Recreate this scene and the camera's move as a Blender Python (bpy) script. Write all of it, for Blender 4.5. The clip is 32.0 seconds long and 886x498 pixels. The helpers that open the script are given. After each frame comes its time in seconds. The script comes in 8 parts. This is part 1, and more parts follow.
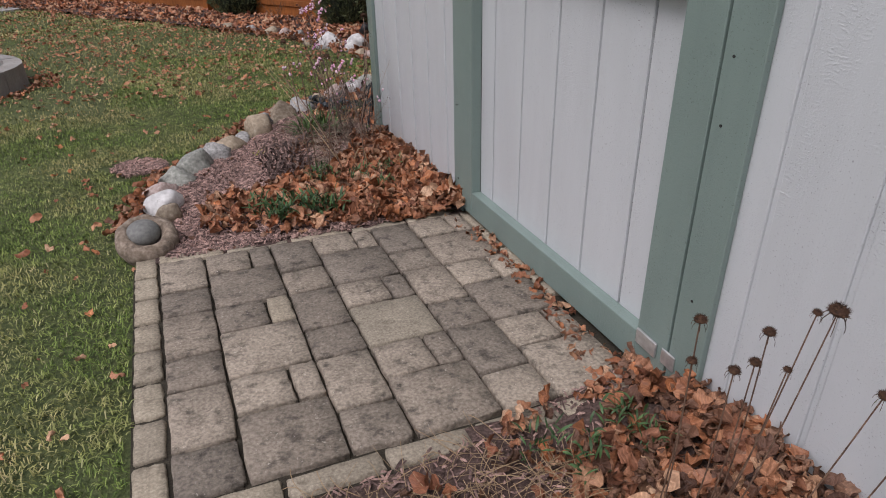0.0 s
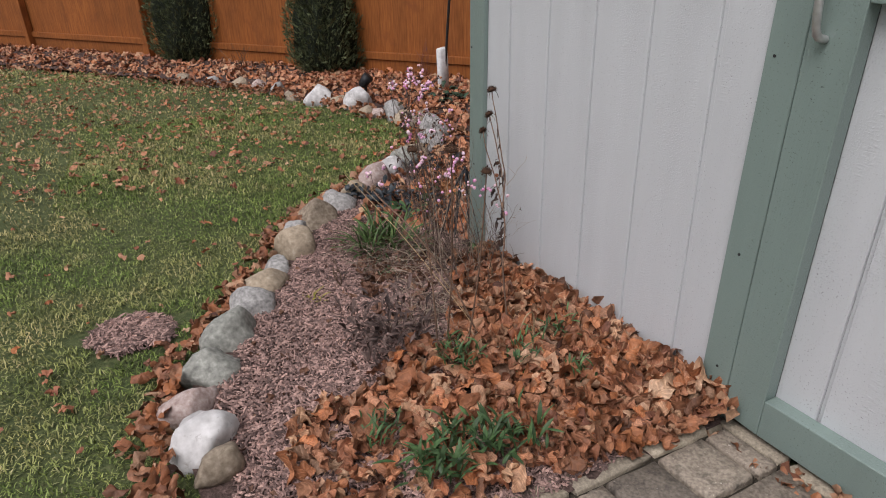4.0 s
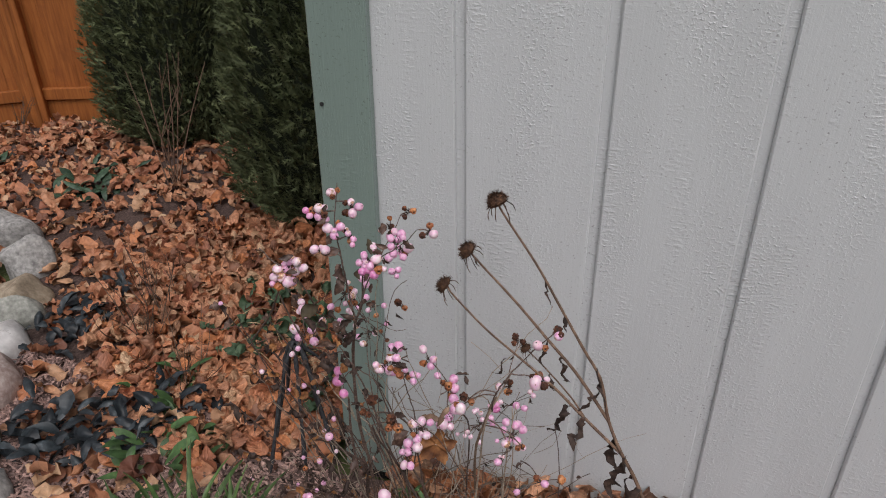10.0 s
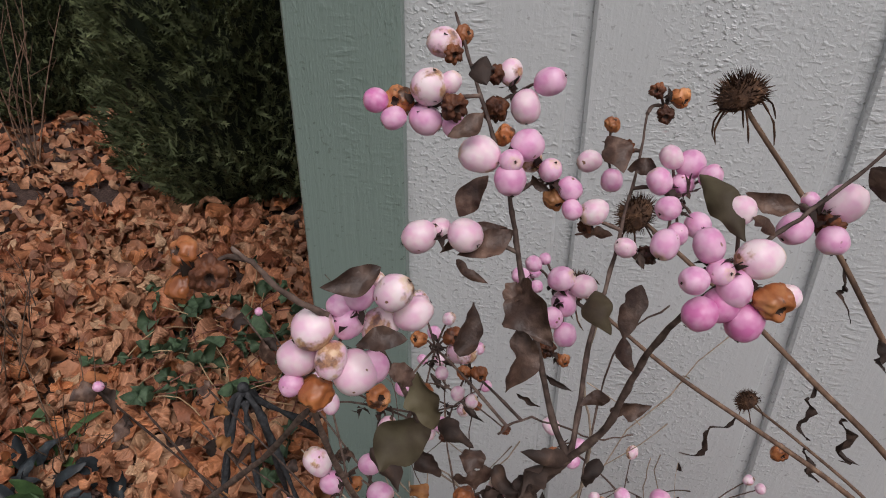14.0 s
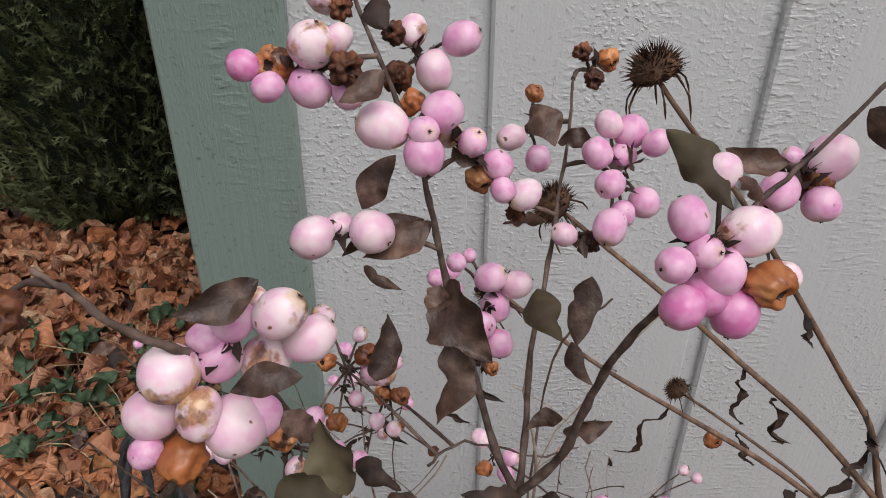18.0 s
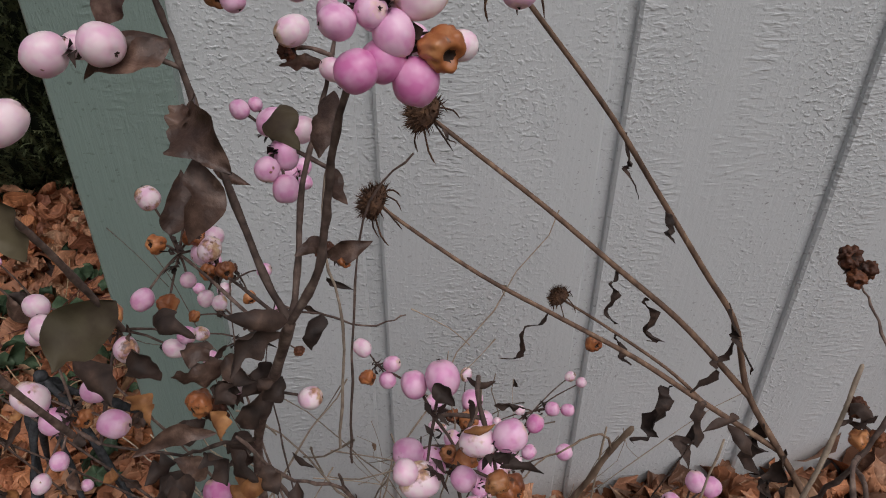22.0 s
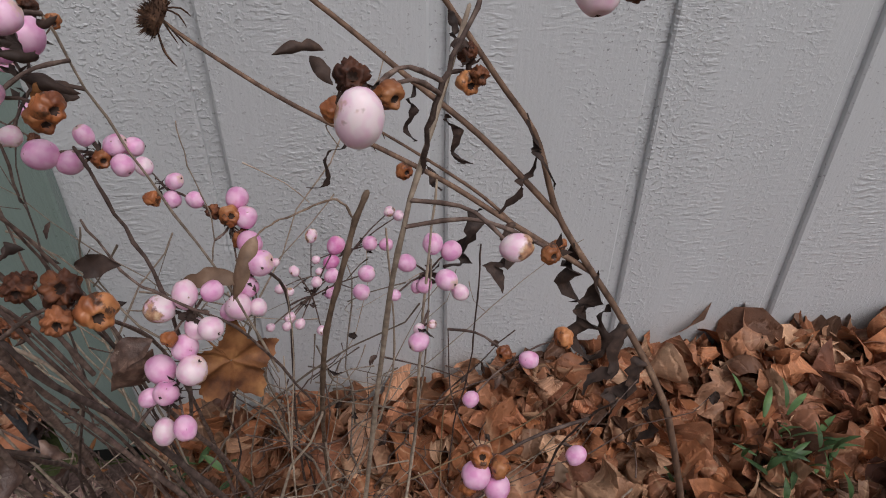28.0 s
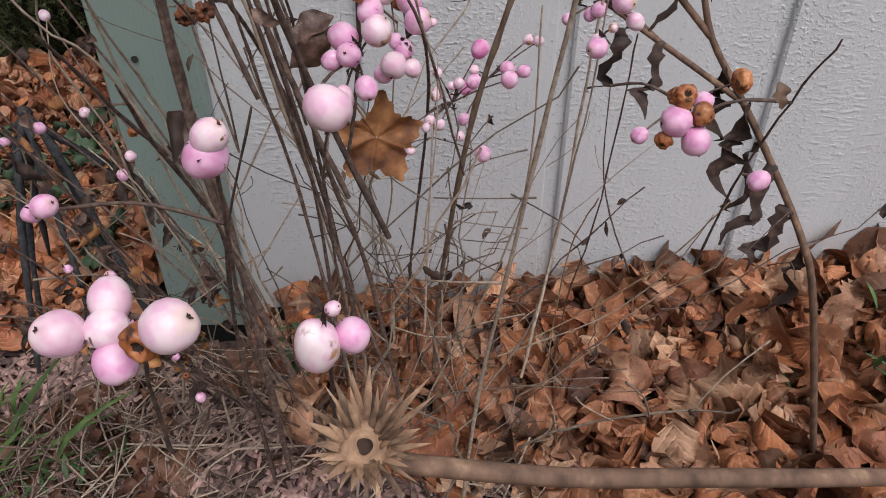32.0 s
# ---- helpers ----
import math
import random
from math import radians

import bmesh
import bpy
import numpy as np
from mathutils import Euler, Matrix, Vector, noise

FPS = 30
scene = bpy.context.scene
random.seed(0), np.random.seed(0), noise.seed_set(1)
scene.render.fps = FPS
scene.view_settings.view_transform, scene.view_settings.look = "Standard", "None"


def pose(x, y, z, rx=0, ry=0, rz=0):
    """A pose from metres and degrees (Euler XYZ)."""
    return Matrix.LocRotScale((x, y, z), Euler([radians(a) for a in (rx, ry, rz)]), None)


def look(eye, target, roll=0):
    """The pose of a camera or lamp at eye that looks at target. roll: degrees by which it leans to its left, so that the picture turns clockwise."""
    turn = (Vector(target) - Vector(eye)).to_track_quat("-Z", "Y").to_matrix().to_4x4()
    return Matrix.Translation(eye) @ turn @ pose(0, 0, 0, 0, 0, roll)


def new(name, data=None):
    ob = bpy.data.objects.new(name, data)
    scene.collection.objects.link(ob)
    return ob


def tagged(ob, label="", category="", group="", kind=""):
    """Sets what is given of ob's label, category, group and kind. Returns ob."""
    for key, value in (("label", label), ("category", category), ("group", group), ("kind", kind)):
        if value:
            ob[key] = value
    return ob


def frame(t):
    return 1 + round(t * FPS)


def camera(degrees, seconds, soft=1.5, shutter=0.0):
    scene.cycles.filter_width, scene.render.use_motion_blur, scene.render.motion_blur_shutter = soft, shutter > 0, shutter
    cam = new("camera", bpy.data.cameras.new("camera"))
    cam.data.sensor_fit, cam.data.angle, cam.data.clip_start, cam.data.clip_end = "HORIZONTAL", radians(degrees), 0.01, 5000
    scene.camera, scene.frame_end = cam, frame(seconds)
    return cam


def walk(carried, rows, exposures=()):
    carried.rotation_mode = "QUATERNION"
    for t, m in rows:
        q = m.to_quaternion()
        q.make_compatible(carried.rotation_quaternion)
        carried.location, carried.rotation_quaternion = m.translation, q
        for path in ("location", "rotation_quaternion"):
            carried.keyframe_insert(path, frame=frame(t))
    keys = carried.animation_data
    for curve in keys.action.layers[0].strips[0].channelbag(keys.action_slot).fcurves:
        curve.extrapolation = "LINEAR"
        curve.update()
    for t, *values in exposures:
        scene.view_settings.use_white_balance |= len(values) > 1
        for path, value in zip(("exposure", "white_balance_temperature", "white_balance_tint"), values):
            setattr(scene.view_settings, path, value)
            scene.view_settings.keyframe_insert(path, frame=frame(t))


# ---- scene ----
cam = camera(66.1, 32.0, 1.0)
PATH = [
    (0.0, -1.0257, -3.5988, 1.2061, 59.94, 1.16, -22.06),
    (0.5, -1.0692, -3.4320, 1.2207, 60.98, 1.07, -20.02),
    (1.0, -1.1431, -3.2176, 1.2009, 61.20, 0.99, -19.51),
    (1.5, -1.2267, -3.0345, 1.1880, 60.20, 1.11, -18.97),
    (2.0, -1.2590, -2.8697, 1.1583, 60.67, 1.27, -17.42),
    (2.5, -1.2449, -2.6667, 1.1572, 60.85, 1.34, -17.57),
    (3.0, -1.2431, -2.5282, 1.1545, 61.78, 1.13, -20.99),
    (3.5, -1.2518, -2.3010, 1.1345, 62.85, 0.92, -25.80),
    (5.5, -1.2352, -1.6192, 1.0286, 58.50, 0.54, -32.93),
    (6.0, -1.2678, -1.4513, 1.0375, 59.96, 0.47, -35.50),
    (6.5, -1.2961, -1.2954, 1.0697, 60.63, 0.49, -37.01),
    (7.0, -1.2268, -1.1592, 1.0580, 60.81, 0.62, -37.72),
    (7.5, -1.1480, -1.0447, 1.0477, 59.88, 0.49, -40.45),
    (8.0, -1.1333, -0.9278, 1.0256, 60.40, 0.08, -46.83),
    (8.5, -1.1490, -0.7597, 1.0108, 60.66, -0.19, -55.67),
    (9.0, -1.1354, -0.6677, 1.0031, 59.89, -0.11, -61.69),
    (9.5, -1.0727, -0.6073, 0.9728, 60.43, -0.05, -66.97),
    (10.0, -0.9042, -0.5021, 0.9319, 60.47, -0.12, -72.24),
    (10.5, -0.8072, -0.4312, 0.8710, 59.29, -0.26, -76.12),
    (11.0, -0.7166, -0.3600, 0.7965, 59.83, -0.45, -80.05),
    (11.5, -0.6200, -0.3061, 0.7452, 59.88, -0.46, -81.31),
    (12.0, -0.5653, -0.2754, 0.7011, 59.18, -0.45, -81.67),
    (12.5, -0.5298, -0.2614, 0.6812, 58.64, -0.42, -81.88),
    (13.0, -0.5264, -0.2424, 0.6827, 58.40, -0.45, -81.74),
    (13.5, -0.5199, -0.2285, 0.6790, 58.43, -0.47, -81.71),
    (14.0, -0.5195, -0.2134, 0.6786, 58.41, -0.51, -81.41),
    (14.5, -0.5183, -0.1961, 0.6779, 58.49, -0.54, -81.06),
    (16.5, -0.4963, -0.1665, 0.6524, 58.36, -0.70, -85.63),
    (17.0, -0.4899, -0.1839, 0.6524, 58.50, -0.72, -87.35),
    (17.5, -0.4862, -0.2009, 0.6533, 58.86, -0.83, -88.91),
    (18.0, -0.4849, -0.2096, 0.6551, 59.03, -0.91, -90.25),
    (18.5, -0.4816, -0.2186, 0.6621, 59.26, -0.96, -91.62),
    (19.0, -0.4811, -0.2224, 0.6671, 59.34, -1.02, -92.62),
    (19.5, -0.4837, -0.2323, 0.6683, 59.38, -1.04, -93.45),
    (20.0, -0.4898, -0.2480, 0.6595, 58.91, -1.10, -94.14),
    (20.5, -0.4942, -0.2599, 0.6571, 58.44, -1.19, -94.61),
    (21.0, -0.4993, -0.2602, 0.6446, 57.99, -1.27, -94.81),
    (21.5, -0.5050, -0.2608, 0.6401, 57.41, -1.27, -94.68),
    (22.0, -0.5094, -0.2592, 0.6264, 56.47, -1.24, -94.59),
    (22.5, -0.5120, -0.2692, 0.6071, 55.65, -1.24, -94.10),
    (23.0, -0.5224, -0.2732, 0.5983, 55.29, -1.24, -93.59),
    (23.5, -0.5315, -0.2914, 0.5874, 55.17, -1.29, -94.59),
    (24.0, -0.5292, -0.3045, 0.5846, 55.73, -1.30, -95.11),
    (24.5, -0.5281, -0.3134, 0.5808, 55.68, -1.28, -95.74),
    (25.0, -0.5257, -0.3274, 0.5722, 55.76, -1.31, -96.59),
    (25.5, -0.5250, -0.3446, 0.5760, 56.26, -1.32, -97.22),
    (27.5, -0.5542, -0.3715, 0.5508, 53.96, -1.37, -98.19),
    (28.0, -0.5644, -0.3678, 0.5441, 53.28, -1.39, -97.90),
    (28.5, -0.5743, -0.3634, 0.5343, 52.83, -1.37, -97.22),
    (29.0, -0.5888, -0.3459, 0.5347, 52.75, -1.29, -95.47),
    (29.5, -0.5999, -0.3215, 0.5208, 52.31, -1.14, -94.37),
    (30.0, -0.6121, -0.3124, 0.4957, 52.85, -0.90, -93.47),
    (30.5, -0.6201, -0.3108, 0.4746, 53.74, -0.81, -92.33),
    (31.0, -0.6236, -0.3114, 0.4553, 54.48, -0.76, -91.13),
    (31.5, -0.6300, -0.3089, 0.4482, 54.10, -0.72, -90.93),
    (32.0, -0.6307, -0.3217, 0.4325, 53.79, -0.72, -90.82),
]
SKY = 0.105
EXPO = [(0.0, 0.02, 6260, 19), (3.0, 0.08, 6350, 18), (6.0, 0.13, 6410, 15), (9.0, 0.04, 6410, 15), (12.0, -0.22, 6530, 16), (13.0, -0.17, 6530, 16), (14.0, -0.18, 6530, 16), (17.0, 0.06, 6530, 15), (18.0, 0.0, 6530, 15), (19.0, -0.08, 6510, 15),
        (21.0, -0.4, 6480, 15), (22.0, -0.38, 6480, 15), (25.0, -0.3, 6510, 15), (28.0, -0.26, 6430, 17), (29.0, -0.1, 6410, 17), (30.0, 0.02, 6410, 17), (31.0, 0.15, 6390, 17), (32.0, 0.15, 6390, 17)]
walk(cam, [(t, pose(x, y, z, rx, ry, rz)) for t, x, y, z, rx, ry, rz in PATH], EXPO)

# ---- world and sun: an overcast winter sky ----
world = bpy.data.worlds.new("overcast_sky")
scene.world = world
world.use_nodes = True
wn = world.node_tree.nodes
wl = world.node_tree.links
sky = wn.new("ShaderNodeTexSky")
sky.sky_type = "NISHITA"
sky.sun_disc = False
sky.sun_elevation = radians(58)
sky.sun_rotation = radians(250)
sky.air_density = 1.0
sky.dust_density = 3.0
grey = wn.new("ShaderNodeHueSaturation")
grey.inputs["Saturation"].default_value = 0.22
wl.new(sky.outputs[0], grey.inputs["Color"])
wl.new(grey.outputs[0], wn["Background"].inputs["Color"])
wn["Background"].inputs["Strength"].default_value = SKY
sun_data = bpy.data.lights.new("sun", "SUN")
sun_data.energy = 1.9
sun_data.angle = radians(40)
sun_data.color = (1.0, 0.97, 0.93)
sun = new("sun", sun_data)
sun.matrix_world = look((-4.5, -2.5, 8.5), (0, 0, 0))


# ---- materials ----
def shader(name, rough=0.8, spec=0.3):
    m = bpy.data.materials.new(name)
    m.use_nodes = True
    n, l = m.node_tree.nodes, m.node_tree.links
    b = n["Principled BSDF"]
    b.inputs["Roughness"].default_value = rough
    b.inputs["Specular IOR Level"].default_value = spec
    return m, n, l, b


def noise_node(n, l, scale, detail=4.0, stretch=(1, 1, 1), local=False, rough=0.55):
    if local:
        src = n.new("ShaderNodeTexCoord").outputs["Object"]
    else:
        src = n.new("ShaderNodeNewGeometry").outputs["Position"]
    mp = n.new("ShaderNodeMapping")
    mp.inputs["Scale"].default_value = stretch
    l.new(src, mp.inputs["Vector"])
    t = n.new("ShaderNodeTexNoise")
    t.inputs["Scale"].default_value = scale
    t.inputs["Detail"].default_value = detail
    t.inputs["Roughness"].default_value = rough
    l.new(mp.outputs[0], t.inputs["Vector"])
    return t.outputs["Fac"]


def ramp(n, l, fac, stops):
    r = n.new("ShaderNodeValToRGB")
    while len(r.color_ramp.elements) < len(stops):
        r.color_ramp.elements.new(0.5)
    for e, (p, c) in zip(r.color_ramp.elements, stops):
        e.position, e.color = p, (*c, 1)
    l.new(fac, r.inputs[0])
    return r.outputs[0]


def mixed(n, l, a, b, fac, mode="MIX"):
    x = n.new("ShaderNodeMix")
    x.data_type, x.blend_type = "RGBA", mode
    for sock, v in ((x.inputs[6], a), (x.inputs[7], b), (x.inputs[0], fac)):
        if isinstance(v, (int, float)):
            sock.default_value = v
        elif isinstance(v, tuple):
            sock.default_value = (*v, 1)
        else:
            l.new(v, sock)
    return x.outputs[2]


def bumped(n, l, b, height, strength, dist=0.002):
    u = n.new("ShaderNodeBump")
    u.inputs["Strength"].default_value = strength
    u.inputs["Distance"].default_value = dist
    l.new(height, u.inputs["Height"])
    l.new(u.outputs[0], b.inputs["Normal"])


def surface(name, stops, fine=60, coarse=5, rough=0.8, spec=0.3, bump=0.4, dist=0.002, stain=None, stain_at=(0.5, 0.65),
            stretch=(1, 1, 1), rand="", amount=0.35, local=False, sss=0.0, specks=None):
    """Colour from fine grain over coarse patches, a stain, and a chance tone for each object or island."""
    m, n, l, b = shader(name, rough, spec)
    f = noise_node(n, l, fine, 5, stretch, local)
    c = ramp(n, l, f, stops)
    big = noise_node(n, l, coarse, 3, (1, 1, 1), local)
    shade = ramp(n, l, big, [(0.3, (0.72, 0.72, 0.72)), (0.7, (1.2, 1.2, 1.2))])
    c = mixed(n, l, c, shade, 0.6, "MULTIPLY")
    if stain:
        s = ramp(n, l, noise_node(n, l, coarse * 2.7, 6, (1, 1, 1), local, 0.65), [(stain_at[0], (0, 0, 0)), (stain_at[1], (1, 1, 1))])
        c = mixed(n, l, c, stain, s)
    if specks:
        s = ramp(n, l, noise_node(n, l, fine * 0.9, 2, (1, 1, 1), local), [(0.68, (0, 0, 0)), (0.73, (1, 1, 1))])
        c = mixed(n, l, c, specks, s)
    if rand:
        if rand == "object":
            v = n.new("ShaderNodeObjectInfo").outputs["Random"]
        else:
            v = n.new("ShaderNodeNewGeometry").outputs["Random Per Island"]
        tone = ramp(n, l, v, [(0.0, (1 - amount, 1 - amount, 1 - amount)), (0.5, (1, 0.98, 0.95)), (1.0, (1 + amount, 1 + amount * 0.95, 1 + amount * 0.8))])
        c = mixed(n, l, c, tone, 1.0, "MULTIPLY")
    l.new(c, b.inputs["Base Color"])
    if sss:
        b.inputs["Subsurface Weight"].default_value = sss
        b.inputs["Subsurface Radius"].default_value = (0.004, 0.002, 0.002)
        b.inputs["Subsurface Scale"].default_value = 1.0
    if bump:
        bumped(n, l, b, f, bump, dist)
    return m


def painted(name, colour, pits, streak, wood=0.15, stretch=(1, 0.95, 1.2)):
    """Rough-sawn plywood under paint: smooth stretches, short raised saw marks in patches, wood grain, pits and faint dirt."""
    m, n, l, b = shader(name, 0.32, 0.5)
    dashes = ramp(n, l, noise_node(n, l, 215, 2, stretch, False, 0.5), [(0.5, (0, 0, 0)), (0.74, (1, 1, 1))])
    beads = ramp(n, l, noise_node(n, l, 150, 2, (1, 0.5, 1.5), False, 0.5), [(0.46, (0, 0, 0)), (0.76, (1, 1, 1))])
    fine = noise_node(n, l, 420, 3, (1, 1, 1.2))
    grain = noise_node(n, l, 30, 5, (1, 9, 0.55), False, 0.6)
    on = ramp(n, l, noise_node(n, l, 5.5, 5, (1, 1.8, 0.7), False, 0.6), [(0.42, (0.05, 0.05, 0.05)), (0.68, (0.7, 0.7, 0.7))])
    on_beads = ramp(n, l, noise_node(n, l, 6.5, 4, (1, 3.2, 0.6)), [(0.5, (0, 0, 0)), (0.68, (0.6, 0.6, 0.6))])
    hgt = mixed(n, l, (0.3, 0.3, 0.3), dashes, on)
    hgt = mixed(n, l, hgt, beads, on_beads)
    hgt = mixed(n, l, hgt, fine, 0.12)
    hgt = mixed(n, l, hgt, grain, wood)
    dirt = ramp(n, l, noise_node(n, l, 210, 2, (1, 0.9, 1.2)), [(0.645, (0, 0, 0)), (0.69, (1, 1, 1))])
    where = ramp(n, l, noise_node(n, l, 7, 4, (1, 1.5, 0.7)), [(0.4, (0.1, 0.1, 0.1)), (0.65, (1, 1, 1))])
    c = mixed(n, l, colour, pits, mixed(n, l, dirt, where, 1.0, "MULTIPLY"))
    c = mixed(n, l, c, ramp(n, l, noise_node(n, l, 3, 4, (1, 3, 0.4)), [(0.3, (streak, streak, streak)), (0.7, (1.04, 1.04, 1.04))]), 0.7, "MULTIPLY")
    splash = ramp(n, l, n_height(n, l), [(0.0, (0.8, 0.76, 0.7)), (1.0, (1, 1, 1))])
    c = mixed(n, l, c, splash, mixed(n, l, (0.2, 0.2, 0.2), noise_node(n, l, 14, 4), 0.8), "MULTIPLY")
    l.new(c, b.inputs["Base Color"])
    bumped(n, l, b, hgt, 1.0, 0.0022)
    return m


def n_height(n, l):
    """Soil splashed up the foot of the boards: 0 at the foot, 1 from a hand's width up."""
    sep = n.new("ShaderNodeSeparateXYZ")
    l.new(n.new("ShaderNodeNewGeometry").outputs["Position"], sep.inputs[0])
    r = n.new("ShaderNodeMapRange")
    r.inputs[1].default_value, r.inputs[2].default_value = -0.13, -0.02
    l.new(sep.outputs[2], r.inputs[0])
    return r.outputs[0]


M_SIDING = painted("painted_siding_grey", (0.553, 0.574, 0.582), (0.27, 0.275, 0.278), 0.93)
M_TRIM = painted("painted_trim_green", (0.205, 0.27, 0.243), (0.1, 0.13, 0.115), 0.88, 0.42, (1, 2.2, 0.8))
M_DARK = surface("dark_gap", [(0.3, (0.02, 0.02, 0.02)), (0.7, (0.04, 0.04, 0.04))], bump=0)
M_PAVER = surface("tumbled_concrete_paver", [(0.3, (0.165, 0.142, 0.118)), (0.52, (0.268, 0.23, 0.188)), (0.75, (0.372, 0.325, 0.268))], fine=110, coarse=9, rough=0.9, spec=0.2,
                  bump=0.9, dist=0.004, stain=(0.075, 0.066, 0.056), stain_at=(0.52, 0.7), rand="object", amount=0.3, specks=(0.42, 0.38, 0.33))
M_PAVER_PALE = surface("pale_border_paver", [(0.3, (0.23, 0.2, 0.155)), (0.55, (0.36, 0.315, 0.245)), (0.75, (0.48, 0.43, 0.34))], fine=140, coarse=7, rough=0.9, spec=0.2,
                       bump=0.7, dist=0.003, stain=(0.11, 0.09, 0.07), stain_at=(0.55, 0.75), rand="object", amount=0.18)
M_SAND = surface("dark_joint_sand", [(0.3, (0.02, 0.016, 0.012)), (0.7, (0.06, 0.052, 0.036))], fine=200, coarse=8, bump=0.8)
M_SOIL = surface("lawn_soil", [(0.3, (0.042, 0.06, 0.02)), (0.6, (0.09, 0.11, 0.04)), (0.8, (0.16, 0.15, 0.075))], fine=60, coarse=1.2, bump=0.8, dist=0.01)
M_BED = surface("mulch_ground", [(0.3, (0.04, 0.026, 0.022)), (0.55, (0.1, 0.066, 0.056)), (0.8, (0.2, 0.14, 0.12))], fine=110, coarse=4, bump=0.9, dist=0.008)
M_CHIP = surface("shredded_bark_mulch", [(0.3, (0.155, 0.096, 0.086)), (0.7, (0.395, 0.272, 0.245))], fine=160, coarse=3, bump=0.6, rand="island", amount=0.75)


def leaf_material(name, tones):
    """Dry leaves: each one takes its own brown, with darker blotches and veins."""
    m, n, l, b = shader(name, 0.58, 0.35)
    v = n.new("ShaderNodeNewGeometry").outputs["Random Per Island"]
    c = ramp(n, l, v, [(i / (len(tones) - 1), t) for i, t in enumerate(tones)])
    blot = noise_node(n, l, 45, 5, (1, 1, 1), False, 0.65)
    c = mixed(n, l, c, ramp(n, l, blot, [(0.28, (0.45, 0.4, 0.36)), (0.5, (1, 1, 1)), (0.75, (1.3, 1.24, 1.18))]), 0.85, "MULTIPLY")
    at = n.new("ShaderNodeAttribute")
    at.attribute_name = "vein"
    vein = ramp(n, l, at.outputs["Fac"], [(0.35, (0, 0, 0)), (1.0, (0.5, 0.5, 0.5))])
    c = mixed(n, l, c, (0.5, 0.33, 0.2), vein)
    # side veins slanting away from the midrib, in the leaf's own coordinates
    co = n.new("ShaderNodeAttribute")
    co.attribute_name = "flat"
    sep = n.new("ShaderNodeSeparateXYZ")
    l.new(co.outputs["Vector"], sep.inputs[0])
    side = n.new("ShaderNodeMath")
    side.operation = "ABSOLUTE"
    l.new(sep.outputs[0], side.inputs[0])
    slant = n.new("ShaderNodeMath")
    slant.operation = "SUBTRACT"
    l.new(side.outputs[0], slant.inputs[0])
    l.new(sep.outputs[1], slant.inputs[1])
    wob = n.new("ShaderNodeMath")
    wob.operation = "MULTIPLY_ADD"
    l.new(noise_node(n, l, 60, 3), wob.inputs[0])
    wob.inputs[1].default_value = 0.22
    l.new(slant.outputs[0], wob.inputs[2])
    many = n.new("ShaderNodeMath")
    many.operation = "MULTIPLY"
    l.new(wob.outputs[0], many.inputs[0])
    many.inputs[1].default_value = 48
    pleat = n.new("ShaderNodeMath")
    pleat.operation = "SINE"
    l.new(many.outputs[0], pleat.inputs[0])
    rib = ramp(n, l, pleat.outputs[0], [(0.0, (0.3, 0.3, 0.3)), (0.75, (0.6, 0.6, 0.6)), (1.0, (1, 1, 1))])
    c = mixed(n, l, c, ramp(n, l, pleat.outputs[0], [(0.0, (0.8, 0.78, 0.76)), (0.9, (1.1, 1.1, 1.1))]), 0.8, "MULTIPLY")
    l.new(c, b.inputs["Base Color"])
    rough_h = mixed(n, l, noise_node(n, l, 150, 4), noise_node(n, l, 60, 3, (1, 1, 1), False, 0.5), 0.55)
    bumped(n, l, b, mixed(n, l, rough_h, rib, 0.35), 0.9, 0.004)
    return m


M_LEAF = leaf_material("dry_brown_leaf", [(0.065, 0.028, 0.019), (0.39, 0.16, 0.073), (0.18, 0.073, 0.042), (0.45, 0.215, 0.115), (0.26, 0.103, 0.055), (0.55, 0.33, 0.2), (0.1, 0.053, 0.034), (0.44, 0.17, 0.07), (0.3, 0.14, 0.08), (0.6, 0.4, 0.26)])
M_LEAF_OLD = leaf_material("weathered_brown_leaf", [(0.08, 0.04, 0.026), (0.2, 0.1, 0.06), (0.12, 0.06, 0.04), (0.27, 0.155, 0.1), (0.16, 0.08, 0.05)])
M_LEAF_PALE = leaf_material("faded_tan_leaf", [(0.14, 0.055, 0.036), (0.55, 0.235, 0.12), (0.28, 0.105, 0.06), (0.63, 0.33, 0.19), (0.408, 0.165, 0.087), (0.620, 0.380, 0.230), (0.216, 0.094, 0.059), (0.600, 0.242, 0.102), (0.480, 0.242, 0.143), (0.620, 0.420, 0.260)])


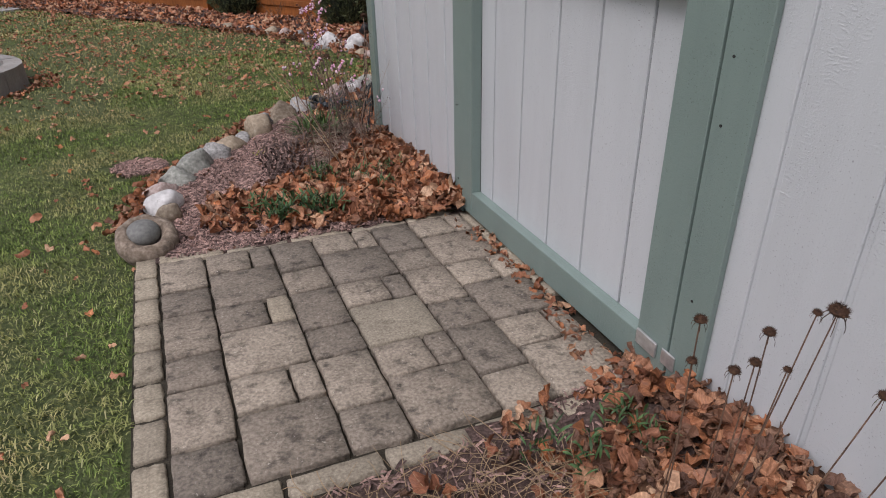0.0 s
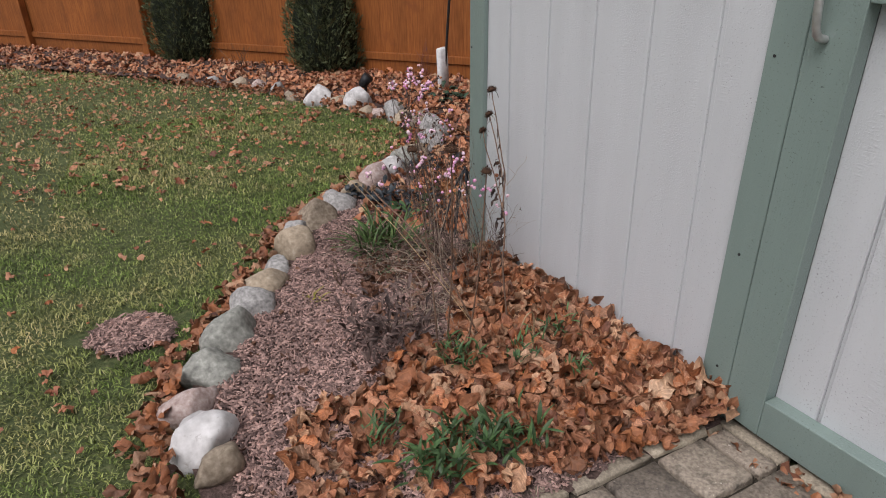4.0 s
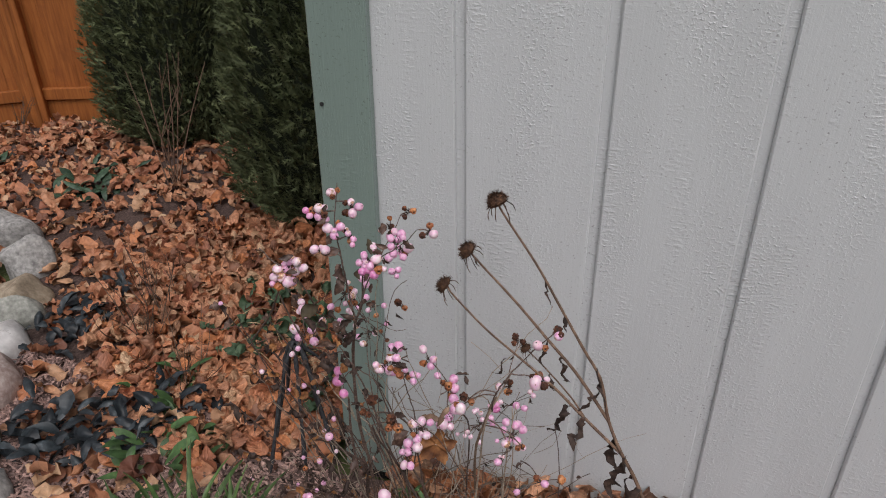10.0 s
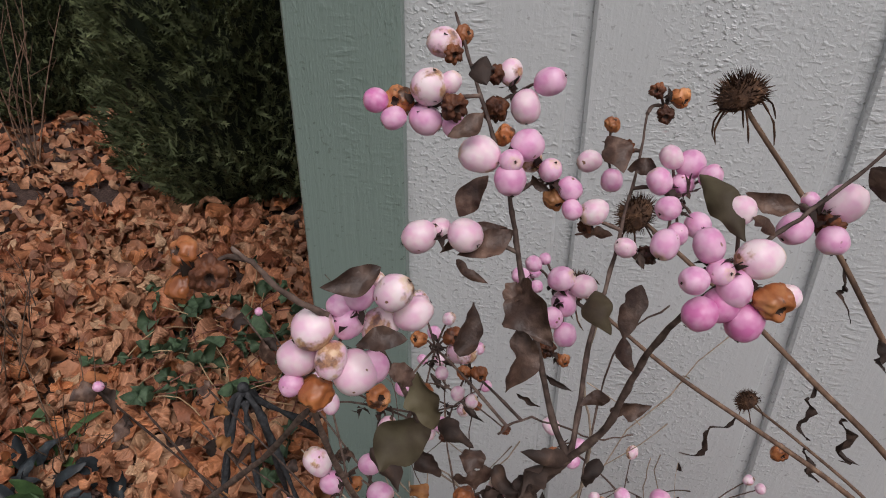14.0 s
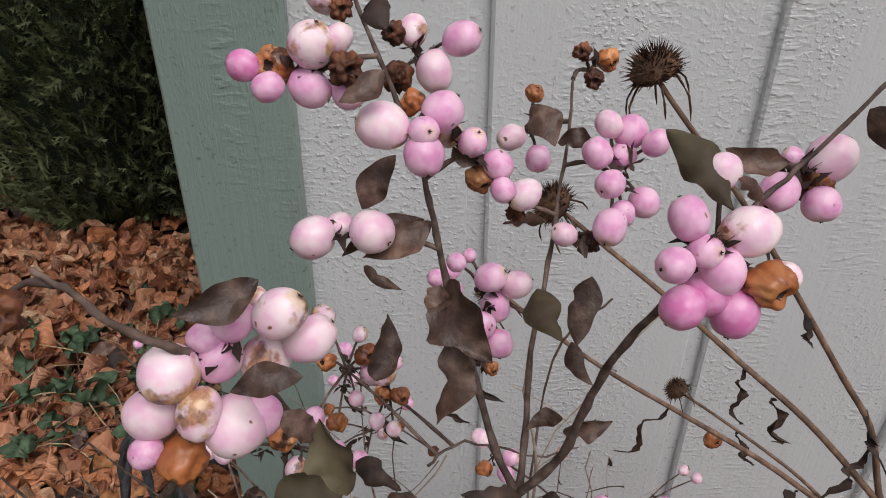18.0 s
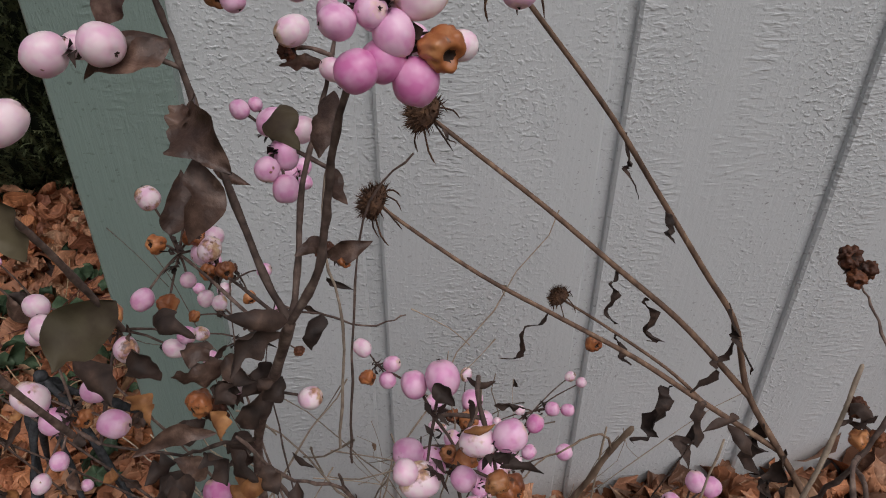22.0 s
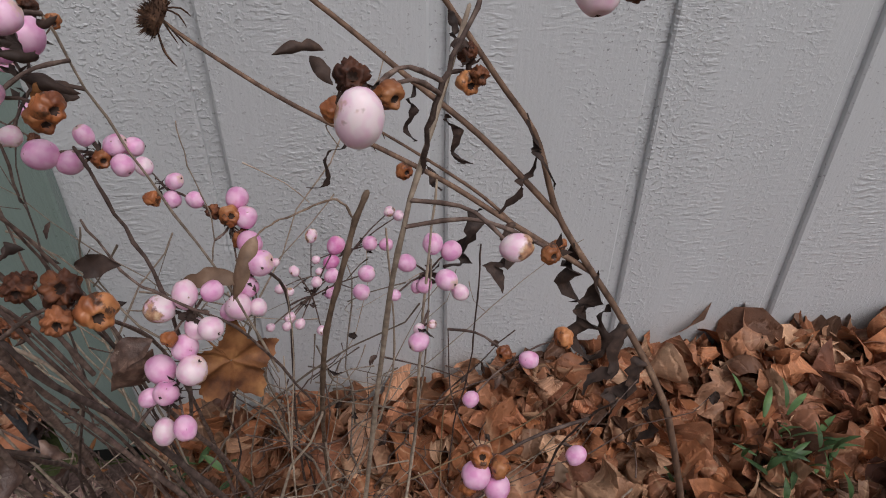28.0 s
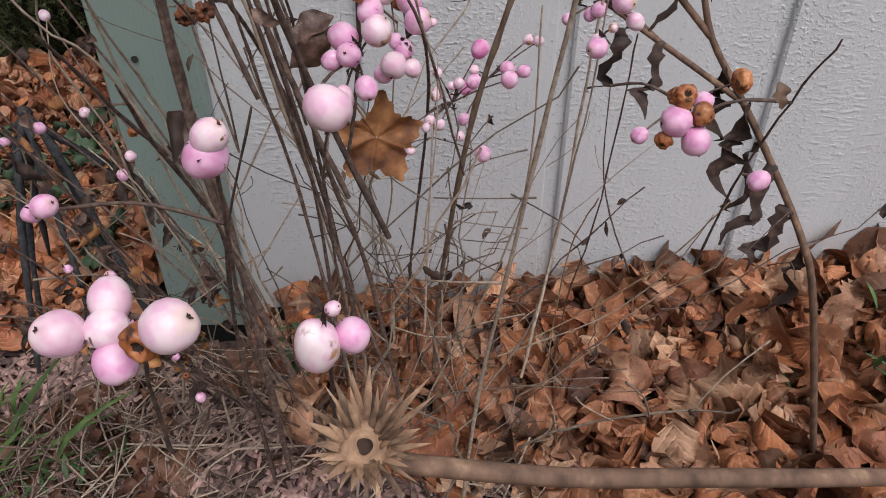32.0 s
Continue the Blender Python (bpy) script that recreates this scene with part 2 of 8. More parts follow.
def grass_material(name, low, high):
    m, n, l, b = shader(name, 0.65, 0.2)
    v = n.new("ShaderNodeNewGeometry").outputs["Random Per Island"]
    lush = ramp(n, l, v, [(0.0, (0.05, 0.085, 0.02)), (0.55, (0.17, 0.24, 0.055)), (0.93, (0.24, 0.31, 0.09)), (1.0, (0.36, 0.36, 0.19))])
    dry = ramp(n, l, v, [(0.0, (0.18, 0.18, 0.055)), (0.5, (0.36, 0.33, 0.14)), (1.0, (0.5, 0.42, 0.23))])
    where = ramp(n, l, noise_node(n, l, 1.5, 6, (1, 1, 0.1), False, 0.65), [(low, (0, 0, 0)), (high, (1, 1, 1))])
    tufts = ramp(n, l, noise_node(n, l, 16, 6, (1, 1, 0.1), False, 0.75), [(0.36, (0.42, 0.46, 0.38)), (0.5, (0.95, 0.95, 0.95)), (0.66, (1.4, 1.35, 1.3))])
    l.new(mixed(n, l, mixed(n, l, lush, dry, where), tufts, 1.0, "MULTIPLY"), b.inputs["Base Color"])
    return m


M_GRASS = grass_material("winter_lawn_grass", 0.46, 0.66)
M_GRASS_FAR = grass_material("dry_winter_lawn_grass", 0.36, 0.56)
M_FENCE = surface("orange_brown_stained_fence", [(0.3, (0.19, 0.06, 0.014)), (0.55, (0.285, 0.096, 0.023)), (0.8, (0.35, 0.13, 0.036))], fine=16, coarse=1.5, rough=0.7, bump=0.3, stretch=(4, 4, 0.35),
                  stain=(0.19, 0.06, 0.018), stain_at=(0.55, 0.75), rand="object", amount=0.1)
M_CEDAR = surface("dark_evergreen_spray", [(0.3, (0.05, 0.066, 0.03)), (0.6, (0.115, 0.138, 0.066)), (0.8, (0.22, 0.235, 0.125))], fine=16, coarse=5, rough=0.75, bump=0, rand="island", amount=0.5)
# near-black colour that stands for the shade deep inside the evergreens
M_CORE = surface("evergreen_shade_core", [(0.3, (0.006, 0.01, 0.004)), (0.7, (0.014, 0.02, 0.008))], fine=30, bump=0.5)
M_BARK = surface("brown_bark", [(0.3, (0.07, 0.045, 0.03)), (0.7, (0.17, 0.115, 0.08))], fine=120, coarse=20, bump=0.6, stretch=(1, 1, 0.3))
M_DEADWOOD = surface("grey_weathered_firewood", [(0.3, (0.11, 0.085, 0.068)), (0.6, (0.24, 0.19, 0.155)), (0.8, (0.36, 0.3, 0.25))], fine=60, coarse=10, rough=0.85, bump=0.6, stretch=(1, 1, 0.4), rand="object", amount=0.3)
ROCKS = [
    surface("grey_granite", [(0.3, (0.19, 0.187, 0.18)), (0.55, (0.37, 0.362, 0.345)), (0.75, (0.56, 0.545, 0.52))], fine=70, coarse=9, rough=0.85, bump=0.5, dist=0.004, stain=(0.4, 0.39, 0.36), stain_at=(0.55, 0.8)),
    surface("green_grey_fieldstone", [(0.3, (0.16, 0.165, 0.145)), (0.55, (0.3, 0.305, 0.27)), (0.75, (0.45, 0.45, 0.4))], fine=60, coarse=8, rough=0.85, bump=0.5, dist=0.004),
    surface("tan_fieldstone", [(0.3, (0.25, 0.2, 0.14)), (0.55, (0.38, 0.31, 0.225)), (0.75, (0.5, 0.43, 0.33))], fine=60, coarse=8, rough=0.85, bump=0.5, dist=0.004),
    surface("pink_granite", [(0.3, (0.3, 0.215, 0.19)), (0.55, (0.46, 0.37, 0.335)), (0.75, (0.62, 0.55, 0.51))], fine=70, coarse=8, rough=0.85, bump=0.5, dist=0.004),
    surface("white_quartz_stone", [(0.3, (0.42, 0.41, 0.4)), (0.55, (0.6, 0.59, 0.575)), (0.75, (0.75, 0.74, 0.73))], fine=30, coarse=12, rough=0.8, bump=0.5, dist=0.004, stain=(0.3, 0.28, 0.26), stain_at=(0.58, 0.7)),
    surface("brown_fieldstone", [(0.3, (0.16, 0.125, 0.09)), (0.55, (0.28, 0.23, 0.17)), (0.75, (0.4, 0.34, 0.27))], fine=60, coarse=8, rough=0.85, bump=0.5, dist=0.004),
]
M_HOLLOW = surface("brown_hollow_stone", [(0.3, (0.15, 0.115, 0.085)), (0.55, (0.27, 0.215, 0.165)), (0.75, (0.4, 0.34, 0.28))], fine=60, coarse=10, rough=0.85, bump=0.7, dist=0.004, stain=(0.11, 0.085, 0.065), stain_at=(0.52, 0.68))
M_SLATE = surface("smooth_dark_cobble", [(0.3, (0.15, 0.152, 0.145)), (0.7, (0.24, 0.24, 0.225))], fine=90, coarse=10, rough=0.7, bump=0.15)
M_CONCRETE = surface("grey_concrete_block", [(0.3, (0.26, 0.25, 0.235)), (0.6, (0.38, 0.37, 0.35)), (0.8, (0.47, 0.46, 0.44))], fine=120, coarse=6, bump=0.5, rand="object", amount=0.1)
M_METAL = surface("galvanised_metal", [(0.3, (0.5, 0.5, 0.49)), (0.7, (0.66, 0.66, 0.65))], fine=60, coarse=20, rough=0.35, spec=0.6, bump=0.1)
M_METAL.node_tree.nodes["Principled BSDF"].inputs["Metallic"].default_value = 0.7
M_BLACK = surface("black_plastic", [(0.3, (0.012, 0.012, 0.013)), (0.7, (0.022, 0.022, 0.023))], rough=0.5, bump=0.1)
M_WHITE = surface("weathered_white_sleeve", [(0.3, (0.6, 0.6, 0.59)), (0.7, (0.8, 0.8, 0.79))], fine=40, coarse=9, bump=0.3, stain=(0.35, 0.33, 0.3), stain_at=(0.62, 0.8))
M_ROOF = surface("grey_shingle", [(0.3, (0.06, 0.06, 0.06)), (0.7, (0.12, 0.12, 0.12))], fine=60, bump=0.5)


# ---- builders ----
def thing(name, label, category, x=0, y=0, z=0, group="", kind=""):
    ob = new(name)
    ob.location = (x, y, z)
    ob.empty_display_size = 0.05
    return tagged(ob, label, category, group, kind)


def part(name, bm, material, parent, label=""):
    me = bpy.data.meshes.new(name)
    bm.to_mesh(me)
    bm.free()
    me.materials.append(material)
    ob = new(name, me)
    if parent is not None:
        ob.parent = parent
    return tagged(ob, label)


def smooth(ob):
    ob.data.polygons.foreach_set("use_smooth", [True] * len(ob.data.polygons))
    return ob


def mesh_of(name, verts, faces, material, is_smooth=False):
    me = bpy.data.meshes.new(name)
    verts = np.asarray(verts, dtype=np.float32).reshape(-1, 3)
    faces = np.asarray(faces, dtype=np.int32)
    k = faces.shape[1]
    me.vertices.add(len(verts))
    me.vertices.foreach_set("co", verts.ravel())
    me.loops.add(faces.size)
    me.loops.foreach_set("vertex_index", faces.ravel())
    me.polygons.add(len(faces))
    me.polygons.foreach_set("loop_start", np.arange(0, faces.size, k, dtype=np.int32))
    if is_smooth:
        me.polygons.foreach_set("use_smooth", np.ones(len(faces), dtype=bool))
    me.update(calc_edges=True)
    me.materials.append(material)
    return me


def box(bm, x0, x1, y0, y1, z0, z1, bevel=0.0):
    """An axis-aligned block with worn edges."""
    made = bmesh.ops.create_cube(bm, size=1, matrix=Matrix.Translation(((x0 + x1) / 2, (y0 + y1) / 2, (z0 + z1) / 2)) @ Matrix.Diagonal((x1 - x0, y1 - y0, z1 - z0, 1)))
    if bevel:
        edges = {e for v in made["verts"] for e in v.link_edges}
        bmesh.ops.bevel(bm, geom=list(edges), offset=bevel, segments=1, affect="EDGES")
    return bm


def tube_data(points, radii, sides=6):
    """Vertices and quads of a tapered tube along points, ends closed to a point."""
    p = [Vector(q) for q in points]
    verts, faces = [], []
    ref = Vector((0.3, 0.2, 1)).normalized()
    for i, q in enumerate(p):
        d = (p[min(i + 1, len(p) - 1)] - p[max(i - 1, 0)]).normalized()
        if abs(d.dot(ref)) > 0.95:
            ref = Vector((1, 0.1, 0)).normalized()
        a = d.cross(ref).normalized()
        b = d.cross(a)
        for k in range(sides):
            w = 2 * math.pi * k / sides
            verts.append(q + radii[i] * (math.cos(w) * a + math.sin(w) * b))
        if i:
            o = (i - 1) * sides
            for k in range(sides):
                faces.append((o + k, o + (k + 1) % sides, o + sides + (k + 1) % sides, o + sides + k))
    return verts, faces


def bent(points, n):
    """A smooth line of n points through the given ones."""
    p = [Vector(q) for q in points]
    if len(p) == 2:
        return [p[0].lerp(p[1], i / (n - 1)) for i in range(n)]
    out = []
    for i in range(n):
        s = i / (n - 1) * (len(p) - 1)
        k = min(int(s), len(p) - 2)
        f = s - k
        a, b, c, d = p[max(k - 1, 0)], p[k], p[k + 1], p[min(k + 2, len(p) - 1)]
        out.append(0.5 * ((2 * b) + (c - a) * f + (2 * a - 5 * b + 4 * c - d) * f * f + (3 * b - a - 3 * c + d) * f ** 3))
    return out


def slope(x, y):
    """Height of the ground: it falls gently along the shed, and levels far off."""
    return -0.038 * (np.clip(x, -8, 6) + 0.83) - 0.0687 * (np.clip(y, -7, 12) + 1.92)


def inside(px, py, poly):
    px, py = np.asarray(px), np.asarray(py)
    hit = np.zeros(px.shape, dtype=bool)
    for (x0, y0), (x1, y1) in zip(poly, poly[1:] + poly[:1]):
        cross = ((y0 > py) != (y1 > py)) & (px < (x1 - x0) * (py - y0) / (y1 - y0 + 1e-12) + x0)
        hit ^= cross
    return hit


# ---- the plan ----
EDGE = [(-1.22, -1.28), (-1.22, -0.95), (-1.2, -0.6), (-1.08, -0.32), (-0.9, -0.07), (-0.72, 0.22), (-0.42, 0.62), (-0.1, 0.92), (0.3, 1.22), (0.66, 1.6), (0.87, 1.95),
        (0.82, 2.4), (0.66, 2.85), (0.5, 3.3), (0.24, 4.05), (-0.3, 4.9), (-1.1, 6.1), (-2.2, 7.7), (-3.6, 10.0), (-6.0, 13.5)]
FENCE_A, FENCE_B, FENCE_C = (2.24, 3.1), (-6.8, 17.1), (3.6, -3.2)
BED = EDGE + [(-6.8, 17.1), (2.3, 3.1), (2.3, 0.02), (0.0, 0.02), (0.0, -1.28)]
FRONT = [(-1.1, -2.6), (-0.55, -2.55), (0.0, -2.4), (0.0, -6.0), (-0.75, -6.0), (-0.75, -3.4), (-1.0, -2.85)]
LANDING = [(-1.3, -1.28), (0.0, -1.28), (0.0, -2.58), (-1.3, -2.58)]
rng = np.random.default_rng(7)


def rough_height(x, y, a=0.012, s=2.1):
    return a * (np.sin(x * s + 1.3) * np.cos(y * s * 0.8 + 0.4) + 0.5 * np.sin(x * 3.1 * s - y * 2.3 * s))


def lawn_z(x, y):
    return slope(x, y) - 0.03 + rough_height(x, y)


def bed_z(x, y):
    return slope(x, y) - 0.012 + rough_height(x, y, 0.012, 5.0)


def build_ground():
    near = np.arange(-9, 8.01, 0.25)
    far = np.array([12, 18, 30, 60, 120, 300])
    xs = np.concatenate([-far[::-1], near, far])
    ys = np.concatenate([-far[::-1] + 2, near + 3, far + 4])
    gx, gy = np.meshgrid(xs, ys)
    gz = lawn_z(gx, gy)
    gz = np.where((np.abs(gx) > 10) | (np.abs(gy) > 14), slope(gx, gy) - 0.05, gz) - 0.01
    nx, ny = len(xs), len(ys)
    i = np.arange(nx * ny).reshape(ny, nx)
    quads = np.stack([i[:-1, :-1], i[:-1, 1:], i[1:, 1:], i[1:, :-1]], -1).reshape(-1, 4)
    ob = new("ground", mesh_of("ground", np.stack([gx, gy, gz], -1), quads, M_SOIL, True))
    tagged(ob, "winter lawn soil under short patchy grass", "ground", kind="structure")


def sheet(name, poly, zf, step, material, label, lift=0.0):
    xs = np.arange(min(p[0] for p in poly), max(p[0] for p in poly) + step, step)
    ys = np.arange(min(p[1] for p in poly), max(p[1] for p in poly) + step, step)
    gx, gy = np.meshgrid(xs, ys)
    i = np.arange(gx.size).reshape(gx.shape)
    quads = np.stack([i[:-1, :-1], i[:-1, 1:], i[1:, 1:], i[1:, :-1]], -1).reshape(-1, 4)
    cx, cy = gx[:-1, :-1].ravel() + step / 2, gy[:-1, :-1].ravel() + step / 2
    quads = quads[inside(cx, cy, poly)]
    used, inv = np.unique(quads, return_inverse=True)
    v = np.stack([gx, gy, zf(gx, gy) + lift], -1).reshape(-1, 3)[used]
    ob = new(name, mesh_of(name, v, inv.reshape(-1, 4), material, True))
    return tagged(ob, label, "ground", kind="structure")


build_ground()
sheet("mulch_bed", BED, bed_z, 0.06, M_BED, "planting bed covered with shredded purple-brown bark mulch")
sheet("front_bed", FRONT, bed_z, 0.06, M_BED, "small planting bed with mulch and dry leaves beside the shed")


# ---- the shed ----
def build_shed():
    top = 2.35
    shed = thing("shed", "light grey painted wooden garden shed with green trim", "shed", 0, 0, 0, kind="structure")
    bm = bmesh.new()
    box(bm, 0.012, 0.10, -1.255, -0.03, -0.20, top)
    box(bm, 0.012, 0.10, -5.5, -2.556, -0.12, top)
    box(bm, 0.012, 0.10, -2.556, -1.255, 1.96, top)
    box(bm, 0.10, 2.5, -0.13, -0.03, -0.25, top)
    box(bm, 2.4, 2.5, -5.5, -0.13, -0.15, top)
    box(bm, 0.10, 2.4, -5.5, -5.4, -0.12, top)
    part("wall", bm, M_DARK, shed, "dark backing of the shed walls")
    bm = bmesh.new()
    box(bm, -0.12, 1.25, -5.62, 0.12, top + 0.002, top + 0.06)
    box(bm, 1.252, 2.62, -5.62, 0.12, top + 0.002, top + 0.06)
    part("roof", bm, M_ROOF, shed, "grey shingled roof")
    gaps = [-0.035] + [-0.2435 - 0.2033 * k for k in range(5)] + [-1.25]
    runs = list(zip(gaps[1:], gaps[:-1]))
    gaps = [-2.57] + [-2.735 - 0.203 * k for k in range(14)]
    runs += list(zip(gaps[1:], gaps[:-1]))

    def leant(bm, low, high):
        """The siding sheet between corner and door hangs slightly out of plumb."""
        for v in bm.verts:
            edge = low if abs(v.co.y - low) < abs(v.co.y - high) else high
            if -1.2 < edge < -0.1:
                v.co.y += 0.02 * (v.co.z - 0.35)
        return bm

    for y0, y1 in runs:
        bm = box(bmesh.new(), 0.0, 0.0115, y0 + 0.0076, y1 - 0.0076, -0.12 if y0 > -1.5 else -0.09, top - 0.01, 0.0025)
        part("siding_board", leant(bm, y0, y1), M_SIDING, shed)
    for y0, y1 in runs:
        bm = box(bmesh.new(), 0.0082, 0.0119, y0 - 0.0078, y0 + 0.0078, -0.118 if y0 > -1.5 else -0.085, top - 0.01)
        part("groove", leant(bm, y0, y0), M_SIDING, shed)
    for name, y0, y1, z0, z1 in (("corner_trim", -0.107, -0.0155, -0.132, top), ("door_trim", -1.258, -1.178, -0.09, 2.06), ("door_trim", -2.662, -2.556, -0.02, 2.06), ("door_trim", -2.556, -1.258, 1.97, 2.06)):
        part(name, box(bmesh.new(), -0.018, -0.0005, y0, y1, z0, z1, 0.002), M_TRIM, shed, "sage green painted trim board")
    part("corner_trim", box(bmesh.new(), -0.0003, 0.075, -0.029, -0.0155, -0.132, top, 0.002), M_TRIM, shed, "sage green painted trim board")
    for y, z in ((-1.2, 0.8), (-1.215, 0.36), (-1.22, 0.05), (-0.03, 0.62), (-0.05, 0.2), (-2.585, 0.86), (-2.585, 0.72), (-2.6, 0.3)):
        bm = bmesh.new()
        bmesh.ops.create_cone(bm, cap_ends=True, segments=8, radius1=0.0035, radius2=0.003, depth=0.002, matrix=pose(-0.0188, y, z, 0, 90, 0))
        part("nail_head", bm, M_DARK, shed, "dark nail head")

    door = thing("door_1", "closed grey shed door framed with sage green boards", "door", 0, 0, 0, kind="structure")

    def sheared(y0, y1, z0a, z1a, x0=-0.022, x1=0.0175, drop=0.055):
        """A board whose ends follow the slightly sagging door."""
        bm = box(bmesh.new(), x0, x1, y0, y1, 0, 1, 0.0)
        for v in bm.verts:
            base = z0a if v.co.z < 0.5 else z1a
            v.co.z = base - drop * (v.co.y + 1.35)
        bmesh.ops.bevel(bm, geom=bm.edges[:], offset=0.002, segments=1, affect="EDGES")
        return bm

    part("stile", sheared(-1.362, -1.262, -0.06, 1.95, drop=0.0), M_TRIM, door, "sage green door stile")
    part("stile", sheared(-2.552, -2.434, 0.03, 1.95, drop=0.0), M_TRIM, door, "sage green door stile")
    part("rail", sheared(-2.433, -1.363, -0.06, 0.043), M_TRIM, door, "sage green bottom rail")
    part("rail", sheared(-2.433, -1.363, 0.918, 1.02, drop=0.02), M_TRIM, door, "sage green middle rail")
    part("rail", sheared(-2.433, -1.363, 1.87, 1.95, drop=0.0), M_TRIM, door, "sage green top rail")
    gaps = [-1.355] + [-1.467 - 0.206 * k for k in range(5)] + [-2.44]
    for y0, y1 in zip(gaps[1:], gaps[:-1]):
        part("siding_board", box(bmesh.new(), 0.018, 0.0285, y0 + 0.0052, y1 - 0.0052, -0.03, 1.9, 0.002), M_SIDING, door)
    for y0 in gaps[1:-1]:
        part("groove", box(bmesh.new(), 0.0276, 0.0288, y0 - 0.0054, y0 + 0.0054, -0.028, 1.898), M_SIDING, door)
    part("backing", box(bmesh.new(), 0.029, 0.045, -2.5, -1.27, -0.05, 1.94), M_DARK, door)
    # pull handle and hinge
    curve = bent([(-0.024, -1.3, 0.848), (-0.05, -1.297, 0.862), (-0.058, -1.293, 0.93), (-0.05, -1.29, 1.0), (-0.024, -1.288, 1.015)], 14)
    v, f = tube_data(curve, [0.008] * 14, 8)
    h = new("handle", mesh_of("handle", v, f, M_METAL, True))
    h.parent = door
    tagged(h, "silver metal pull handle")
    part("latch", box(bmesh.new(), -0.03, -0.0225, -1.345, -1.3, 0.99, 1.03, 0.003), M_METAL, door, "dark metal latch plate")
    part("hinge", box(bmesh.new(), -0.03, -0.0225, -2.52, -2.44, 0.075, 0.12, 0.002), M_METAL, door, "galvanised hinge strap")
    part("hinge_leaf", box(bmesh.new(), -0.024, -0.0185, -2.585, -2.535, 0.075, 0.12, 0.002), M_METAL, door, "galvanised hinge leaf")


build_shed()


# ---- the fence ----
def build_fence():
    fence = thing("fence", "tall orange-brown stained wooden privacy fence", "fence", *FENCE_A, 0, kind="structure")
    for (x0, y0), (x1, y1), count in ((FENCE_A, FENCE_B, 110), (FENCE_A, FENCE_C, 44)):
        n = Vector((x1 - x0, y1 - y0, 0))
        length = n.length
        n.normalize()
        side = Vector((-n.y, n.x, 0))
        if side.dot(Vector((-1, -1, 0))) < 0:
            side = -side
        ang = math.degrees(math.atan2(n.y, n.x))
        w = length / count
        board = bmesh.new()
        box(board, -w / 2 + 0.0003, w / 2 - 0.0003, -0.009, 0.009, 0, 1.75, 0.0012)
        proto = part("fence_board", board, M_FENCE, fence)
        for k in range(count):
            c = Vector((x0, y0, 0)) + n * (w * (k + 0.5))
            ob = proto if k == 0 else new("fence_board", proto.data)
            ob.parent = fence
            ob.matrix_basis = Matrix.Translation((-FENCE_A[0], -FENCE_A[1], 0)) @ pose(c.x, c.y, float(slope(c.x, c.y)) + 0.14 + 0.004 * ((k * 7) % 3), 0, 0, ang)
        span = 2.35
        for k in range(int(length / span)):
            for z, h, d, nm in ((0.0, 0.145, 0.014, "kick_board"), (0.15, 0.07, 0.035, "fence_rail"), (1.0, 0.09, 0.035, "fence_rail")):
                a = Vector((x0, y0, 0)) + n * (span * k + span / 2) + side * (0.011 + d / 2)
                bm = box(bmesh.new(), -span / 2 + 0.05, span / 2 - 0.05, -d / 2, d / 2, z, z + h, 0.004)
                ob = part(nm, bm, M_FENCE, fence)
                tilt = math.degrees(math.atan((float(slope(a.x + n.x, a.y + n.y)) - float(slope(a.x - n.x, a.y - n.y))) / 2))
                ob.matrix_basis = Matrix.Translation((-FENCE_A[0], -FENCE_A[1], 0)) @ pose(a.x, a.y, float(slope(a.x, a.y)) - 0.02, 0, 0, ang) @ pose(0, 0, 0, 0, -tilt, 0)
            c = Vector((x0, y0, 0)) + n * (span * k) + side * 0.06
            bm = box(bmesh.new(), -0.045, 0.045, -0.045, 0.045, -0.1, 1.8, 0.005)
            ob = part("fence_post", bm, M_FENCE, fence)
            ob.matrix_basis = Matrix.Translation((-FENCE_A[0], -FENCE_A[1], 0)) @ pose(c.x, c.y, float(slope(c.x, c.y)), 0, 0, ang)


build_fence()


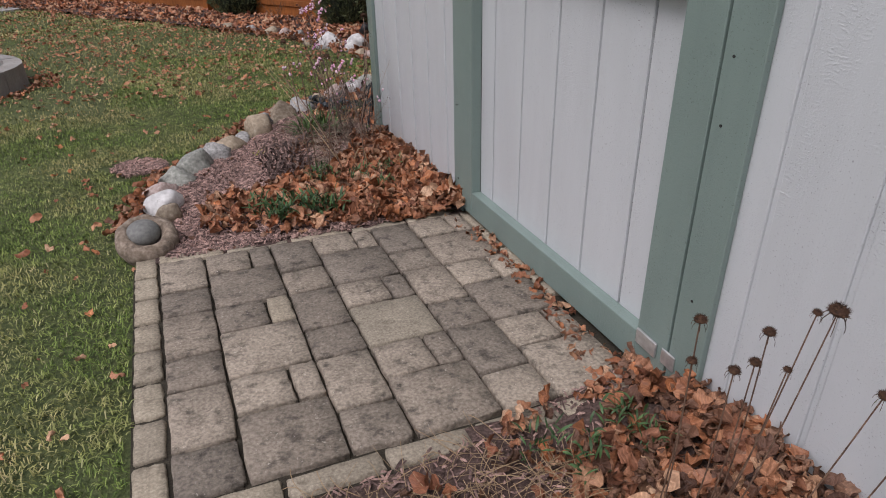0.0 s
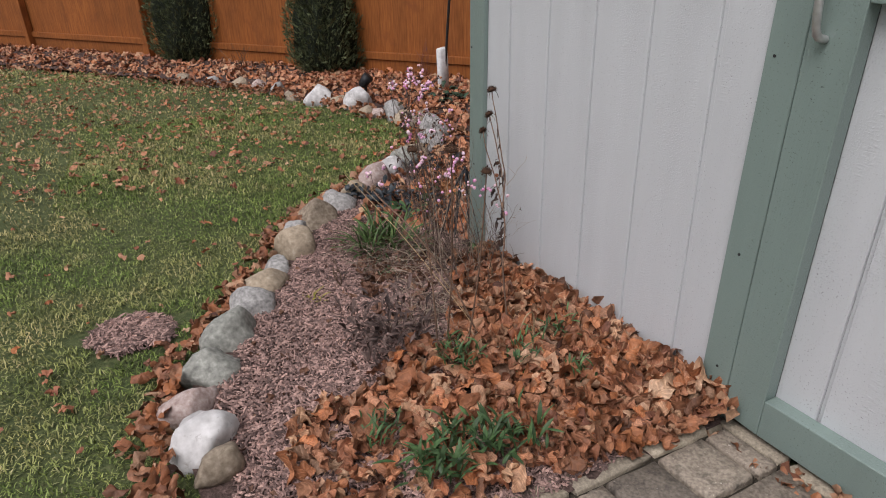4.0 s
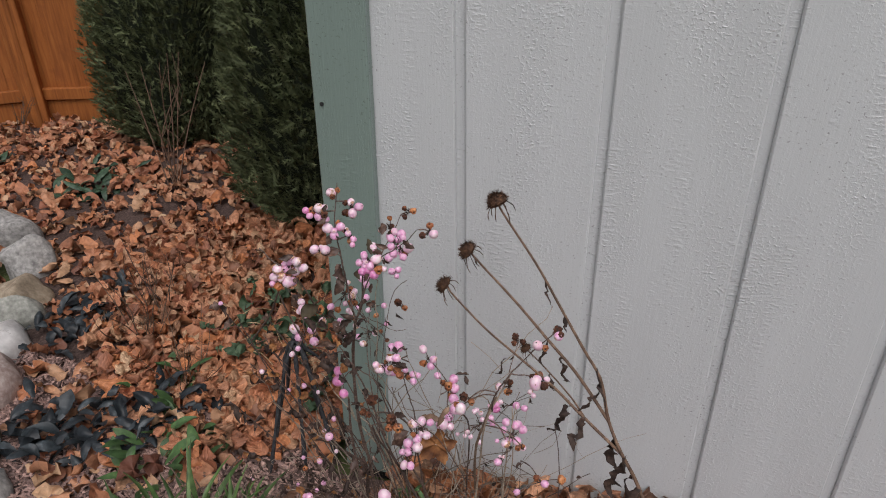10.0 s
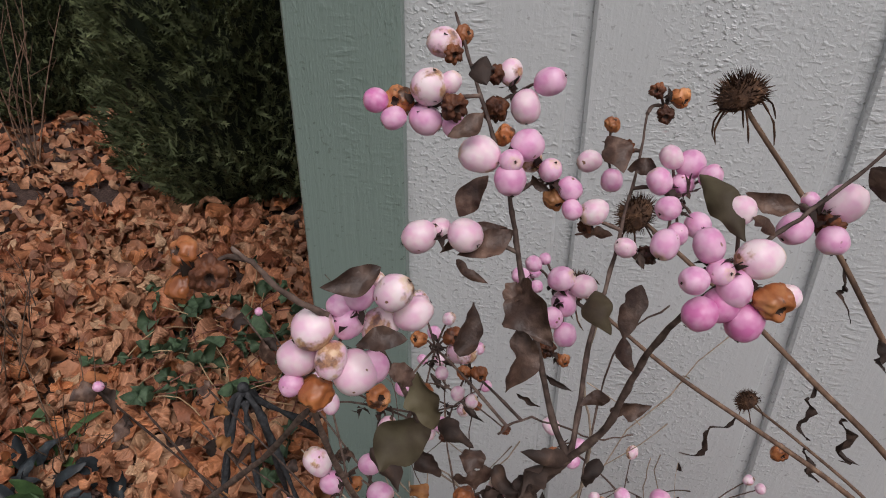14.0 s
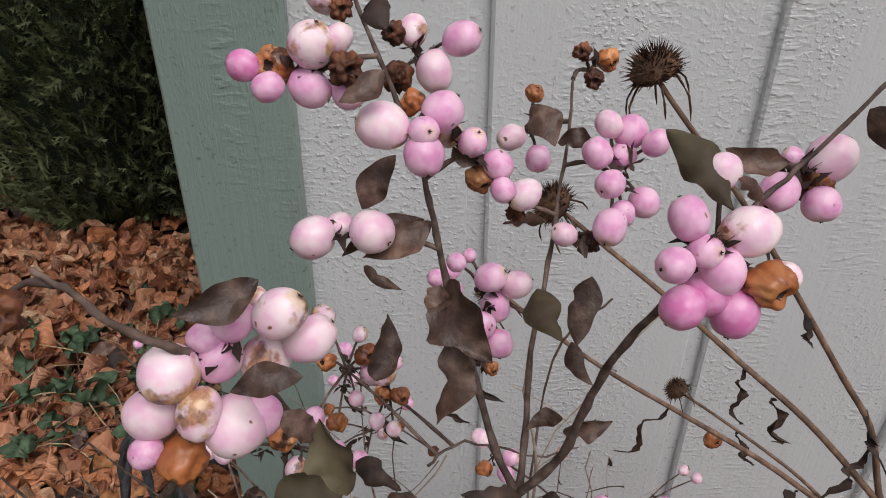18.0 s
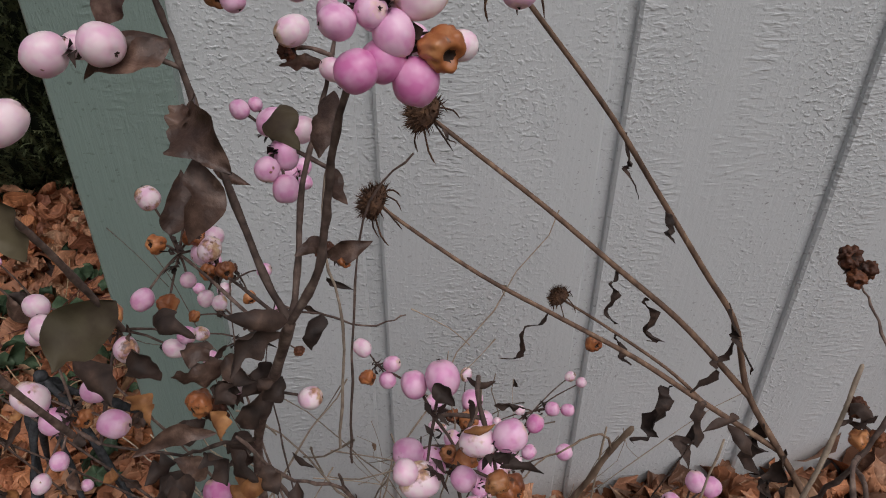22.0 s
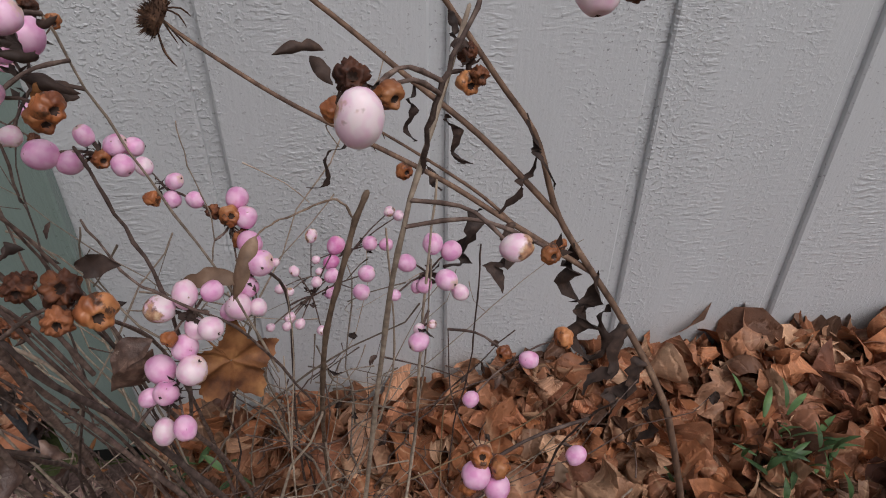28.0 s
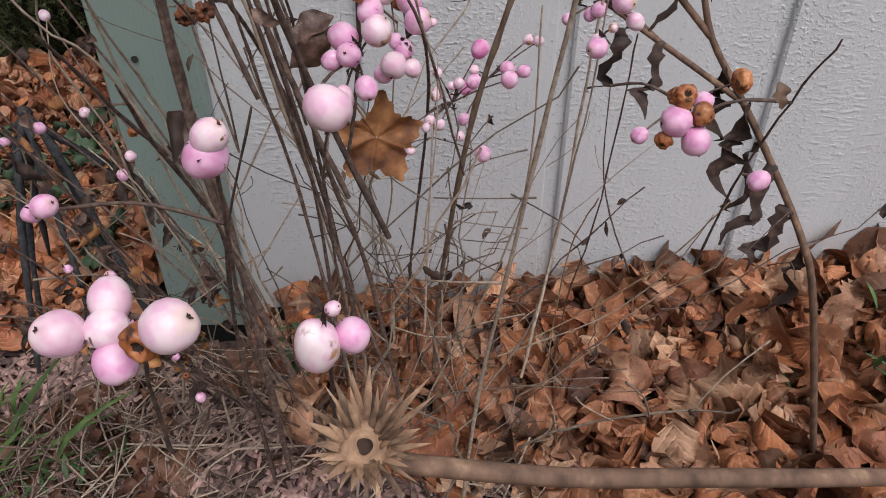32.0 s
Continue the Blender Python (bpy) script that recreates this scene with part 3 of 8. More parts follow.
# ---- evergreens ----
def evergreen(x, y, radius, height, sprays, seed, label, spray=1.0):
    """A columnar conifer: trunk, a near-black hull as painted inner shade, and a crown of flat fan-shaped sprays with
    an uneven outline.
    """
    g = np.random.default_rng(seed)
    z0 = float(slope(x, y))
    tree = thing("evergreen_shrub", label, "shrub", x, y, z0, group="evergreens along the fence")
    v, f = tube_data([(0, 0, -0.05), (0.01, 0, height * 0.5), (0, 0.01, height * 0.9)], [0.04, 0.03, 0.01], 8)
    t = new("trunk", mesh_of("trunk", v, f, M_BARK, True))
    t.parent = tree

    def profile(h, a):
        base = np.clip((h + 0.03) / 0.09, 0, 1) ** 0.45
        top = np.clip((1.02 - h) / 0.75, 0, 1) ** 0.7
        lump = 1 + 0.10 * np.sin(3 * a + 5 * h + seed) + 0.07 * np.sin(7 * a - 11 * h + 2 * seed) + 0.05 * np.sin(13 * a + 17 * h)
        return radius * base * top * lump

    # added hull just inside the sprays, its dark colour painting the crown's shade
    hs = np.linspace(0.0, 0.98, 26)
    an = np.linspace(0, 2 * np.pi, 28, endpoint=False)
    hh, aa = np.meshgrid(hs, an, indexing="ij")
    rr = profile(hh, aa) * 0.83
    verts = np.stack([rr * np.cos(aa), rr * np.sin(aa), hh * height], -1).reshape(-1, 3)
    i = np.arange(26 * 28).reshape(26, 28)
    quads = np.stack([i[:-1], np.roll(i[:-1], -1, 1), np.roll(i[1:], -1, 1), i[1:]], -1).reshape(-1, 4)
    core = new("shade_hull", mesh_of("shade_hull", verts, quads, M_CORE, True))
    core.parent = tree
    h = g.random(sprays) ** 1.15 * 0.985 + 0.005
    a = g.random(sprays) * 2 * np.pi
    r = profile(h, a) * (0.84 + 0.2 * g.random(sprays) ** 0.8)
    pos = np.stack([r * np.cos(a), r * np.sin(a), h * height], -1)
    out = np.stack([np.cos(a), np.sin(a), np.zeros(sprays)], -1)
    up = np.array([0, 0, 1.0])
    d = out * (0.5 + 0.6 * g.random((sprays, 1))) + up * (0.5 + 0.9 * g.random((sprays, 1))) + 0.38 * g.normal(size=(sprays, 3))
    d /= np.linalg.norm(d, axis=1, keepdims=True)
    s = np.cross(d, out + 0.8 * g.normal(size=(sprays, 3)))
    s /= np.linalg.norm(s, axis=1, keepdims=True)
    ln = (0.04 + 0.05 * g.random((sprays, 1))) * spray
    # a feathery frond: thin needles either side of a spine
    rows, w = [], 0.085
    for base, du, dv in ((0.0, 0.0, 1.15), (0.12, -0.3, 0.34), (0.18, 0.3, 0.32), (0.38, -0.27, 0.3), (0.45, 0.26, 0.3), (0.68, -0.2, 0.26), (0.74, 0.2, 0.24)):
        root = pos + ln * base * d
        tip = root + ln * (du * s + dv * d) - np.array([0, 0, 0.12]) * ln * abs(du) * 3
        rows += [root - ln * w * s - ln * w * 0.5 * d, root + ln * w * s + ln * w * 0.5 * d, tip]
    v = np.stack(rows, 1)
    k = v.shape[1]
    f = (np.arange(sprays)[:, None, None] * k + np.arange(k).reshape(-1, 3)[None]).reshape(-1, 3)
    crown = new("crown", mesh_of("crown", v.reshape(-1, 3), f, M_CEDAR))
    crown.parent = tree
    return tree


evergreen(0.06, 6.45, 0.40, 2.1, 10000, 3, "dark green columnar evergreen in front of the fence", 0.7)
evergreen(1.09, 4.67, 0.34, 1.9, 11000, 4, "dark green columnar evergreen in front of the fence", 0.7)
evergreen(2.16, 1.93, 0.40, 2.2, 30000, 5, "broad dark green evergreen near the fence corner", 0.62)
evergreen(1.33, 0.63, 0.345, 2.1, 30000, 6, "dense dark green evergreen behind the shed corner", 0.62)
evergreen(-2.4, 10.6, 0.36, 1.7, 2000, 8, "small dark green evergreen in front of the fence")


# ---- the paved landing ----
def build_landing():
    land = thing("paved_landing", "small landing of tumbled tan and grey concrete pavers", "pavement", -0.65, -1.95, 0, kind="structure")
    u, w = 0.0775, 0.0797
    x0, y0 = -1.21, -1.295
    tiles = []
    tall = [(0, 3), (3, 5), (5, 8), (8, 10), (10, 13), (13, 15)]
    for cx in (0, 5, 10):
        tiles += [(cx, a, cx + 2, b) for a, b in tall]
    for cx in (2, 7, 12):
        for k in range(3):
            tiles += [(cx, 5 * k, cx + 2, 5 * k + 2), (cx + 2, 5 * k, cx + 3, 5 * k + 2), (cx, 5 * k + 2, cx + 3, 5 * k + 5)]
    edge = [(-1.06, 2.0 * k - 0.9, -0.03, 2.0 * k + 1.02) for k in range(8)]
    edge += [(3.05 * k - 0.05, -1.0, 3.05 * k + 2.95, -0.04) for k in range(5)]
    edge += [(2.9 * k + 0.05, 15.04, 2.9 * k + 2.9, 16.0) for k in range(5)]
    edge += [(15.04, 2.4 * k - 0.4, 15.75, 2.4 * k + 1.95) for k in range(4)]
    g = random.Random(5)

    def paver(w0, h0, seed):
        """One tumbled paver: soft uneven rim, faintly domed top."""
        r = random.Random(seed)
        n = 7
        bm = bmesh.new()
        grid = {}
        for i in range(n):
            for j in range(n):
                s, t = i / (n - 1), j / (n - 1)
                ex, ey = min(s, 1 - s), min(t, 1 - t)
                x = (s - 0.5) * w0 + (r.uniform(-0.0025, 0.0025) if 0 < i < n - 1 else 0)
                y = (t - 0.5) * h0 + (r.uniform(-0.0025, 0.0025) if 0 < j < n - 1 else 0)
                if ex == 0:
                    x -= math.copysign(r.uniform(0.0005, 0.006), x)
                if ey == 0:
                    y -= math.copysign(r.uniform(0.0005, 0.006), y)
                if ex == 0 and ey == 0:
                    x, y = x - math.copysign(r.uniform(0.003, 0.013), x), y - math.copysign(r.uniform(0.003, 0.013), y)
                z = -0.008 if (ex == 0 or ey == 0) else r.uniform(-0.0018, 0.0012)
                if ex == 0 and ey == 0:
                    z = -0.015
                grid[i, j] = bm.verts.new((x, y, z))
        # keep the flat top close to the rim
        for (i, j), vert in grid.items():
            if i in (1, n - 2):
                vert.co.x = math.copysign(w0 / 2 - r.uniform(0.005, 0.01), vert.co.x)
            if j in (1, n - 2):
                vert.co.y = math.copysign(h0 / 2 - r.uniform(0.005, 0.01), vert.co.y)
        for i in range(n - 1):
            for j in range(n - 1):
                bm.faces.new((grid[i, j], grid[i + 1, j], grid[i + 1, j + 1], grid[i, j + 1]))
        rim = [e for e in bm.edges if e.is_boundary]
        low = bmesh.ops.extrude_edge_only(bm, edges=rim)
        for vert in (q for q in low["geom"] if isinstance(q, bmesh.types.BMVert)):
            vert.co.z = -0.05
        bmesh.ops.recalc_face_normals(bm, faces=bm.faces[:])
        return bm

    for k, (a, b, c, d) in enumerate(tiles + edge):
        pale = k >= len(tiles)
        wx, wy = (c - a) * u - 0.001, (d - b) * w - 0.005
        cx, cy = x0 + (a + c) / 2 * u, y0 - (b + d) / 2 * w
        ob = smooth(part("paver", paver(wx, wy, k), M_PAVER_PALE if pale or g.random() < 0.05 else M_PAVER, land))
        ob.matrix_basis = Matrix.Translation((0.65, 1.95, 0)) @ pose(cx, cy, float(slope(cx, cy)) + g.uniform(-0.003, 0.003) - (0.006 if pale else 0), 3.93 * -1 + g.uniform(-0.5, 0.5), 2.2 + g.uniform(-0.5, 0.5), g.uniform(-0.8, 0.8))
    bm = bmesh.new()
    bmesh.ops.create_grid(bm, x_segments=12, y_segments=12, size=1)
    for v in bm.verts:
        v.co.x, v.co.y = -0.65 + v.co.x * 0.645, -1.94 + v.co.y * 0.67
        v.co.z = float(slope(v.co.x, v.co.y)) - 0.02
        v.co.x += 0.65
        v.co.y += 1.95
    part("joint_sand", bm, M_SAND, land, "dark sand and moss in the joints")


build_landing()


# ---- stones ----
def stone(x, y, lx, ly, lz, turn, kind_of, seed, label, sink=0.34, group="stone edging of the bed"):
    """A field stone: a lumpy rounded body with a few flattened faces."""
    bm = bmesh.new()
    bmesh.ops.create_icosphere(bm, subdivisions=3, radius=1)
    r = random.Random(seed)
    cuts = [(Vector((r.uniform(-1, 1), r.uniform(-1, 1), r.uniform(-0.3, 1))).normalized(), r.uniform(0.55, 0.85)) for _ in range(10)]
    off = Vector((seed * 3.1, seed * 1.7, 0.3))
    for v in bm.verts:
        p = v.co.copy()
        for nrm, d in cuts:
            over = p.dot(nrm) - d
            if over > 0:
                p -= nrm * over * 0.9
        p *= 1.1 + 0.26 * noise.noise(p * 1.3 + off) + 0.09 * noise.noise(p * 3.7 + off) + 0.03 * noise.noise(p * 9 + off)
        v.co = Vector((p.x * lx / 2, p.y * ly / 2, p.z * lz / 2))
    ob = smooth(part("edging_stone", bm, ROCKS[kind_of], None))
    ob.matrix_basis = pose(x, y, float(slope(x, y)) - 0.02 + lz * (0.5 - sink), r.uniform(-6, 6), r.uniform(-6, 6), turn)
    tagged(ob, label, "stone", group)
    return ob


GREY, GREEN, TAN, PINK, WHITE, BROWN = range(6)
NAMES = ["grey speckled granite field stone in the bed edging", "green-grey rounded field stone in the bed edging", "tan field stone in the bed edging",
         "pinkish granite field stone in the bed edging", "whitish quartz stone in the bed edging", "brown rounded field stone in the bed edging"]
for k, row in enumerate([
    (-1.17, -0.82, 0.13, 0.10, 0.10, 30, BROWN), (-1.19, -0.70, 0.19, 0.14, 0.14, 25, WHITE), (-1.19, -0.565, 0.15, 0.12, 0.12, 20, PINK), (-1.11, -0.41, 0.17, 0.16, 0.15, 20, GREEN),
    (-1.0, -0.25, 0.2, 0.17, 0.16, 35, GREEN), (-0.915, -0.10, 0.175, 0.15, 0.14, 50, GREY), (-0.82, 0.06, 0.18, 0.12, 0.13, 25, TAN), (-0.745, 0.185, 0.12, 0.10, 0.09, 70, GREY),
    (-0.63, 0.33, 0.17, 0.18, 0.19, -20, TAN), (-0.59, 0.44, 0.13, 0.13, 0.16, 0, GREY), (-0.455, 0.565, 0.18, 0.17, 0.16, 30, BROWN), (-0.315, 0.70, 0.2, 0.18, 0.17, 50, GREY),
    (-0.155, 0.86, 0.17, 0.14, 0.15, 40, TAN), (0.005, 1.0, 0.23, 0.18, 0.18, 35, PINK), (0.15, 1.12, 0.23, 0.17, 0.17, 40, WHITE), (0.29, 1.21, 0.18, 0.16, 0.16, 60, GREEN), (0.38, 1.3, 0.2, 0.17, 0.17, 30, TAN),
    (0.59, 1.49, 0.19, 0.2, 0.2, 20, GREY), (0.755, 1.77, 0.25, 0.23, 0.23, 50, GREY), (0.8, 2.04, 0.2, 0.18, 0.17, 0, BROWN), (0.76, 2.2, 0.16, 0.14, 0.11, 60, TAN), (0.785, 2.39, 0.25, 0.2, 0.17, 70, GREY),
    (0.68, 2.49, 0.11, 0.1, 0.1, 0, PINK), (0.645, 2.6, 0.14, 0.12, 0.11, 40, TAN), (0.69, 2.87, 0.33, 0.27, 0.24, 80, WHITE), (0.55, 3.0, 0.16, 0.14, 0.13, 0, TAN),
    (0.48, 3.21, 0.32, 0.26, 0.21, 100, WHITE), (0.36, 3.52, 0.22, 0.18, 0.12, 80, BROWN), (0.3, 3.8, 0.2, 0.16, 0.14, 80, GREY), (0.2, 4.05, 0.17, 0.15, 0.14, 120, PINK), (0.08, 4.3, 0.17, 0.15, 0.13, 120, TAN),
    (-0.1, 4.6, 0.2, 0.16, 0.12, 120, GREY), (-0.32, 4.95, 0.2, 0.16, 0.12, 120, BROWN),
]):
    x, y, lx, ly, lz, turn, c = row
    stone(x, y, lx, ly, lz, turn, c, k + 11, NAMES[c])


def bowl_stone():
    """A ring-shaped stone whose hollow holds a smooth dark cobble."""
    x, y = -1.245, -1.105
    z = float(slope(x, y)) - 0.03
    bm = bmesh.new()
    n, m = 36, 18
    rings = []
    for i in range(n):
        a = 2 * math.pi * i / n
        ring = []
        for j in range(m):
            b = 2 * math.pi * j / m
            r = 0.108 + 0.043 * math.cos(b)
            lump = 1 + 0.09 * noise.noise(Vector((2 * math.cos(a), 2 * math.sin(a), 3))) + 0.03 * noise.noise(Vector((9 * math.cos(a), 9 * math.sin(a), 2 * b)))
            ring.append(bm.verts.new((r * math.cos(a) * 1.12 * lump, r * math.sin(a) * lump, 0.055 + 0.06 * math.sin(b) * lump)))
        rings.append(ring)
    for i in range(n):
        for j in range(m):
            bm.faces.new((rings[i][j], rings[(i + 1) % n][j], rings[(i + 1) % n][(j + 1) % m], rings[i][(j + 1) % m]))
    bowl = smooth(part("hollow_stone", bm, M_HOLLOW, None))
    bowl.matrix_basis = pose(x, y, z + 0.012, 20, 2, 12) @ Matrix.Diagonal((0.66, 0.75, 0.78, 1))
    tagged(bowl, "brown ring-shaped hollow stone at the landing's corner", "stone")
    bm = bmesh.new()
    bmesh.ops.create_icosphere(bm, subdivisions=4, radius=0.06)
    for v in bm.verts:
        v.co.z *= 0.85
        v.co *= 1 + 0.02 * noise.noise(v.co * 30)
    ball = smooth(part("round_cobble", bm, M_SLATE, None))
    ball.matrix_basis = pose(x - 0.002, y - 0.009, z + 0.082)
    tagged(ball, "smooth dark grey round cobble set in a hollow stone", "stone")


bowl_stone()


# ---- leaf litter, mulch and grass ----
def scatter(poly, n, g, keep=None):
    xs = g.uniform(min(p[0] for p in poly), max(p[0] for p in poly), n * 6)
    ys = g.uniform(min(p[1] for p in poly), max(p[1] for p in poly), n * 6)
    ok = inside(xs, ys, poly)
    if keep is not None:
        ok &= keep(xs, ys)
    return xs[ok][:n], ys[ok][:n]


def leaf_template(kind, fine):
    """A flat leaf 1 long on rings round its middle: kind 0 a five-lobed maple, 1 an oval."""
    rings, seg = {0: (2, 15), 1: (3, 25), 2: (6, 40)}[int(fine)]
    phi = np.linspace(-np.pi, np.pi, seg, endpoint=False)
    if kind == 0:
        r = 0.5 * (0.66 + 0.34 * (1 - np.abs(np.sin(2.5 * phi)) ** 1.5)) * np.where(np.abs(phi) > 2.2, 0.85, 1.0) * (1 + (0.06 * np.cos(15 * phi) if fine else 0.0))
    else:
        r = 0.5 / np.sqrt(np.cos(phi) ** 2 + (np.sin(phi) / 0.62) ** 2)
    rho = np.linspace(0.03, 1, rings + 1)
    x = (rho[:, None] * r * np.sin(phi)).reshape(-1)
    y = (rho[:, None] * r * np.cos(phi)).reshape(-1)
    i = np.arange((rings + 1) * seg).reshape(rings + 1, seg)
    quads = np.stack([i[:-1], np.roll(i[:-1], -1, 1), np.roll(i[1:], -1, 1), i[1:]], -1).reshape(-1, 4)
    rib = (rho[:, None] * np.cos(5 * phi)[None]).reshape(-1)
    vein = (np.clip(np.cos(5 * phi), 0, 1)[None] ** 6 * np.where(rho > 0.9, 0.3, 1.0)[:, None]).reshape(-1)
    return x, y, rib, vein, quads


def leaf_mesh(name, xs, ys, zs, size, g, material, tilt=0.5, curl=1.0, lobed=0.6, fine=False):
    """Many fallen leaves: each rolled along its own axis, ribbed, crinkled, tilted and turned."""
    n = len(xs)
    xa, ya, ra, va, q = leaf_template(0, fine)
    xb, yb, rb, vb, _ = leaf_template(1, fine)
    pk = (g.random(n) < lobed)[:, None]
    x = np.where(pk, xa, xb) * g.uniform(0.75, 1.1, (n, 1))
    y = np.where(pk, ya, yb)
    rib = np.where(pk, ra, 0.4 * rb)
    flat = np.stack([x, y, np.zeros_like(x)], -1)
    ph = g.random((n, 1)) * 6.28
    rad2 = x * x + y * y
    z = 0.075 * rib * g.uniform(0.3, 1.6, (n, 1)) + curl * 1.0 * g.normal(size=(n, 1)) * rad2 ** 1.5 * np.sin(3 * np.arctan2(x, y) + ph) + 0.08 * curl * np.sin(8 * x + ph) * np.sin(7 * y + 2 * ph) + 0.03 * curl * np.sin(13 * x + 3 * ph) * np.cos(11 * y + ph)
    z = z + 0.1 * curl * (4 * rad2) ** 1.5 * np.sin(5 * np.arctan2(x, y) + 2.3 * ph) * g.uniform(0.3, 1.3, (n, 1))
    # bend along the length, then roll across a slanted axis
    kb = g.normal(size=(n, 1)) * 1.5 * curl + 1e-3
    z = z + (1 - np.cos(kb * y)) / kb
    y = np.sin(kb * y) / kb
    w = g.uniform(-0.7, 0.7, (n, 1))
    u, t = x * np.cos(w) + y * np.sin(w), -x * np.sin(w) + y * np.cos(w)
    kr = (0.6 + np.abs(g.normal(size=(n, 1))) * 1.3) * 3.0 * curl + 1e-3
    rad = 1 / kr - z
    u, z = rad * np.sin(kr * u), 1 / kr - rad * np.cos(kr * u)
    s = (size[0] + (size[1] - size[0]) * g.random(n) ** 1.3)
    v = np.stack([u, t, z], -1) * s[:, None, None]
    yaw = g.random(n) * 2 * np.pi
    nx = np.stack([g.normal(size=n) * tilt, g.normal(size=n) * tilt, np.ones(n)], -1)
    nx /= np.linalg.norm(nx, axis=1, keepdims=True)
    flip = np.where(g.random(n) < 0.5, -1.0, 1.0)[:, None]
    e1 = np.stack([np.cos(yaw), np.sin(yaw), np.zeros(n)], -1)
    e1 -= nx * (e1 * nx).sum(1, keepdims=True)
    e1 /= np.linalg.norm(e1, axis=1, keepdims=True)
    e2 = np.cross(nx, e1)
    rot = np.stack([e1, e2 * flip, nx * flip], 1)
    v = np.einsum("nki,nij->nkj", v, rot)
    low = v[..., 2].min(1)
    v += np.stack([xs, ys, zs - low * 0.6], -1)[:, None, :]
    k = v.shape[1]
    f = (np.arange(n)[:, None, None] * k + q[None]).reshape(-1, 4)
    me = mesh_of(name, v.reshape(-1, 3), f, material, True)
    if fine:
        me.attributes.new("vein", "FLOAT", "POINT").data.foreach_set("value", np.tile(va, n).astype(np.float32))
        me.attributes.new("flat", "FLOAT_VECTOR", "POINT").data.foreach_set("vector", flat.astype(np.float32).ravel())
    return me


def litter(poly, n, zf, seed, label, pile=0.0, size=(0.05, 0.12), tilt=0.5, curl=1.0, old=False, keep=None, fine=False):
    g = np.random.default_rng(seed)
    xs, ys = scatter(poly, n, g, keep)
    zs = zf(xs, ys) + 0.002 + pile * g.random(len(xs)) ** 1.4
    ob = new("leaf_litter", leaf_mesh("leaf_litter", xs, ys, zs, size, g, {0: M_LEAF, 1: M_LEAF_OLD, 2: M_LEAF_PALE}[int(old)], tilt, curl, 0.6, fine))
    return tagged(ob, label, "fallen leaves", kind="stuff")


def wall_pile(x, y):
    """Leaves drift up against the siding."""
    return bed_z(x, y) + (0.03 * np.clip(1 + x / 0.22, 0, 1) + 0.012 * np.clip(1 + x / 0.6, 0, 1)) * np.clip((-0.15 - y) / 0.45, 0, 1)


def front_pile(x, y):
    """Leaves and soil heaped against the siding beside the door."""
    return bed_z(x, y) + 0.075 * np.clip(1 + x / 0.3, 0, 1) * np.clip((-2.5 - y) / 0.15, 0, 1)


DRIFT = [(0.0, -0.12), (-0.13, -0.36), (-0.33, -0.44), (-0.42, -0.62), (-0.6, -0.62), (-0.76, -0.72), (-0.95, -0.78), (-1.05, -0.88), (-1.02, -1.08), (-0.8, -1.22), (-0.4, -1.25), (-0.02, -1.3), (0.0, -1.27)]
litter(DRIFT, 1050, wall_pile, 1, "drift of curled brown maple leaves against the shed wall", 0.03, (0.045, 0.11), 0.75, 1.4, fine=True,
       keep=lambda x, y: ((y < -0.3) | (np.sin(x * 997 + y * 1511) > 0.55)) & ((x > -0.5) | (np.sin(x * 1303 + y * 877) > 0.25 + 0.5 * np.sin(9 * x + 4) * np.sin(11 * y))) & ~((y < -1.04) & (x < -0.5) & (np.sin(x * 733 + y * 1201) > -0.2)))
litter([(-0.02, -0.12), (-0.2, -0.2), (-0.28, -0.5), (-0.35, -0.9), (-0.02, -1.25)], 760, wall_pile, 2, "deep drift of curled brown leaves along the siding", 0.035, (0.055, 0.12), 0.75, 1.3, fine=2)
litter([(-0.02, -0.02), (-0.55, 0.0), (-0.62, -0.3), (-0.35, -0.65), (-0.02, -0.6)], 90, bed_z, 12, "scattered old brown leaves under the berry shrub", 0.01, (0.04, 0.09), 0.35, 0.8, True, fine=True)
litter([(-0.05, 0.0), (-0.3, 0.32), (-0.48, 0.05), (-0.55, -0.25), (-0.3, -0.1)], 520, bed_z, 13, "old brown leaves and scraps on the mulch behind the shrub", 0.02, (0.02, 0.055), 0.6, 1.2, True)
litter(DRIFT, 420, wall_pile, 14, "pale tan curled leaves on top of the drift", 0.05, (0.04, 0.085), 0.7, 1.3, 2, fine=True)
BACK = [(0.02, 0.04), (-0.3, 0.45), (-0.1, 0.8), (0.3, 1.1), (0.66, 1.5), (0.95, 1.95), (0.9, 2.4), (0.75, 2.85), (0.55, 3.4), (0.3, 4.1), (1.2, 4.75), (2.25, 3.05), (2.25, 0.04)]
NEAR_BACK = [(0.05, 0.05), (-0.1, 0.3), (0.1, 0.75), (0.5, 1.1), (0.9, 1.15), (1.1, 0.9), (0.95, 0.3), (0.7, 0.05)]
litter(NEAR_BACK, 1500, bed_z, 19, "deep carpet of rumpled brown leaves behind the shed corner", 0.04, (0.045, 0.095), 0.7, 1.35, 2, fine=True)
litter(BACK, 3400, bed_z, 3, "carpet of brown and orange fallen leaves over the bed", 0.025, (0.05, 0.1), 0.5, 1.0, 2)
litter([(0.3, 4.1), (-1.1, 6.2), (-3.6, 10.1), (-5.0, 12.6), (-4.2, 13.0), (-0.6, 7.4), (1.3, 4.6)], 1800, bed_z, 4, "band of fallen leaves along the fence", 0.02, (0.06, 0.11), 0.45, 0.9, 2)


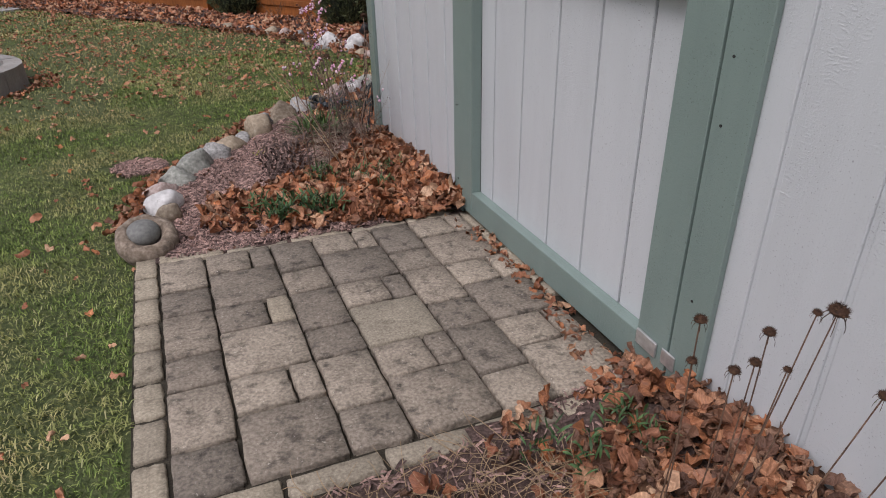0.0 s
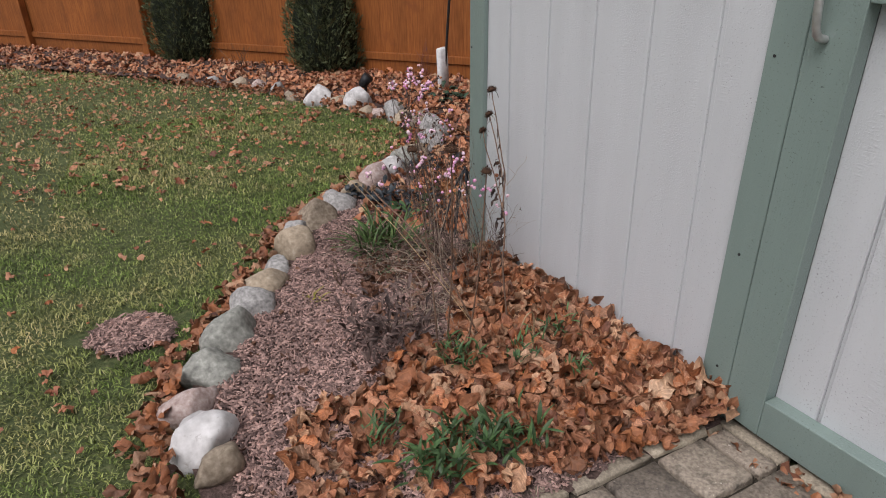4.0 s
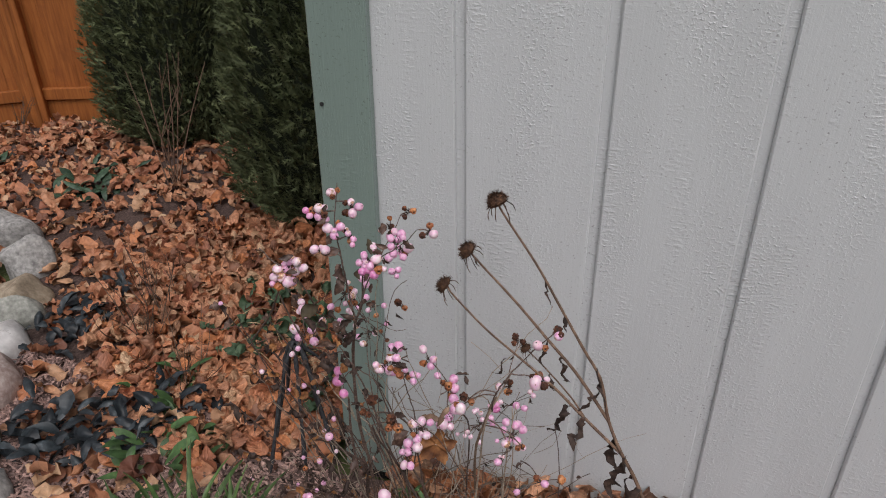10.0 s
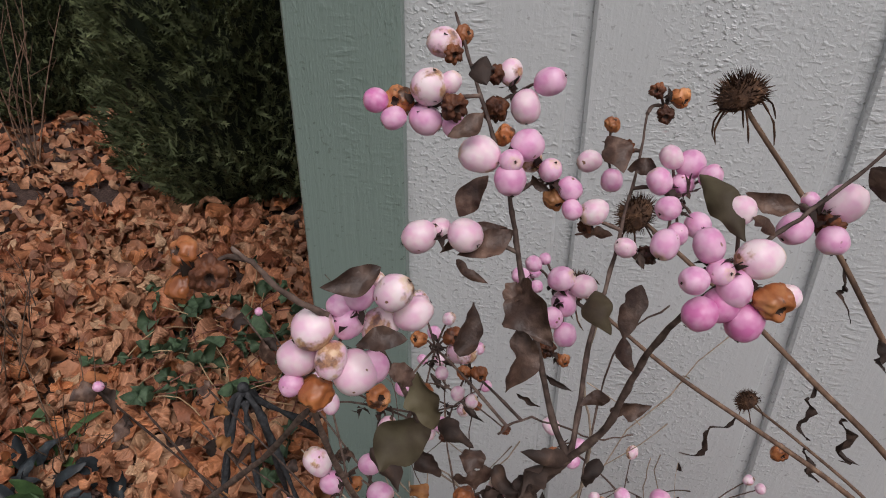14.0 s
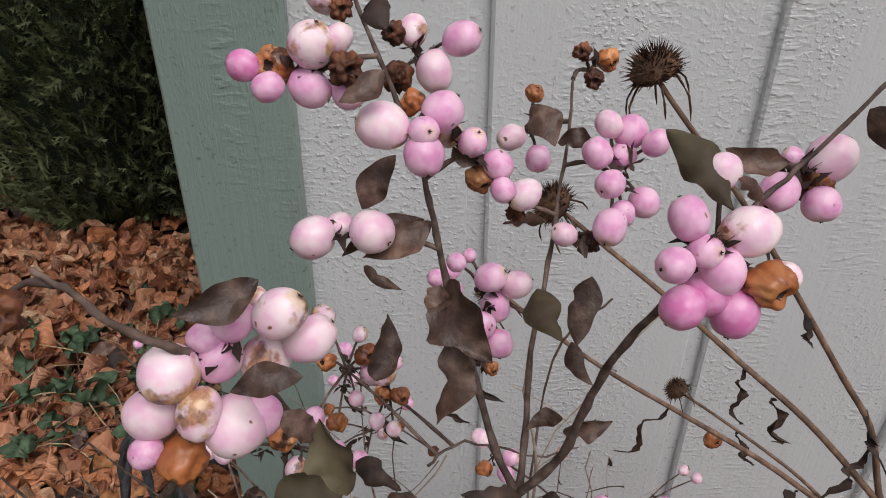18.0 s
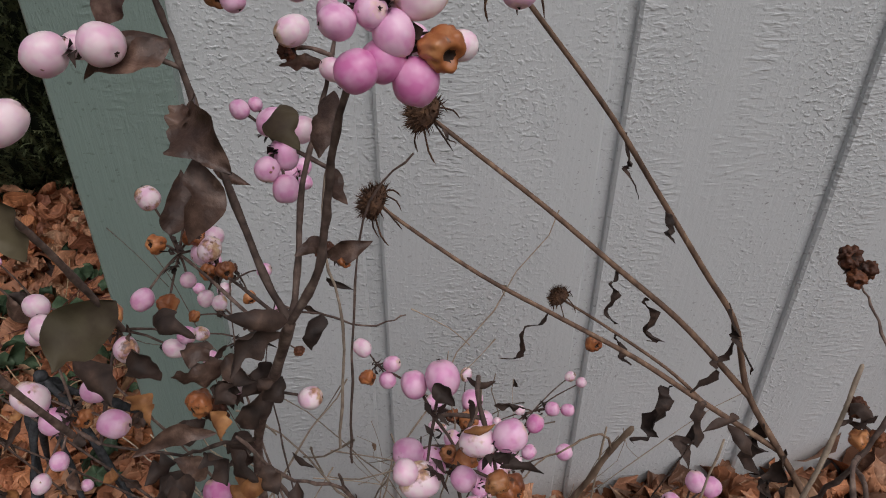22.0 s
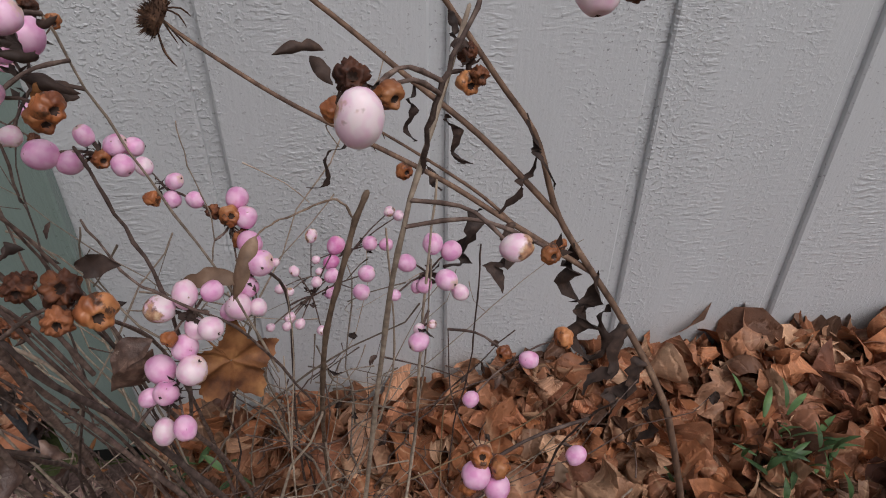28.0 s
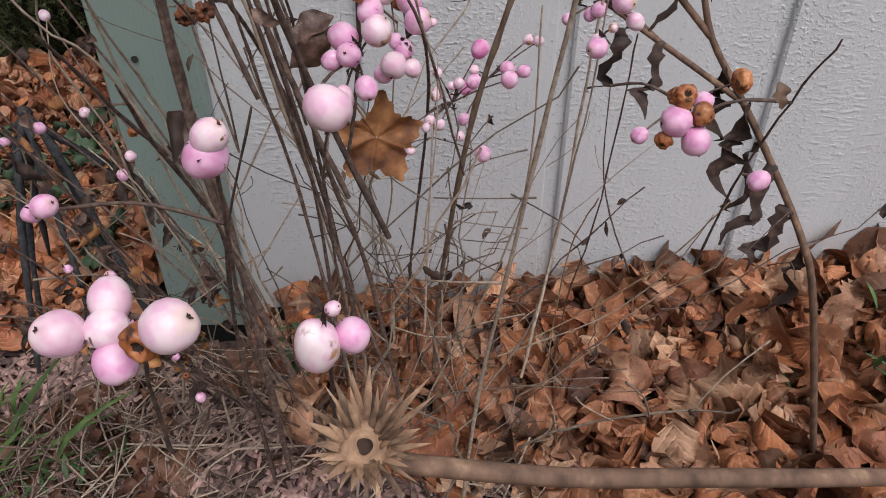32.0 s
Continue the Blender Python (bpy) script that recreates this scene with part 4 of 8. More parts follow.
def rim_leaves(n, seed):
    """Leaves blown against the lawn side of the stones, thinning out over the grass."""
    g = np.random.default_rng(seed)
    p = np.array(EDGE[1:])
    d = np.diff(p, axis=0)
    ln = np.hypot(d[:, 0], d[:, 1])
    odds = ln * np.where(np.arange(len(d)) < 14, 1.0, 0.35)
    k = g.choice(len(d), n, p=odds / odds.sum())
    s = g.random(n)[:, None]
    side = np.stack([-d[k, 1], d[k, 0]], -1) / ln[k][:, None]
    off = 0.05 + np.minimum(np.abs(g.normal(size=n)) * 0.06, 0.2)
    q = p[k] + s * d[k] + side * off[:, None]
    z = lawn_z(q[:, 0], q[:, 1]) + 0.015 + 0.05 * g.random(n) * np.clip(1.6 - off / 0.1, 0.1, 1)
    ob = new("leaf_litter", leaf_mesh("leaf_litter", q[:, 0], q[:, 1], z, (0.04, 0.085), g, M_LEAF, 0.6, 1.0, 0.6))
    tagged(ob, "brown leaves caught along the lawn side of the stones", "fallen leaves", kind="stuff")


rim_leaves(1300, 5)
sheet("leaf_mound", [(-0.3, -2.52), (-0.012, -2.5), (-0.012, -3.6), (-0.3, -3.6)], front_pile, 0.05, M_BED, "low mound of leaf mould against the siding", 0.002)
litter(FRONT, 760, bed_z, 6, "brown fallen leaves in the bed beside the landing", 0.025, (0.04, 0.085), 0.65, 1.3, fine=True, keep=lambda x, y: (x > -0.5) | (np.sin(x * 997 + y * 1511) > 0.3))
litter([(-0.4, -2.68), (-0.12, -2.56), (-0.05, -2.42), (0.0, -2.42), (0.0, -3.4), (-0.45, -3.4)], 420, front_pile, 7, "curled leaves piled at the foot of the siding", 0.03, (0.05, 0.1), 0.6, 1.1, fine=True)
litter([(-0.4, -2.68), (-0.12, -2.56), (-0.05, -2.42), (0.0, -2.42), (0.0, -3.4), (-0.45, -3.4)], 420, front_pile, 17, "dark weathered leaves at the foot of the siding", 0.045, (0.035, 0.075), 0.6, 1.1, True, fine=True)
litter([(-0.1, -1.3), (-0.03, -1.3), (-0.03, -2.5), (-0.2, -2.55), (-0.12, -2.2)], 110, lambda x, y: slope(x, y) - 0.01, 8, "leaves caught below the shed door", 0.0, (0.03, 0.06), 0.4, 1.1)


def off_beds(x, y):
    return ~(inside(x, y, BED) | inside(x, y, FRONT) | inside(x, y, LANDING))


YARD = [(-4.8, -4.2), (-0.6, -4.2), (1.0, 2.2), (0.3, 4.1), (-3.6, 10.2), (-9.0, 10.2), (-9.0, 2.0)]
litter([(-3.2, 1.5), (0.9, 1.5), (0.9, 2.6), (0.2, 4.0), (-2.5, 8.2), (-5.0, 8.2)], 3000, lawn_z, 9, "scattered tan leaves on the far lawn", 0.015, (0.025, 0.06), 0.35, 0.7, 2, keep=off_beds)
litter([(-3.0, -4.0), (-0.7, -4.0), (0.5, 1.5), (-3.0, 1.5)], 360, lawn_z, 10, "few scattered brown leaves on the lawn", 0.015, (0.025, 0.06), 0.35, 0.9, 2, keep=off_beds)


def grass(poly, n, seed, length, width, label, material):
    g = np.random.default_rng(seed)
    xs, ys = scatter(poly, n, g, off_beds)
    bare = (np.hypot((xs + 1.28) / 0.17, (ys - 0.0) / 0.16) < 1 + 0.25 * np.sin(np.arctan2(ys, xs + 1.28) * 5)) | (np.hypot(xs + 3.05, ys - 2.75) < 1.0)
    xs, ys = xs[~bare], ys[~bare]
    n = len(xs)
    zs = lawn_z(xs, ys) - 0.004
    a = g.random(n) * 2 * np.pi
    lean = 0.4 + 1.1 * g.random(n)
    ln = length * (0.5 + 0.8 * g.random(n)) * (0.8 + 0.35 * np.sin(xs * 4.1) * np.cos(ys * 3.3))
    d = np.stack([np.cos(a) * np.sin(lean), np.sin(a) * np.sin(lean), np.cos(lean)], -1)
    s = np.stack([-np.sin(a), np.cos(a), np.zeros(n)], -1)
    p = np.stack([xs, ys, zs], -1)
    w = (width * (0.6 + 0.8 * g.random(n)))[:, None]
    mid = p + d * ln[:, None] * 0.55 + np.array([0, 0, 0.12]) * ln[:, None]
    tip = p + d * ln[:, None] - np.array([0, 0, 0.10]) * ln[:, None]
    v = np.stack([p - s * w, p + s * w, mid - s * w * 0.8, mid + s * w * 0.8, tip], 1)
    tri = np.array([(0, 1, 3), (0, 3, 2), (2, 3, 4)])
    f = (np.arange(n)[:, None, None] * 5 + tri[None]).reshape(-1, 3)
    ob = new("lawn_grass", mesh_of("lawn_grass", v.reshape(-1, 3), f, material))
    return tagged(ob, label, "grass", kind="stuff")


grass([(-3.0, -3.3), (-0.9, -3.3), (-0.9, -1.3), (0.1, 1.2), (-3.0, 1.2)], 112000, 21, 0.024, 0.0016, "short green and straw-coloured lawn grass", M_GRASS)
grass([(-5.0, 1.2), (0.1, 1.2), (1.0, 2.0), (0.3, 4.1), (-0.9, 6.0), (-5.0, 6.0)], 50000, 22, 0.03, 0.0025, "short patchy lawn grass", M_GRASS_FAR)
grass([(-1.5, 1.2), (0.1, 1.2), (1.0, 2.0), (0.5, 3.3), (-1.3, 3.3)], 44000, 24, 0.026, 0.0015, "short green lawn grass inside the curve of stones", M_GRASS)
grass([(-9.0, 5.6), (-0.6, 5.6), (-3.6, 10.2), (-9.0, 10.2)], 26000, 23, 0.04, 0.006, "short lawn grass near the fence", M_GRASS_FAR)


def chips(poly, n, seed, label, zf=bed_z, size=(0.014, 0.06), lift=0.014):
    g = np.random.default_rng(seed)
    xs, ys = scatter(poly, n, g)
    n = len(xs)
    p = np.stack([xs, ys, zf(xs, ys) + lift * g.random(n)], -1)
    a = g.random(n) * 2 * np.pi
    up = 0.35 * g.normal(size=n)
    d = np.stack([np.cos(a) * np.cos(up), np.sin(a) * np.cos(up), np.sin(up)], -1)
    s = np.stack([-np.sin(a), np.cos(a), 0.4 * g.normal(size=n)], -1)
    s /= np.linalg.norm(s, axis=1, keepdims=True)
    h = np.cross(d, s)
    ln = (size[0] + (size[1] - size[0]) * g.random((n, 1)) ** 1.6) / 2
    w = 0.0013 + 0.0032 * g.random((n, 1)) ** 1.5
    th = 0.0012 + 0.002 * g.random((n, 1))
    v = np.stack([p - d * ln - s * w * 0.4, p - d * ln * 0.8 + s * w, p + d * ln * 0.7 + s * w * 0.8, p + d * ln + s * w * 0.1, p + d * ln * 0.8 - s * w * 0.9,
                  p - d * ln * 0.5 + h * th * 2, p + d * ln * 0.5 + h * th * 2], 1)
    tri = np.array([(0, 5, 1), (1, 5, 6), (1, 6, 2), (2, 6, 3), (3, 6, 4), (4, 6, 5), (4, 5, 0)])
    f = (np.arange(n)[:, None, None] * 7 + tri[None]).reshape(-1, 3)
    ob = new("bark_mulch", mesh_of("bark_mulch", v.reshape(-1, 3), f, M_CHIP))
    return tagged(ob, label, "mulch", kind="stuff")


MULCH = [(-1.18, -1.26), (-1.12, -0.55), (-0.95, -0.2), (-0.6, 0.3), (-0.3, 0.7), (0.2, 1.1), (0.1, 0.2), (-0.05, 0.0), (-0.05, -0.3), (-0.3, -0.6), (-0.6, -0.9), (-0.3, -1.26)]
chips(MULCH, 42000, 31, "shredded purple-brown bark mulch in the bed", size=(0.008, 0.04))
litter(MULCH, 230, bed_z, 71, "small brown leaf scraps scattered over the mulch", 0.012, (0.015, 0.045), 0.5, 1.2, True)
chips(FRONT, 9000, 32, "shredded bark mulch beside the landing", size=(0.008, 0.045))
PATCH = [(-1.42, 0.0), (-1.35, 0.11), (-1.23, 0.13), (-1.14, 0.03), (-1.17, -0.1), (-1.33, -0.12)]
chips(PATCH, 1700, 33, "round patch of bark mulch in the lawn", lawn_z)


# ---- the berry shrub ----
def berry_material(name, pale, deep, at, bruised=0.15, spoilt=0.6):
    m, n, l, b = shader(name, 0.36, 0.45)
    f = noise_node(n, l, 1.1, 2, (1, 1, 1), True)
    c = ramp(n, l, f, [(at - 0.12, pale), (at + 0.14, deep)])
    v = n.new("ShaderNodeObjectInfo").outputs["Random"]
    c = mixed(n, l, c, ramp(n, l, v, [(0.0, (0.94, 0.85, 0.9)), (1.0, (1.06, 1.06, 1.05))]), 1.0, "MULTIPLY")
    # cream, browning skin round the calyx of many berries
    sep = n.new("ShaderNodeSeparateXYZ")
    l.new(n.new("ShaderNodeTexCoord").outputs["Object"], sep.inputs[0])
    rag = n.new("ShaderNodeMath")
    rag.operation = "MULTIPLY_ADD"
    l.new(noise_node(n, l, 2.6, 5, (1, 1, 1), True, 0.7), rag.inputs[0])
    rag.inputs[1].default_value = 0.75
    l.new(sep.outputs[2], rag.inputs[2])
    lift = n.new("ShaderNodeMapRange")
    lift.inputs[1].default_value, lift.inputs[2].default_value = 1.2, 1.38
    l.new(rag.outputs[0], lift.inputs[0])
    aged = ramp(n, l, v, [(0.35, (0.15, 0.15, 0.15)), (0.75, (0.8, 0.8, 0.8))])
    c = mixed(n, l, c, (0.72, 0.55, 0.38), mixed(n, l, lift.outputs[0], aged, 1.0, "MULTIPLY"))
    bruise = ramp(n, l, noise_node(n, l, 95, 4, (1, 1, 1), False, 0.6), [(spoilt, (0, 0, 0)), (spoilt + 0.07, (1, 1, 1))])
    gate = ramp(n, l, v, [(0.55, (0, 0, 0)), (0.6, (1, 1, 1))])
    some = mixed(n, l, bruise, gate, 1.0, "MULTIPLY")
    rot = ramp(n, l, noise_node(n, l, 330, 4), [(0.35, (0.1, 0.04, 0.02)), (0.5, (0.42, 0.2, 0.08)), (0.65, (0.66, 0.46, 0.26))])
    c = mixed(n, l, c, rot, mixed(n, l, (0, 0, 0), some, bruised))
    specks = ramp(n, l, noise_node(n, l, 240, 2), [(0.71, (0, 0, 0)), (0.74, (1, 1, 1))])
    c = mixed(n, l, c, (0.22, 0.1, 0.06), specks)
    l.new(c, b.inputs["Base Color"])
    b.inputs["Subsurface Weight"].default_value = 0.12
    b.inputs["Subsurface Radius"].default_value = (0.003, 0.0015, 0.0018)
    b.inputs["Subsurface Scale"].default_value = 1.0
    bumped(n, l, b, noise_node(n, l, 260, 3), 0.12, 0.0006)
    return m


M_BERRY = {
    "w": berry_material("pale_pink_berry_skin", (0.83, 0.70, 0.73), (0.77, 0.49, 0.63), 0.52, 0.9, 0.53),
    "p": berry_material("pink_berry_skin", (0.79, 0.52, 0.67), (0.69, 0.32, 0.54), 0.52),
    "m": berry_material("deep_pink_berry_skin", (0.72, 0.37, 0.57), (0.61, 0.18, 0.41), 0.48),
    "o": surface("rotting_orange_berry_skin", [(0.3, (0.13, 0.036, 0.014)), (0.5, (0.34, 0.115, 0.038)), (0.7, (0.56, 0.27, 0.115))], fine=80, coarse=55, rough=0.42, spec=0.5, bump=0.35, dist=0.001,
                 stain=(0.06, 0.025, 0.012), stain_at=(0.55, 0.62), rand="object", amount=0.25),
    "b": surface("shrivelled_brown_berry_skin", [(0.3, (0.026, 0.012, 0.009)), (0.5, (0.095, 0.036, 0.02)), (0.7, (0.26, 0.095, 0.04))], fine=110, coarse=80, rough=0.55, bump=0.8, dist=0.001, rand="object", amount=0.3),
}
M_CALYX = surface("dark_dry_calyx", [(0.3, (0.02, 0.012, 0.01)), (0.7, (0.06, 0.035, 0.025))], fine=300, bump=0.5)
M_STEM = surface("grey_brown_shrub_stem", [(0.3, (0.048, 0.033, 0.028)), (0.55, (0.13, 0.09, 0.076)), (0.8, (0.26, 0.2, 0.165))], fine=260, coarse=40, rough=0.75, bump=0.5, dist=0.0006, rand="object", amount=0.35)
M_TWIG = surface("pale_grey_dead_twig", [(0.3, (0.19, 0.15, 0.12)), (0.6, (0.34, 0.28, 0.22)), (0.8, (0.48, 0.41, 0.33))], fine=260, coarse=40, rough=0.8, bump=0.5, dist=0.0006, rand="object", amount=0.35)
M_STRAW = surface("dry_straw_stalk", [(0.3, (0.27, 0.18, 0.1)), (0.6, (0.42, 0.31, 0.19)), (0.8, (0.56, 0.45, 0.3))], fine=160, coarse=25, rough=0.65, bump=0.3, dist=0.0006, rand="object", amount=0.3)
M_STALK = surface("brown_flower_stalk", [(0.3, (0.078, 0.047, 0.034)), (0.6, (0.195, 0.12, 0.08)), (0.8, (0.39, 0.265, 0.17))], fine=160, coarse=18, rough=0.7, bump=0.4, dist=0.0006, stretch=(1, 1, 0.4))
M_CANE = surface("tan_brown_shrub_cane", [(0.3, (0.11, 0.075, 0.052)), (0.6, (0.24, 0.172, 0.12)), (0.8, (0.37, 0.28, 0.2))], fine=200, coarse=30, rough=0.75, bump=0.5, dist=0.0006, stretch=(1, 1, 0.5))
M_SEED = surface("dark_brown_seed_head", [(0.3, (0.03, 0.015, 0.01)), (0.6, (0.085, 0.044, 0.025)), (0.8, (0.19, 0.107, 0.058))], fine=200, coarse=40, rough=0.8, bump=0.6, rand="island", amount=0.5)
LEAF_TONES = {
    "d": surface("bronze_shrub_leaf", [(0.3, (0.036, 0.02, 0.016)), (0.52, (0.085, 0.05, 0.038)), (0.75, (0.2, 0.13, 0.1))], fine=190, coarse=60, rough=0.46, spec=0.35, bump=0.8, dist=0.0012, rand="object", amount=0.3,
                 stain=(0.22, 0.17, 0.14), stain_at=(0.66, 0.72)),
    "g": surface("green_brown_shrub_leaf", [(0.3, (0.045, 0.03, 0.022)), (0.5, (0.085, 0.068, 0.042)), (0.75, (0.135, 0.12, 0.072))], fine=70, coarse=50, rough=0.6, spec=0.2, bump=0.7, dist=0.0008, rand="object", amount=0.2,
                 stain=(0.3, 0.3, 0.24), stain_at=(0.68, 0.73)),
    "b": surface("withered_black_leaf", [(0.3, (0.02, 0.014, 0.012)), (0.6, (0.055, 0.035, 0.028)), (0.8, (0.12, 0.075, 0.055))], fine=150, coarse=50, rough=0.65, bump=0.7, dist=0.001, rand="object", amount=0.3),
    "o": surface("withered_orange_leaf", [(0.3, (0.16, 0.06, 0.025)), (0.6, (0.34, 0.16, 0.06)), (0.8, (0.48, 0.26, 0.11))], fine=150, coarse=50, rough=0.6, bump=0.6, dist=0.001),
    "t": surface("tan_dry_leaf", [(0.3, (0.11, 0.068, 0.045)), (0.6, (0.22, 0.145, 0.098)), (0.8, (0.34, 0.24, 0.17))], fine=120, coarse=40, rough=0.6, bump=0.5, dist=0.001, rand="object", amount=0.2),
}


def plump_mesh(tone, seed):
    """A berry of radius 1, a little lopsided, with a dimple and a small dark star of a calyx at its tip."""
    r = random.Random(seed)
    bm = bmesh.new()
    bmesh.ops.create_uvsphere(bm, u_segments=20, v_segments=14, radius=1)
    off = Vector((seed * 2.3, seed, 0.7))
    long = r.uniform(1.0, 1.14)
    for v in bm.verts:
        p = v.co.copy()
        q = p * (1 + 0.08 * noise.noise(p * 1.1 + off) + 0.015 * noise.noise(p * 4 + off))
        side = math.hypot(p.x, p.y)
        if p.z > 0:
            q.z -= 0.12 * math.exp(-(side / 0.22) ** 2)
        q.z *= long
        v.co = q
    for f in bm.faces:
        f.smooth = True
    tip = 0.9 * long
    for k in range(5):
        a = 6.283 * k / 5 + r.uniform(-0.3, 0.3)
        e = Vector((math.cos(a), math.sin(a), 0))
        s = Vector((-e.y, e.x, 0)) * 0.045
        reach = r.uniform(0.11, 0.19)
        ring = [bm.verts.new(w) for w in (Vector((0, 0, tip + 0.06)) - s, Vector((0, 0, tip + 0.06)) + s, e * reach * 0.7 + s + Vector((0, 0, tip + 0.1)), e * reach + Vector((0, 0, tip + r.uniform(0.06, 0.16))), e * reach * 0.7 - s + Vector((0, 0, tip + 0.1)))]
        f = bm.faces.new(ring)
        f.material_index = 1
    me = bpy.data.meshes.new("berry")
    bm.to_mesh(me)
    bm.free()
    me.materials.append(M_BERRY[tone])
    me.materials.append(M_CALYX)
    return me


def wizened_mesh(tone, seed):
    """A collapsed berry: sunken, softly folded skin round a dark hollow, with a ragged dry rim."""
    bm = bmesh.new()
    bmesh.ops.create_icosphere(bm, subdivisions=4, radius=1)
    off = Vector((seed * 1.9, 0.4 * seed, 3.3))
    deep, folds = (0.42, 1.5) if tone == "b" else (0.2, 1.1)
    turn = seed * 0.7
    for v in bm.verts:
        p = v.co.copy()
        a = math.atan2(p.y, p.x)
        side = math.hypot(p.x, p.y)
        pleat = math.sin((5 + seed % 3) * a + turn + 2.5 * noise.noise(p + off)) * side
        n1 = noise.noise(p * folds + off)
        n2 = max(0.0, 0.75 - abs(noise.noise(p * folds * 1.5 + off)) * 3)
        r = 0.98 + 0.24 * n1 - deep * n2 + (0.1 if tone == "b" else 0.045) * pleat
        q = p * r
        if p.z > 0.5:
            q.z -= (0.75 if tone == "b" else 0.5) * math.exp(-(side / 0.34) ** 2)
        v.co = q
    for f in bm.faces:
        f.smooth = True
        c = f.calc_center_median()
        f.material_index = 1 if math.hypot(c.x, c.y) < 0.27 and c.z > 0 else 0
    me = bpy.data.meshes.new("berry")
    bm.to_mesh(me)
    bm.free()
    me.materials.append(M_BERRY[tone])
    me.materials.append(M_CALYX)
    return me


BERRIES = {t: [plump_mesh(t, k + 3 * i) for k in range(3)] for i, t in enumerate("wpm")}
BERRIES["e"] = BERRIES["w"]
BERRIES.update({t: [wizened_mesh(t, k + 5 * i + 20) for k in range(3)] for i, t in enumerate("ob")})
shrub = thing("berry_shrub", "bare winter shrub carrying bunches of pink and white berries", "shrub", -0.2, -0.26, -0.12)
HOME = Matrix.Translation((0.2, 0.26, 0.12))
pick = random.Random(11)


def under(ob, parent):
    """Hang a mesh that is built in world places under a thing of the shrub."""
    ob.parent = parent
    ob.matrix_basis = HOME if parent is shrub else Matrix.Identity(4)
    return ob


TWIGS = []


def branch(points, r0, r1, name="stem", material=None, knots=True):
    """A tapered shrub stem with slightly swollen nodes."""
    n = max(8, 4 * len(points))
    line = bent(points, n)
    wob = 0.0005 if max(r0, r1) < 0.001 else 0.0002
    shift = [Vector((pick.uniform(-wob, wob), pick.uniform(-wob, wob), pick.uniform(-wob, wob))) for p in line]
    line = [p + (s if 0 < i < n - 1 else Vector((0, 0, 0))) for i, (p, s) in enumerate(zip(line, shift))]
    TWIGS.extend(line)
    radii = [r0 + (r1 - r0) * i / (n - 1) for i in range(n)]
    if knots:
        for i in range(1, n - 1, 3):
            radii[i] *= 1.25
    line = [line[0] + (line[0] - line[1]).normalized() * r0] + line
    v, f = tube_data(line, [r0 * 0.15] + radii, 7)
    return under(new(name, mesh_of(name, v, f, material or M_STEM, True)), shrub)


